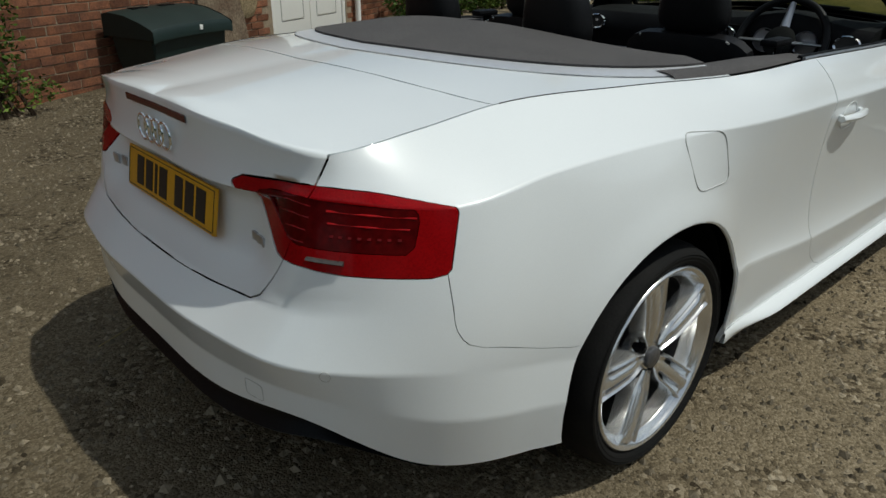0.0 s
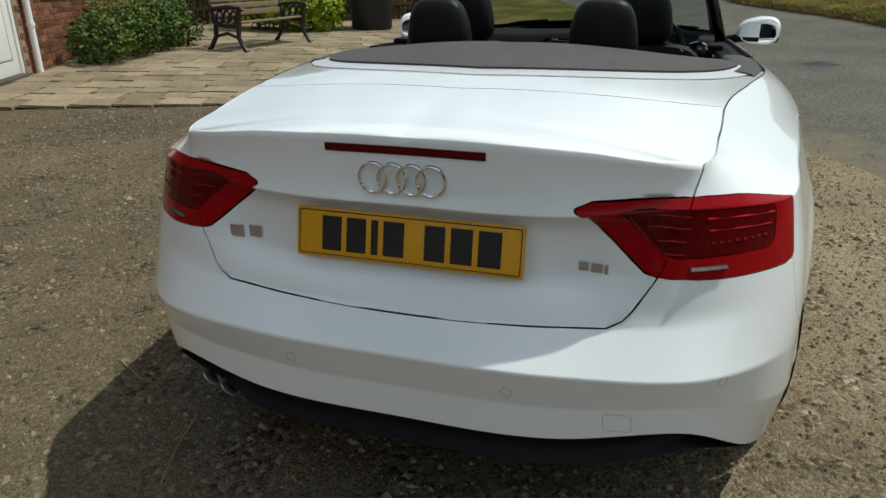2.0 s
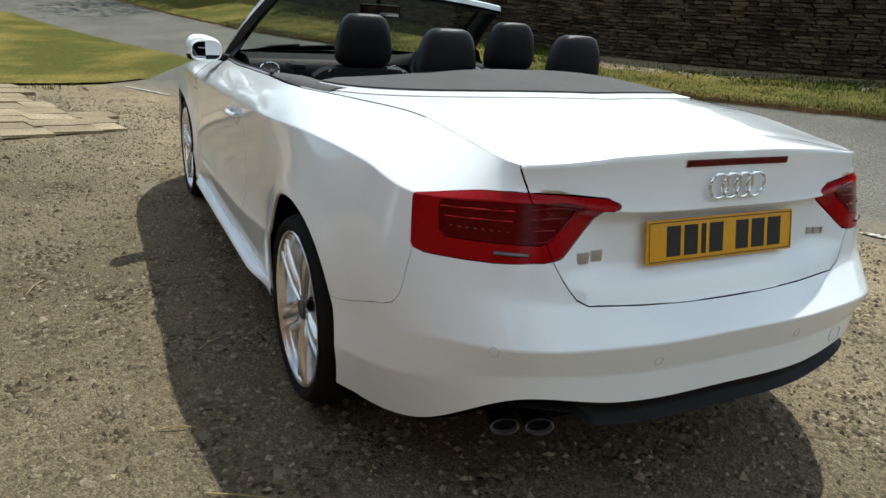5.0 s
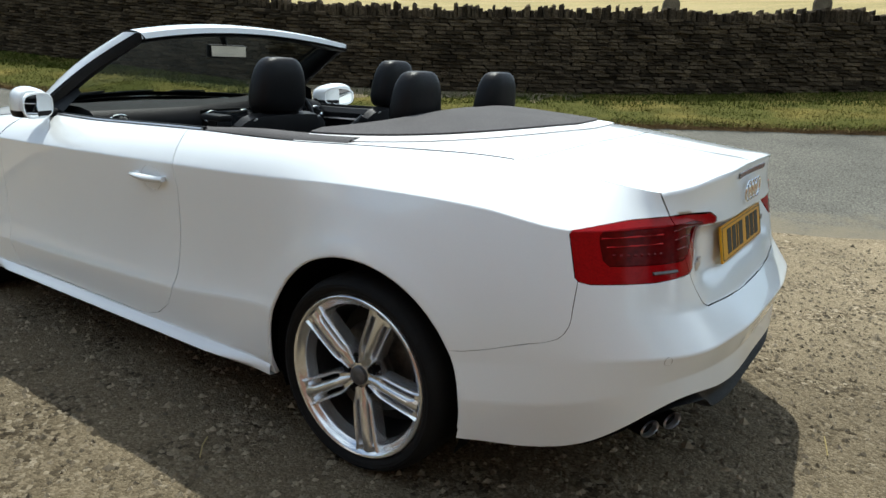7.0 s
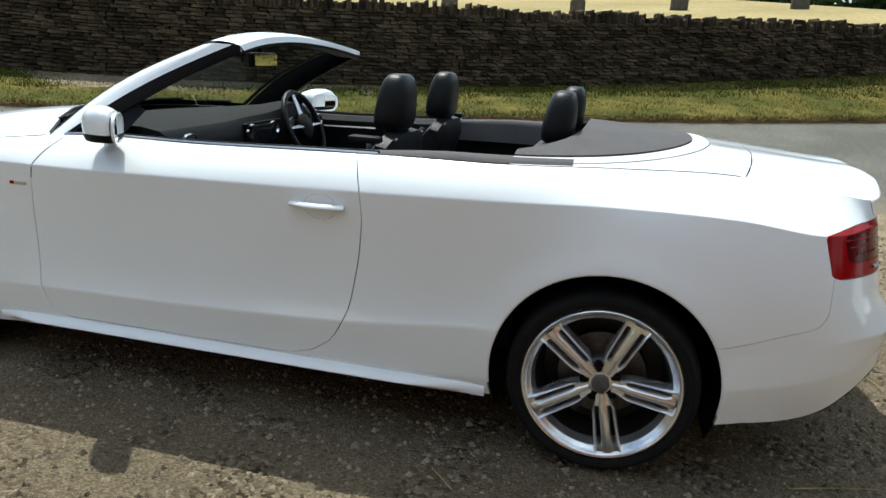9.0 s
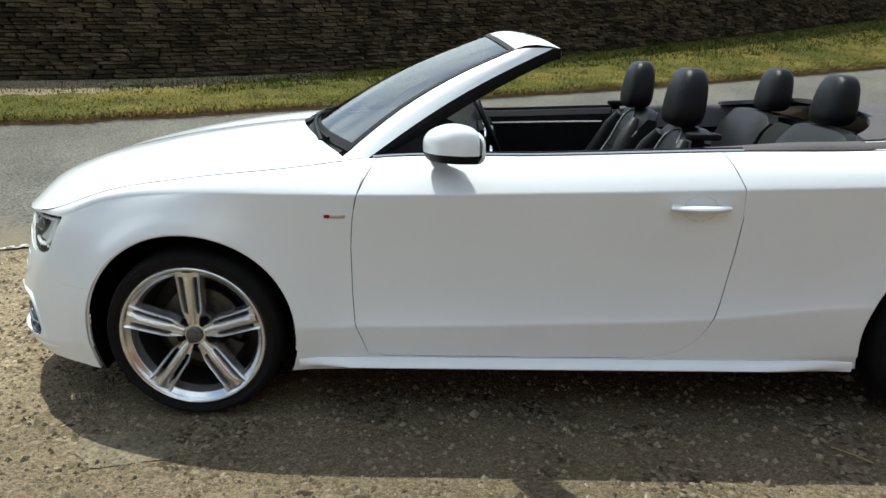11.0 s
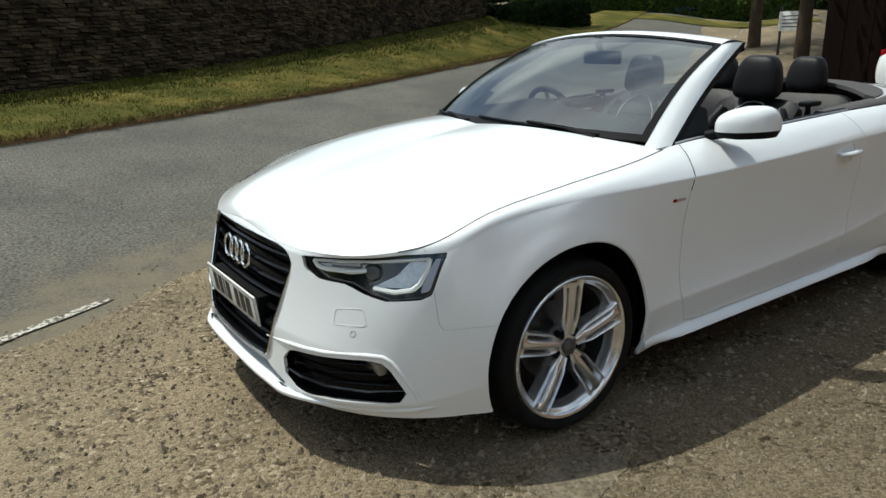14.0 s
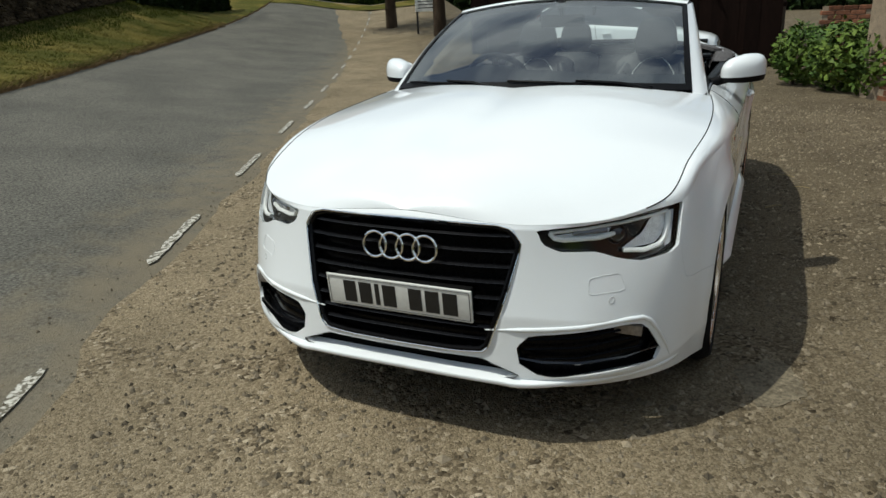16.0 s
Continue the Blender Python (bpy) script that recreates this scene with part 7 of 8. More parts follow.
def build_paving():
    root = thing("terrace", "buff stone slab terrace with open mossy joints", "paving", kind="structure")
    rows = []
    for i in range(30):
        row = []
        for j in range(16):
            n = .0 + PAVE_N * j / 15
            w = (-.30 + .10 * n) + (PAVE_W - (-.30 + .10 * n)) * i / 29
            x, y = house_xy(w, n)
            row.append((x, y, ground_z(x, y) + .019))
        rows.append(row)
    part("joint_bed", grid_mesh(rows), JOINT, root)
    rnd = random.Random(14)
    specs = []
    w = -.30
    while w < PAVE_W - .2:
        d = rnd.choice((.34, .40, .46, .46, .52))
        n = .03 + rnd.uniform(0, .12)
        while n < PAVE_N - .1:
            L = rnd.choice((.26, .32, .38, .44, .44, .56))
            skew = .10 * (n + L / 2)
            x, y = house_xy(w + d / 2 + skew, n + L / 2)
            if not lawn_side(w + d / 2 + skew, n + L / 2):
                gx, gy = (ground_z(x + .2, y) - ground_z(x - .2, y)) / .4, (ground_z(x, y + .2) - ground_z(x, y - .2)) / .4
                tilt = Vector((0, 0, 1)).rotation_difference(Vector((-gx + rnd.gauss(0, .006), -gy + rnd.gauss(0, .006), 1)).normalized()).to_matrix().to_4x4()
                specs.append(Matrix.Translation((x, y, ground_z(x, y) + .006 + rnd.uniform(-.004, .004))) @ tilt @ Matrix.Rotation(radians(HOUSE_TURN - 5.7 + rnd.uniform(-1.2, 1.2)), 4, "Z") @ Matrix.Diagonal((d - rnd.uniform(.006, .016), L - rnd.uniform(.006, .016), .05, 1)))
            n += L
        w += d
    near = lambda m: (m.translation - Vector((4.2, 4.4, m.translation.z))).length < 3.1
    one = [m for m in specs if near(m)][:290]
    meshes = [block_mesh("slab", SLAB, .02, s, .008) for s in range(4)]
    for k, m in enumerate(one):
        ob = new("slab", meshes[k % 4])
        ob.parent = root
        ob.matrix_basis = m
    verts, faces = [], []
    for k, m in enumerate(m for m in specs if not any(m is q for q in one)):
        me = meshes[k % 4]
        i = len(verts)
        verts += [tuple(m @ v.co) for v in me.vertices]
        faces += [tuple(i + j for j in p.vertices) for p in me.polygons]
    me = bpy.data.meshes.new("slabs")
    me.from_pydata(verts, [], faces)
    me.materials.append(SLAB)
    ob = new("slabs", me)
    ob.parent = root
    tagged(ob, "worn buff paving slabs", kind="stuff")
    # lawn beside the terrace
    rows = []
    for i in range(25):
        row = []
        for j in range(13):
            w = 3.7 + 12.0 * i / 24
            a = max(0.0, 5.0 - .30 * max(0, 5.3 - w)) + .09 * (w - 5.2) * (w > 5.2) + .03 * noise.noise((w * 2, 1, 1))
            n = a + (4.6 - .9 * max(0, 5.3 - w)) * j / 12
            x, y = house_xy(w, n)
            row.append((x, y, ground_z(x, y) + (.035 if 0 < j < 12 else -.01) + .01 * noise.noise((x * 2, y * 2, 0))))
        rows.append(row)
    ob = part("lawn", grid_mesh(rows), TURF, None, "", True, 180)
    tagged(ob, "worn green lawn beside the stone terrace", "lawn", kind="structure")


def build_bench():
    b = thing("garden_bench", "slatted wooden garden bench with black cast iron ends", "bench")
    x0, y0 = 7.43, 5.77
    x1, y1 = 9.33, 5.63
    turn = math.degrees(math.atan2(y1 - y0, x1 - x0))
    L = 1.85
    m = Matrix.Translation((x0, y0, ground_z(8.4, 5.7) + .030)) @ Matrix.Rotation(radians(turn), 4, "Z")

    def add(name, bm, mat, label=""):
        bmesh.ops.transform(bm, matrix=m, verts=bm.verts)
        return part(name, bm, mat, b, label)
    for k in range(4):
        add("seat_slat", boxed((0.02, .03 + .105 * k, .41 - .012 * k), (L - .02, .12 + .105 * k, .44 - .012 * k), .008), BENCHWOOD)
    for k in range(4):
        y, z = .47 + .035 * k, .50 + .105 * k
        add("back_slat", boxed((0.02, y, z), (L - .02, y + .028, z + .082), .008), BENCHWOOD)
    for x in (.0, L - .05):
        e = bmesh.new()
        tube([(x + .025, -.08, 0), (x + .025, -.03, .06), (x + .025, .05, .20), (x + .025, .03, .40), (x + .025, .0, .62)], [.040, .034, .036, .040, .034], e, sides=8)
        tube([(x + .025, .64, 0), (x + .025, .58, .06), (x + .025, .47, .22), (x + .025, .45, .42), (x + .025, .52, .66), (x + .025, .62, .92)], [.040, .034, .036, .036, .030, .024], e, sides=8)
        tube([(x + .025, -.07, .60), (x + .025, -.02, .635), (x + .025, .20, .65), (x + .025, .50, .62)], [.022, .032, .034, .030], e, sides=8)
        tube([(x + .025, .02, .38), (x + .025, .25, .37), (x + .025, .46, .40)], .032, e, sides=8)
        tube([(x + .025, .05, .20), (x + .025, .25, .27), (x + .025, .47, .22)], .024, e, sides=8)
        for c in (.10, .23, .36):
            tube([(x + .025, c + .055 * math.cos(a * .524), .51 + .085 * math.sin(a * .524)) for a in range(12)], .018, e, sides=6, closed=True)
        add("bench_end", e, IRON, "scrolled black cast iron bench end")


def build_planter():
    x, y = 12.15, 5.62
    z = ground_z(x, y)
    p = thing("planter", "tall black tub planted with pink and white flowers", "planter")
    prof = [(.001, .02), (.40, .02), (.42, .05), (.46, .80), (.49, .82), (.49, .88), (.45, .88), (.44, .80), (.001, .80)]
    part("tub", revolve(prof, Matrix.Translation((x, y, z)), 36), POT, p)
    for nm, mat, n, sd, r in (("foliage", LEAF, 900, 41, (.50, .50, .16)), ("flowers", FLOWER, 420, 42, (.55, .55, .20))):
        vs, fs = leaves((x, y, z + .95), r, n, .035, sd, shell=.5)
        me = bpy.data.meshes.new(nm)
        me.from_pydata([tuple(v) for v in vs], [], fs)
        me.materials.append(mat)
        ob = new(nm, me)
        ob.parent = p
        tagged(ob, kind="stuff")
    # trailing silvery leaves over the rim
    rnd = random.Random(9)
    vs, fs = [], []
    for _ in range(260):
        a, h = rnd.uniform(0, 6.28), rnd.uniform(-.18, .05)
        c = Vector((x + .50 * math.cos(a), y + .50 * math.sin(a), z + .90 + h))
        s = .022
        i = len(vs)
        vs += [tuple(c + Vector((rnd.uniform(-s, s), rnd.uniform(-s, s), rnd.uniform(-s, s)))) for _ in range(3)]
        fs.append((i, i + 1, i + 2))
    me = bpy.data.meshes.new("trailing_leaves")
    me.from_pydata(vs, [], fs)
    me.materials.append(PLASTER)
    ob = new("trailing_leaves", me)
    ob.parent = p


def build_picket_fence():
    f = thing("picket_fence", "grey-brown weathered picket fence behind the terrace", "fence")
    pts = [(9.9, 9.9), (13.2, 7.6), (15.2, 5.7)]
    me = block_mesh("picket", PICKETWOOD, .03, 2, .01)
    specs = []
    for (ax, ay), (bx, by) in zip(pts, pts[1:]):
        L = math.hypot(bx - ax, by - ay)
        n = int(L / .12)
        t = math.degrees(math.atan2(by - ay, bx - ax))
        for k in range(n):
            x, y = ax + (bx - ax) * k / n, ay + (by - ay) * k / n
            specs.append(((x, y, ground_z(x, y) + .52), (.085, .022, 1.05), t))
        for z in (.30, .82):
            bm = boxed((0, -.05, z), (L, -.015, z + .08), .006)
            bmesh.ops.transform(bm, matrix=Matrix.Translation((ax, ay, ground_z((ax + bx) / 2, (ay + by) / 2))) @ Matrix.Rotation(radians(t), 4, "Z"), verts=bm.verts)
            part("rail", bm, PICKETWOOD, f)
    place_pieces("picket", [me], f, specs)


def build_house_planting():
    def at(w, n, h):
        x, y = house_xy(w, n)
        return (x, y, ground_z(x, y) + h)
    bush("shrub", "loose green shrub against the brick wall", "shrub", [(at(2.75, .55, .32), (.42, .40, .32), 1500), (at(3.5, .65, .38), (.55, .5, .38), 2400), (at(4.3, .8, .38), (.5, .5, .38), 2000), (at(3.9, .4, .5), (.5, .35, .45), 900)], LEAF, 51, .034)
    bush("shrub", "spreading green shrub beside the bench", "shrub", [(at(4.9, .8, .42), (.45, .45, .42), 1600), (at(5.6, .7, .5), (.5, .5, .5), 1600), (at(5.0, 1.1, .3), (.4, .35, .3), 900)], LEAF, 61, .034)
    bush("climbing_plant", "straggly climbing plant on the brick wall", "climber", [(at(-3.55, .12, .75), (.22, .12, .75), 900), (at(-3.45, .10, 1.6), (.30, .12, .6), 800), (at(-3.5, .2, .18), (.3, .2, .15), 260)], LEAF, 71, .024)
    bush("lime_shrub", "rounded lime green shrub behind the bench", "shrub", [((11.05, 6.85, .86), (.75, .65, .68), 3600), ((11.35, 6.35, .65), (.50, .45, .48), 1800), ((10.9, 7.5, .96), (.7, .6, .7), 2200)], LEAFLIME, 81, .055)
    bush("hedge", "tall dark green hedge behind the fence", "hedge", [((13.0, 9.6, 1.4), (2.2, 1.6, 1.5), 3600), ((15.5, 7.4, 1.3), (1.6, 1.4, 1.4), 2800), ((17.2, 5.6, 1.1), (1.1, 1.1, 1.2), 2200), ((9.5, 11.5, 1.6), (2.5, 1.5, 1.7), 2600)], LEAFDARK, 91, .085)
    bush("shrub", "brown-tinged overgrown shrub past the fence", "shrub", [((16.2, 5.6, 1.25), (.9, .9, 1.1), 2600), ((17.2, 5.0, 1.05), (.8, .8, .9), 1800), ((14.6, 6.9, 1.65), (.9, .8, 1.2), 1800)], LEAFBROWN, 111, .06)
    bush("shrub", "green wayside shrub at the corner of the lane", "shrub", [((20.5, 6.3, 2.0), (1.3, 1.2, 1.3), 2200), ((23.0, 7.6, 2.3), (1.6, 1.4, 1.6), 2200)], LEAF, 121, .08)
    # tall dry grass at the terrace corner
    rnd = random.Random(31)
    vs, fs = [], []
    for _ in range(9000):
        x, y = rnd.uniform(8.2, 18.5), rnd.uniform(1.0, 5.6)
        if in_paving(x, y) or road_uv(x, y)[0] > -.6:
            continue
        h = rnd.uniform(.02, .06) if x < 14.5 else rnd.uniform(.08, .4)
        a = rnd.uniform(0, 6.28)
        w = rnd.uniform(.006, .014)
        z = ground_z(x, y)
        c, s = math.cos(a), math.sin(a)
        i = len(vs)
        vs += [(x - c * w, y - s * w, z), (x + c * w, y + s * w, z), (x - s * h * .4, y + c * h * .4, z + h)]
        fs.append((i, i + 1, i + 2))
    me = bpy.data.meshes.new("rough_grass")
    me.from_pydata(vs, [], fs)
    me.materials.append(GRASS)
    tagged(new("rough_grass", me), "rough dry grass by the terrace corner", "grass", kind="stuff")


def hedge_run(name, label, a, b, height, depth, n, mat, seed, size):
    """A clipped hedge between two places: leaves over a long box."""
    rnd = random.Random(seed)
    (ax, ay), (bx, by) = a, b
    L = math.hypot(bx - ax, by - ay)
    d, q = Vector((bx - ax, by - ay)) / L, Vector((-(by - ay), bx - ax)) / L
    root = thing(name, label, "hedge")
    vs, fs = [], []
    for _ in range(n):
        t, side = rnd.random(), rnd.random()
        h = height * (1 + .05 * noise.noise((t * L * .7, 3, seed)))
        if side < .45:
            o, z = -depth / 2 * (1 + .2 * noise.noise((t * L, 0, 1))), h * rnd.random()
        elif side < .6:
            o, z = depth / 2, h * rnd.random()
        else:
            o, z = depth * (rnd.random() - .5), h * (1 + .03 * rnd.gauss(0, 1))
        x, y = ax + (bx - ax) * t + q.x * o, ay + (by - ay) * t + q.y * o
        p = Vector((x, y, ground_z(x, y) + z))
        u = Vector((rnd.uniform(-1, 1), rnd.uniform(-1, 1), rnd.uniform(-1, 1))).normalized()
        v = u.orthogonal().normalized()
        s = size * rnd.uniform(.6, 1.4)
        i = len(vs)
        vs += [tuple(p - u * s), tuple(p + v * s * .5), tuple(p + u * s), tuple(p - v * s * .5)]
        fs.append((i, i + 1, i + 2, i + 3))
    me = bpy.data.meshes.new("foliage")
    me.from_pydata(vs, [], fs)
    me.materials.append(mat)
    ob = new("foliage", me)
    ob.parent = root
    rows = []
    for k in range(13):
        t = k / 12
        x, y = ax + (bx - ax) * t, ay + (by - ay) * t
        z = ground_z(x, y)
        w = depth / 2 - .08
        rows.append([(x - q.x * w, y - q.y * w, z - .1), (x - q.x * w, y - q.y * w, z + height - .08), (x + q.x * w, y + q.y * w, z + height - .08), (x + q.x * w, y + q.y * w, z - .1)])
    part("hedge_core", grid_mesh(rows, close=True), LEAFDARK, root)


def tree(name, label, x, y, height, crown, n, seed, mat=LEAFDARK):
    """A tapered trunk with limbs and an uneven crown."""
    rnd = random.Random(seed)
    root = thing(name, label, "tree")
    z = ground_z(x, y)
    bm = bmesh.new()
    top = height * .55
    tube([(x, y, z - .1), (x + .05, y, z + top * .5), (x + .1, y - .05, z + top), (x + .05, y, z + height * .8)], [.24, .19, .14, .04], bm, sides=9)
    lumps = []
    for k in range(7):
        a = 2 * math.pi * k / 7 + rnd.uniform(-.3, .3)
        r = crown * rnd.uniform(.45, .75)
        e = (x + r * math.cos(a), y + r * math.sin(a), z + height * rnd.uniform(.50, .85))
        tube([(x, y, z + top * rnd.uniform(.7, 1)), (x + (e[0] - x) * .5, y + (e[1] - y) * .5, z + top + (e[2] - z - top) * .4), e], [.09, .06, .02], bm, sides=6)
        lumps.append((e, crown * rnd.uniform(.45, .6)))
    lumps.append(((x, y, z + height * .88), crown * .6))
    part("trunk", bm, BARK, root)
    vs, fs = [], []
    for k, (c, r) in enumerate(lumps):
        a, b = leaves(c, (r, r, r * .8), n // len(lumps), .13, seed + k, shell=.4, bumps=.4)
        i = len(vs)
        vs += [tuple(p) for p in a]
        fs += [tuple(i + q for q in f) for f in b]
    me = bpy.data.meshes.new("crown")
    me.from_pydata(vs, [], fs)
    me.materials.append(mat)
    ob = new("crown", me)
    ob.parent = root


def far_woods():
    """Woods that close the distance all round, one mesh of leaf clumps over a dark uneven core."""
    rnd = random.Random(77)
    vs, fs = [], []
    outline = lambda a: 7.5 + 2.2 * noise.noise((math.cos(a) * 9, math.sin(a) * 9, 1)) + 1.2 * noise.noise((math.cos(a) * 40, math.sin(a) * 40, 5))
    reach = lambda a: 82 + 10 * noise.noise((math.cos(a) * 4, math.sin(a) * 4, 9))
    n = 360
    for k in range(n):
        a = 2 * math.pi * k / n
        r = reach(a) + 2.5
        x, y = r * math.cos(a), r * math.sin(a)
        z = ground_z(x, y)
        vs += [(x, y, z - 1), (x, y, z + outline(a) - .9)]
        q = 2 * ((k + 1) % n)
        fs.append((2 * k, q, q + 1, 2 * k + 1))
    for _ in range(30000):
        a = rnd.uniform(0, 2 * math.pi)
        r = reach(a) + rnd.uniform(-1.5, 2)
        x, y = r * math.cos(a), r * math.sin(a)
        p = Vector((x, y, ground_z(x, y) + outline(a) * rnd.random() ** .8))
        u = Vector((rnd.uniform(-1, 1), rnd.uniform(-1, 1), rnd.uniform(-1, 1))).normalized()
        w = u.orthogonal().normalized()
        s = rnd.uniform(.35, .9)
        i = len(vs)
        vs += [tuple(p - u * s), tuple(p + w * s * .55), tuple(p + u * s), tuple(p - w * s * .55)]
        fs.append((i, i + 1, i + 2, i + 3))
    me = bpy.data.meshes.new("far_woods")
    me.from_pydata(vs, [], fs)
    me.materials.append(LEAFDARK)
    tagged(new("far_woods", me), "dark summer woods along the skyline", "woods", kind="stuff")


def build_far_side():
    # brown close-boarded fence behind the second car
    f = thing("board_fence", "tall dark brown close-boarded timber fence", "fence")
    me = block_mesh("board", FENCEWOOD, .04, 3, .012)
    specs = []
    y = -6.3
    rnd = random.Random(17)
    while y < 1.2:
        x = -12.7 + rnd.uniform(-.008, .008)
        specs.append(((x, y, ground_z(x, y) + 1.25), (.022, .153, 2.5), 0))
        y += .15
    place_pieces("board", [me], f, specs)
    for z in (.4, 1.3, 2.2):
        part("fence_rail", boxed((-12.80, -6.3, ground_z(-12.7, -2) + z), (-12.715, 1.2, ground_z(-12.7, -2) + z + .09), .006), FENCEWOOD, f)
    # brick pier and shrub
    pier = thing("brick_pier", "low red brick pier half hidden by shrubs", "brick pier")
    specs = []
    for c in range(16):
        for k in range(3):
            specs.append(((-8.7, 1.80 + .225 * k + (.1125 if c % 2 else 0), ground_z(-8.7, 2) + .035 + .075 * c), (.21, .215, .065), 0))
    meshes = [block_mesh("brick", BRICK, .06, 9, .02)]
    part("pier_core", boxed((-8.79, 1.72, 0), (-8.61, 2.46, ground_z(-8.7, 2) + 1.19), .0), BRICKMORTAR, pier)
    place_pieces("brick", meshes, pier, specs)
    z = ground_z(-6.5, 1.8)
    bush("shrub", "dense glossy green shrub at the edge of the gravel", "shrub",
         [((-7.4, 1.45, z + .45), (.75, .45, .48), 1900), ((-6.4, 1.95, z + .48), (.8, .5, .50), 2200), ((-5.5, 2.45, z + .45), (.75, .5, .47), 2000), ((-4.9, 3.2, z + .45), (.8, .6, .5), 1800), ((-6.6, 2.6, z + .6), (1.0, .5, .55), 1500)], LEAF, 101, .055)
    # hedges and trees up the lane
    hedge_run("hedge", "dark clipped hedge beyond the stone wall", (-11.2, -17.4), (-18.6, -20.2), 1.12, 1.2, 4200, LEAFDARK, 5, .10)
    hedge_run("hedge", "long clipped green hedge in front of a cottage", (-21.5, -28.0), (-31.5, -17.2), 1.0, 1.1, 6000, LEAF, 6, .11)
    tree("tree", "dark leafy roadside tree", -20.5, -13.0, 6.5, 3.0, 4200, 201)
    tree("tree", "dark leafy tree behind the fence", -15.5, -5.0, 7.0, 3.6, 4800, 211)
    tree("tree", "dark leafy tree behind the fence", -15.8, 1.0, 7.5, 3.8, 4800, 221)
    tree("tree", "dark leafy tree beside the lane", -17.5, -9.5, 6.0, 2.8, 3600, 231)
    tree("tree", "shady tree by the field wall", -14.5, -22.0, 7.0, 3.5, 3600, 241)
    # dark planting past the end of the wall, ahead of the car
    hedge_run("hedge", "tall dark overgrown hedge past the wall's end", road_xy(10.2, 18.0), road_xy(13.5, 38.0), 3.6, 2.2, 9000, LEAFDARK, 7, .14)
    for k, (u, v, h) in enumerate(((12.5, 20.5, 8.0), (12.0, 27.0, 9.0), (13.5, 34.0, 8.5), (8.5, 42.0, 9.0))):
        x, y = road_xy(u, v)
        tree("tree", "dark leafy tree past the wall's end", x, y, h, 3.8, 5200, 251 + 10 * k)
    far_woods()
    # notice board on a post
    s = thing("notice_board", "white notice board on two dark posts", "sign")
    x, y = -18.3, -10.3
    z = ground_z(x, y)
    for d in (-.45, .45):
        part("post", boxed((x - .03, y + d - .03, z - .1), (x + .03, y + d + .03, z + 1.5), .005), IRON, s)
    board = part("board", boxed((x + .03, y - .5, z + .75), (x + .06, y + .5, z + 1.35), .006), PLATEWHITE, s)
    for k in range(4):
        part("text_bar", boxed((x + .0605, y - .38, z + .86 + .11 * k), (x + .063, y + .30 - .1 * (k % 2), z + .89 + .11 * k)), INK, board)


def build_cottage():
    """Half-timbered cottage beyond the hedge."""
    h = thing("cottage", "half-timbered cottage with cream plaster and black beams", "house")
    a, b = Vector((-41.4, -27.0)), Vector((-31.9, -37.5))
    L = (b - a).length
    t = math.degrees(math.atan2(b.y - a.y, b.x - a.x))
    z0 = 2.3
    m = Matrix.Translation((a.x, a.y, z0)) @ Matrix.Rotation(radians(t), 4, "Z")

    def add(name, bm, mat, parent=h, label=""):
        bmesh.ops.transform(bm, matrix=m, verts=bm.verts)
        return part(name, bm, mat, parent, label)
    add("wall", boxed((0, 0, -1), (L, 6, 4.6), 0), PLASTER)
    for k in range(15):
        x = L * k / 14
        add("beam", boxed((x - .09, 6.0, -.5), (x + .09, 6.05, 4.6)), BEAM)
    for z in (.2, 2.2, 4.4):
        add("beam", boxed((0, 6.0, z), (L, 6.06, z + .2)), BEAM)
    for k in (1, 4, 8, 11):
        x = L * k / 14
        bm = boxed((0, 6.0, 0), (.16, 6.045, 2.4))
        bmesh.ops.transform(bm, matrix=Matrix.Translation((x + .2, 0, .3)) @ Matrix.Rotation(radians(28), 4, "Y"), verts=bm.verts)
        add("brace", bm, BEAM)
    for k in (2, 6, 9, 12):
        x = L * (k + .5) / 14
        w = add("window", boxed((x - .45, 6.02, 1.0), (x + .45, 6.09, 2.0), .01), BEAM)
        add("pane", boxed((x - .38, 6.09, 1.06), (x + .38, 6.10, 1.94)), PANE, w)
    bm = bmesh.new()
    pr = [(-.5, 6.6, 4.4), (-.5, 3, 7.4), (-.5, -.6, 4.4)]
    f = [bm.verts.new(p) for p in pr] + [bm.verts.new((L + .5, p[1], p[2])) for p in pr]
    bm.faces.new((f[0], f[1], f[4], f[3])), bm.faces.new((f[1], f[2], f[5], f[4])), bm.faces.new((f[0], f[2], f[1])), bm.faces.new((f[3], f[4], f[5]))
    add("roof", bm, ROOFTILE)
    # the verge of the next lane
    rows = []
    for k in range(12):
        p = Vector((-20.0, -27.5)).lerp(Vector((-30.5, -16.5)), k / 11)
        q = Vector((-18.5, -26.0)).lerp(Vector((-29.0, -15.0)), k / 11)
        rows.append([(p.x, p.y, ground_z(p.x, p.y) + .05), (q.x, q.y, ground_z(q.x, q.y) + .05)])
    ob = part("far_verge", grid_mesh(rows), TURF, None, "", True, 180)
    tagged(ob, "pale dry strip below the far hedge", "verge", kind="structure")


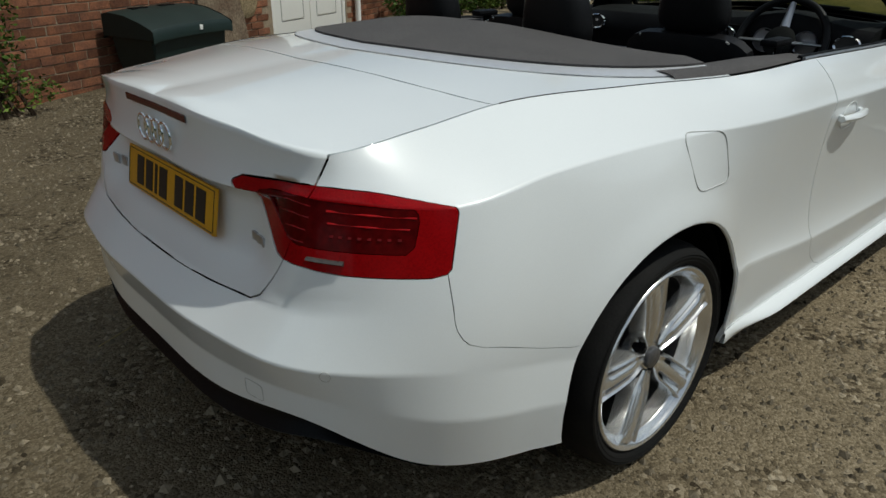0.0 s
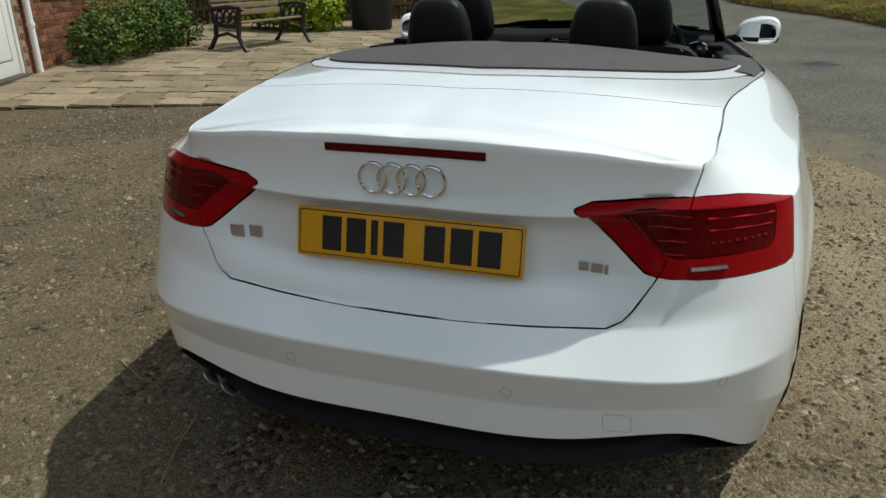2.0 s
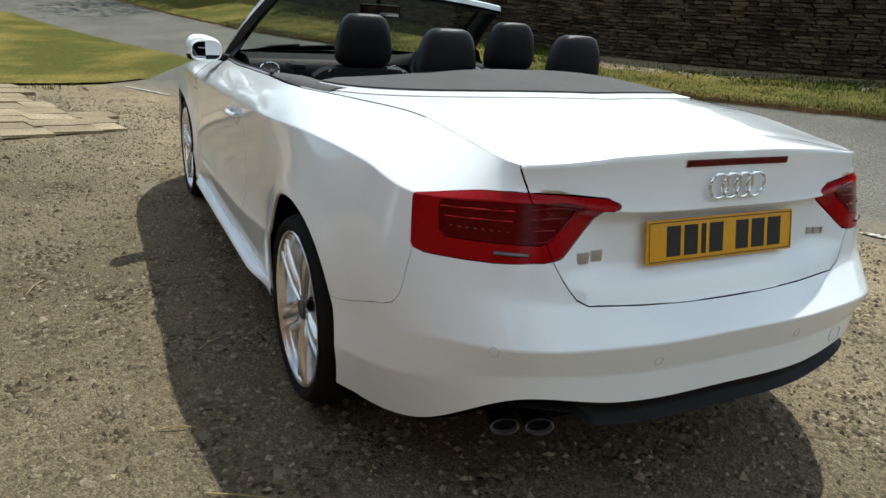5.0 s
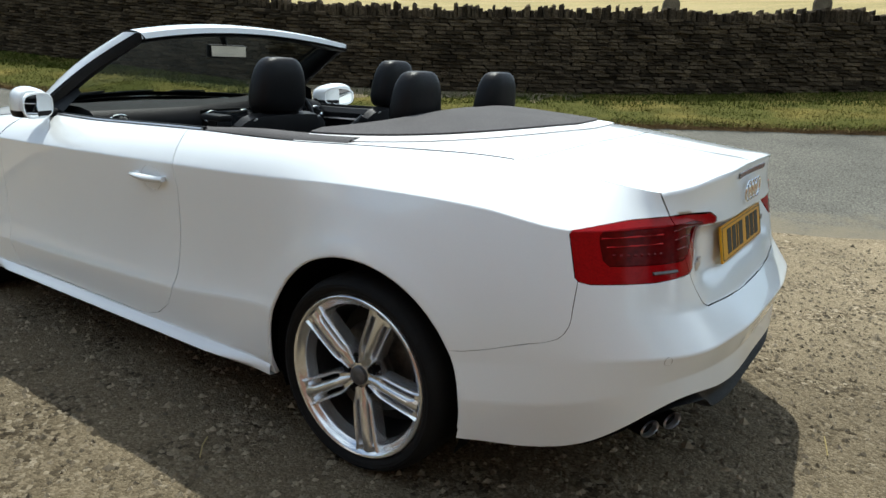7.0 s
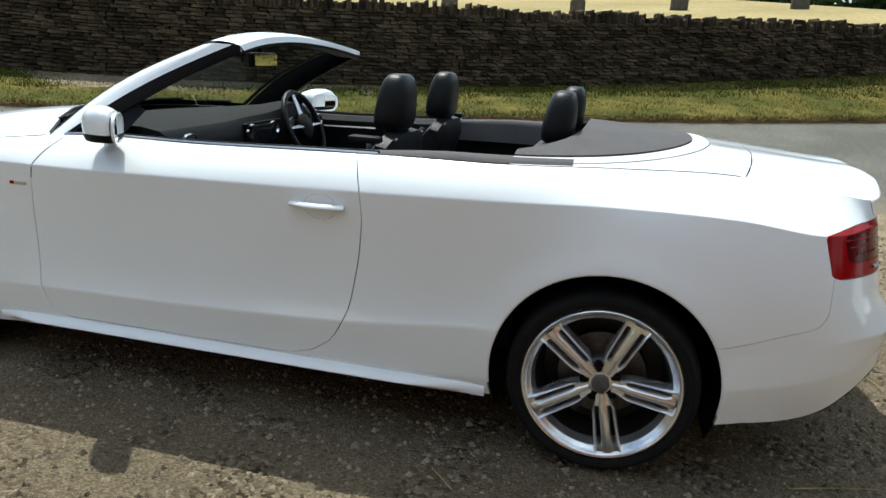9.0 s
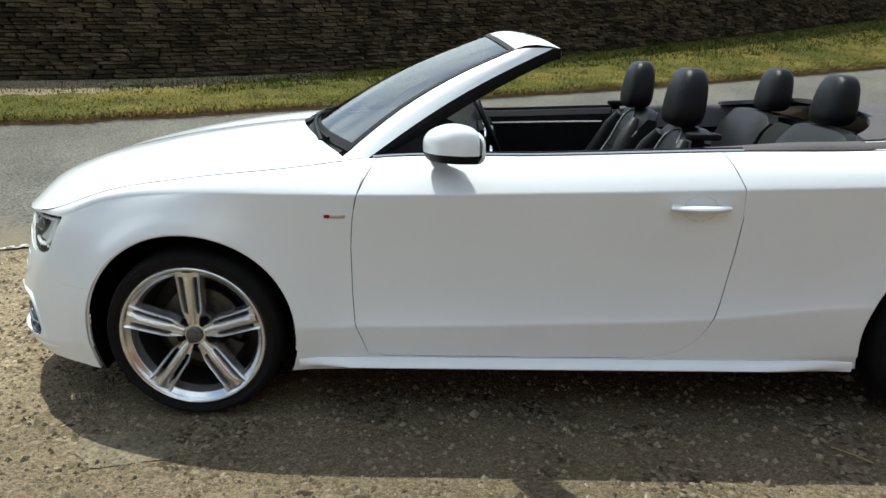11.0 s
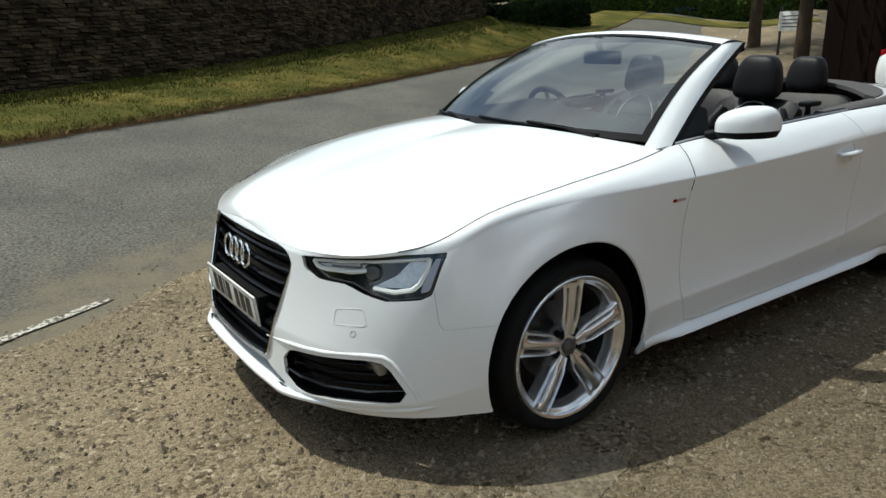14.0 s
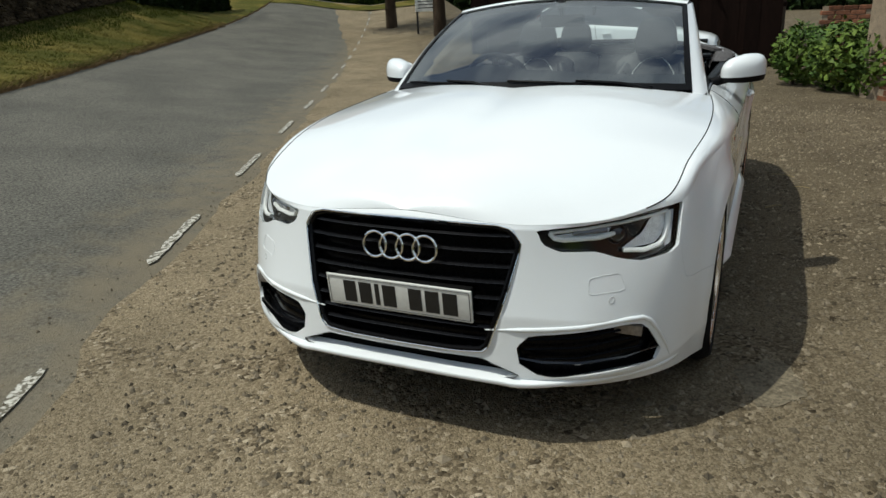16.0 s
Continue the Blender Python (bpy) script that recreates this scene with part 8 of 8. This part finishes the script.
def simple_car(name, label, x, y, turn, mat, length=4.05, height=1.44, detail=True):
    """A small parked hatchback: body lofted from side profiles, glass, wheels, lamps."""
    root = thing(name, label, "car")
    L = length / 4.05
    c, s = math.cos(radians(turn)), math.sin(radians(turn))
    za, zb = (ground_z(x + c * q * L + s * .7, y + s * q * L - c * .7) for q in (1.25, -1.22))
    m = Matrix.Translation((x, y, (za + zb) / 2)) @ Matrix.Rotation(radians(turn), 4, "Z") @ Matrix.Rotation(-math.atan2(za - zb, 2.47 * L), 4, "Y")
    c = root

    def add(nm, bm, mt, parent=c, lab="", ang=40):
        bmesh.ops.transform(bm, matrix=m, verts=bm.verts)
        return part(nm, bm, mt, parent, lab, True, ang)
    # stations along x: (x, sill z, belt z, half width at sill, half width at belt)
    st = [(-2.02, .42, .80, .70, .66), (-1.95, .30, .86, .78, .74), (-1.7, .24, .93, .82, .78), (-1.2, .22, .95, .84, .80), (-.4, .20, .93, .845, .81), (.4, .20, .91, .845, .81), (1.0, .22, .88, .84, .80), (1.5, .24, .80, .82, .76), (1.85, .25, .745, .76, .68), (1.98, .27, .69, .68, .60), (2.03, .34, .62, .58, .52)]
    sh = Sheet()
    rows = []
    dense = []
    for (p, q) in zip(st, st[1:]):
        for k in range(6):
            dense.append([a + (b - a) * k / 6 for a, b in zip(p, q)])
    dense.append(list(st[-1]))
    for t in (0, .12, .3, .5, .7, .88, 1.0):
        row = []
        for (xx, z0, z1, w0, w1) in dense:
            w = w0 + (w1 - w0) * t ** 2.2 + .03 * math.sin(math.pi * t)
            row.append((xx * L, w, z0 + (z1 - z0) * t))
        rows.append(row)
    rows.append([(xx * L, w1 * .5, z1 + .05) for (xx, z0, z1, w0, w1) in dense])
    rows.append([(xx * L, 0, z1 + .065) for (xx, z0, z1, w0, w1) in dense])
    sh.add_grid(rows, [0] * len(dense))
    for wx in (-1.22 * L, 1.25 * L):
        sh.cut("W", lambda p, s: math.hypot(p.x - wx, p.z - .31) - .345)
    fs = sh.take(lambda k: "W" not in k)
    both = fs + mirrored(fs)
    for f in both:
        for i, p in enumerate(f):
            f[i] = m @ p
    body = panel("body", both, mat, c, "", gap=0, depth=.03)
    # cabin
    prof = [(-1.92, .92), (-1.72, 1.20), (-1.45, 1.36), (-1.0, height - .01), (-.4, height), (.05, height - .03), (.45, height - .14), (1.12, .93)]
    rows = []
    for xx, zz in prof:
        h = zz
        w = .80 - .22 * max(0, (zz - .92) / .52)
        rows.append([(xx * L, y0, z0) for y0, z0 in ((w, h - .035), (w * .9, h), (w * .5, h + .018), (0, h + .024), (-w * .5, h + .018), (-w * .9, h), (-w, h - .035))])
    add("roof", grid_mesh(rows[1:7]), mat)
    add("windscreen", grid_mesh(rows[6:]), PANE, c, "dark windscreen")
    add("rear_window", grid_mesh(rows[:2]), PANE, c, "dark rear window")
    for sg in (1, -1):
        bm = bmesh.new()
        top = [(xx * L, sg * (.80 - .22 * max(0, (zz - .92) / .52)) - sg * .004, zz - .05) for xx, zz in prof[1:]]
        low = [(xx * L, sg * .805, .90) for xx, zz in prof[1:]]
        grid_mesh([low, top], bm)
        add("side_window", bm, PANE, c, "dark side window")
        for a in (-.55, ):
            add("door_pillar", boxed((a * L - .03, min(sg * .60, sg * .70), .92), (a * L + .03, max(sg * .60, sg * .70), 1.30), .01), GAP)
        # joints, handle, lamps
        add("door_joint", tube([(.95 * L, sg * .868, .26), (1.0 * L, sg * .865, .55), (.92 * L, sg * .815, .88)], .005, sides=5), GAP)
        add("door_joint", tube([(-.42 * L, sg * .872, .24), (-.40 * L, sg * .872, .6), (-.48 * L, sg * .815, .92)], .005, sides=5), GAP)
        add("door_handle", boxed((-.30 * L, sg * .865 - .02, .745), (-.12 * L, sg * .865 + .02, .775), .008), mat)
        add("mirror", boxed((.78, sg * .90 - .07, .90), (.92, sg * .90 + .07, 1.02), .03), GAP)
        add("headlamp", boxed((1.62 * L, sg * .66 - .09, .63), (1.86 * L, sg * .66 + .09, .72), .03), PANE, c, "dark swept headlamp")
        add("tail_lamp", boxed((-1.99 * L, sg * .64 - .12, .78), (-1.80 * L, sg * .66 + .12, .92), .03), RED, c, "red tail lamp")
        add("fog_vent", boxed((1.84 * L, sg * .56 - .10, .34), (1.93 * L, sg * .56 + .08, .50), .02), GAP)
        for wx in (-1.22 * L, 1.25 * L):
            mm = Matrix.Translation((wx, sg * .83, .31)) @ Matrix.Rotation(radians(-90 * sg), 4, "X")
            wheel = add("wheel", revolve([(.20, -.02), (.215, .004), (.225, -.01)], mm, 36), ALLOY)
            add("tyre", revolve([(.22, -.02), (.23, .01), (.29, .005), (.31, -.03), (.31, -.16), (.22, -.18)], mm, 36), RUBBER, wheel)
            # black barrel: shade inside the small wheel is in its colour
            add("barrel", revolve([(.001, -.08), (.20, -.08), (.21, -.02)], mm, 24), GAP, wheel)
            for k in range(10):
                a = radians(36 * k)
                add("spoke", tube([mm @ Vector((r * math.cos(a), r * math.sin(a), -.012)) for r in (.03, .12, .21)], [.018, .012, .013], sides=6), ALLOY, wheel)
            add("arch_liner", revolve([(.345, -.01), (.345, -.25), (.001, -.25)], mm, 30), GAP)
    add("underbody", boxed((-1.8 * L, -.72, .20), (1.8 * L, .72, .30), .02), GAP)
    add("grille", boxed((1.97 * L, -.38, .36), (2.02 * L, .38, .47), .015), GAP)
    return c


def build_other_cars():
    simple_car("parked_hatchback", "white small three-door hatchback parked by a timber fence", -11.15, -2.13, 91, PAINT)
    x, y = -27.5, -21.6
    low = simple_car("distant_car", "small low blue car far up the lane by a hedge", x, y, 132, BLUEPAINT, 3.0, 1.36)
    z = ground_z(x, y)
    low.matrix_basis = Matrix.Translation((x, y, z)) @ Matrix.Diagonal((.62, .62, .52, 1)) @ Matrix.Translation((-x, -y, -z))


def build_ground_details():
    # inset iron covers and a sunk pale stone in the gravel
    rnd = random.Random(2)
    bm = bmesh.new()
    pts = []
    for k in range(40):
        a = 2 * math.pi * k / 40
        r = 1 / (abs(math.cos(a + .3)) ** 1.3 + abs(math.sin(a + .3)) ** 1.3) ** .77 * (1 + .20 * noise.noise((math.cos(a) * 3, math.sin(a) * 3, 4)) + .10 * noise.noise((math.cos(a) * 11, math.sin(a) * 11, 7)))
        pts.append((2.93 + .20 * r * math.cos(a), 1.13 + .12 * r * math.sin(a)))
    vs = [bm.verts.new((x, y, ground_z(x, y) + .003)) for x, y in pts]
    bm.faces.new(vs)
    ob = part("flush_stone", bm, FLATSTONE, None, "pale flat stone sunk flush in the gravel", True)
    tagged(ob, category="flat stone")
    # dry straws and twigs
    for x, y, a, L in ((-.79, .76, 20, .16), (-.48, 1.20, 65, .10), (.46, 1.13, 130, .07), (-.10, 1.31, 80, .06), (2.5, 2.0, 15, .10), (1.2, 1.75, 160, .09), (-1.2, -.2, 100, .08), (3.9, 1.5, 50, .08)):
        c, s = math.cos(radians(a)), math.sin(radians(a))
        z = ground_z(x, y) + .006
        ob = part("straw", tube([(x - c * L, y - s * L, z), (x, y, z + .008), (x + c * L, y + s * L * .8, z + .002)], .0022, sides=5), HAYFIELD, None, "dry straw stalk lying on the gravel")
        tagged(ob, category="straw", group="straws on the gravel")
    # iron cover in the road
    x, y = road_xy(2.3, 6.3)
    bm = boxed((-.20, -.16, 0), (.20, .16, .003), .001)
    bmesh.ops.transform(bm, matrix=Matrix.Translation((x, y, ground_z(x, y) + .013)) @ Matrix.Rotation(ROAD_TURN, 4, "Z") @ Matrix.Rotation(math.atan(CROSS), 4, "X").inverted(), verts=bm.verts)
    ob = part("drain_cover", bm, ALLOY_DARK, None, "worn metal drain cover set in the road")
    tagged(ob, category="drain cover")

build_ground()
build_road()
build_verge()
build_straw()
build_field()
build_gravestones()
car = thing("convertible_car", "white two-door convertible car, roof folded, parked on gravel", "car")
PIECES = build_car_body(car)
for sg in (1, -1):
    for x, turn in ((FRONT_X, 270), (REAR_X, 246)):
        build_wheel(x, sg * .915, turn, car, sg)
        build_arch_liner(x, car, sg)
build_lamps(car, PIECES)
build_front(car, PIECES)
build_rear(car)
build_side_details(car)
build_windscreen(car)
build_interior(car)
build_seats(car)
build_other_cars()
build_far_side()
build_cottage()
build_bin()
build_bench()
build_planter()
build_picket_fence()
build_house_planting()
build_ground_details()
build_gravel()
HOUSE = build_house()
build_bricks(HOUSE)
build_paving()
build_field_wall()
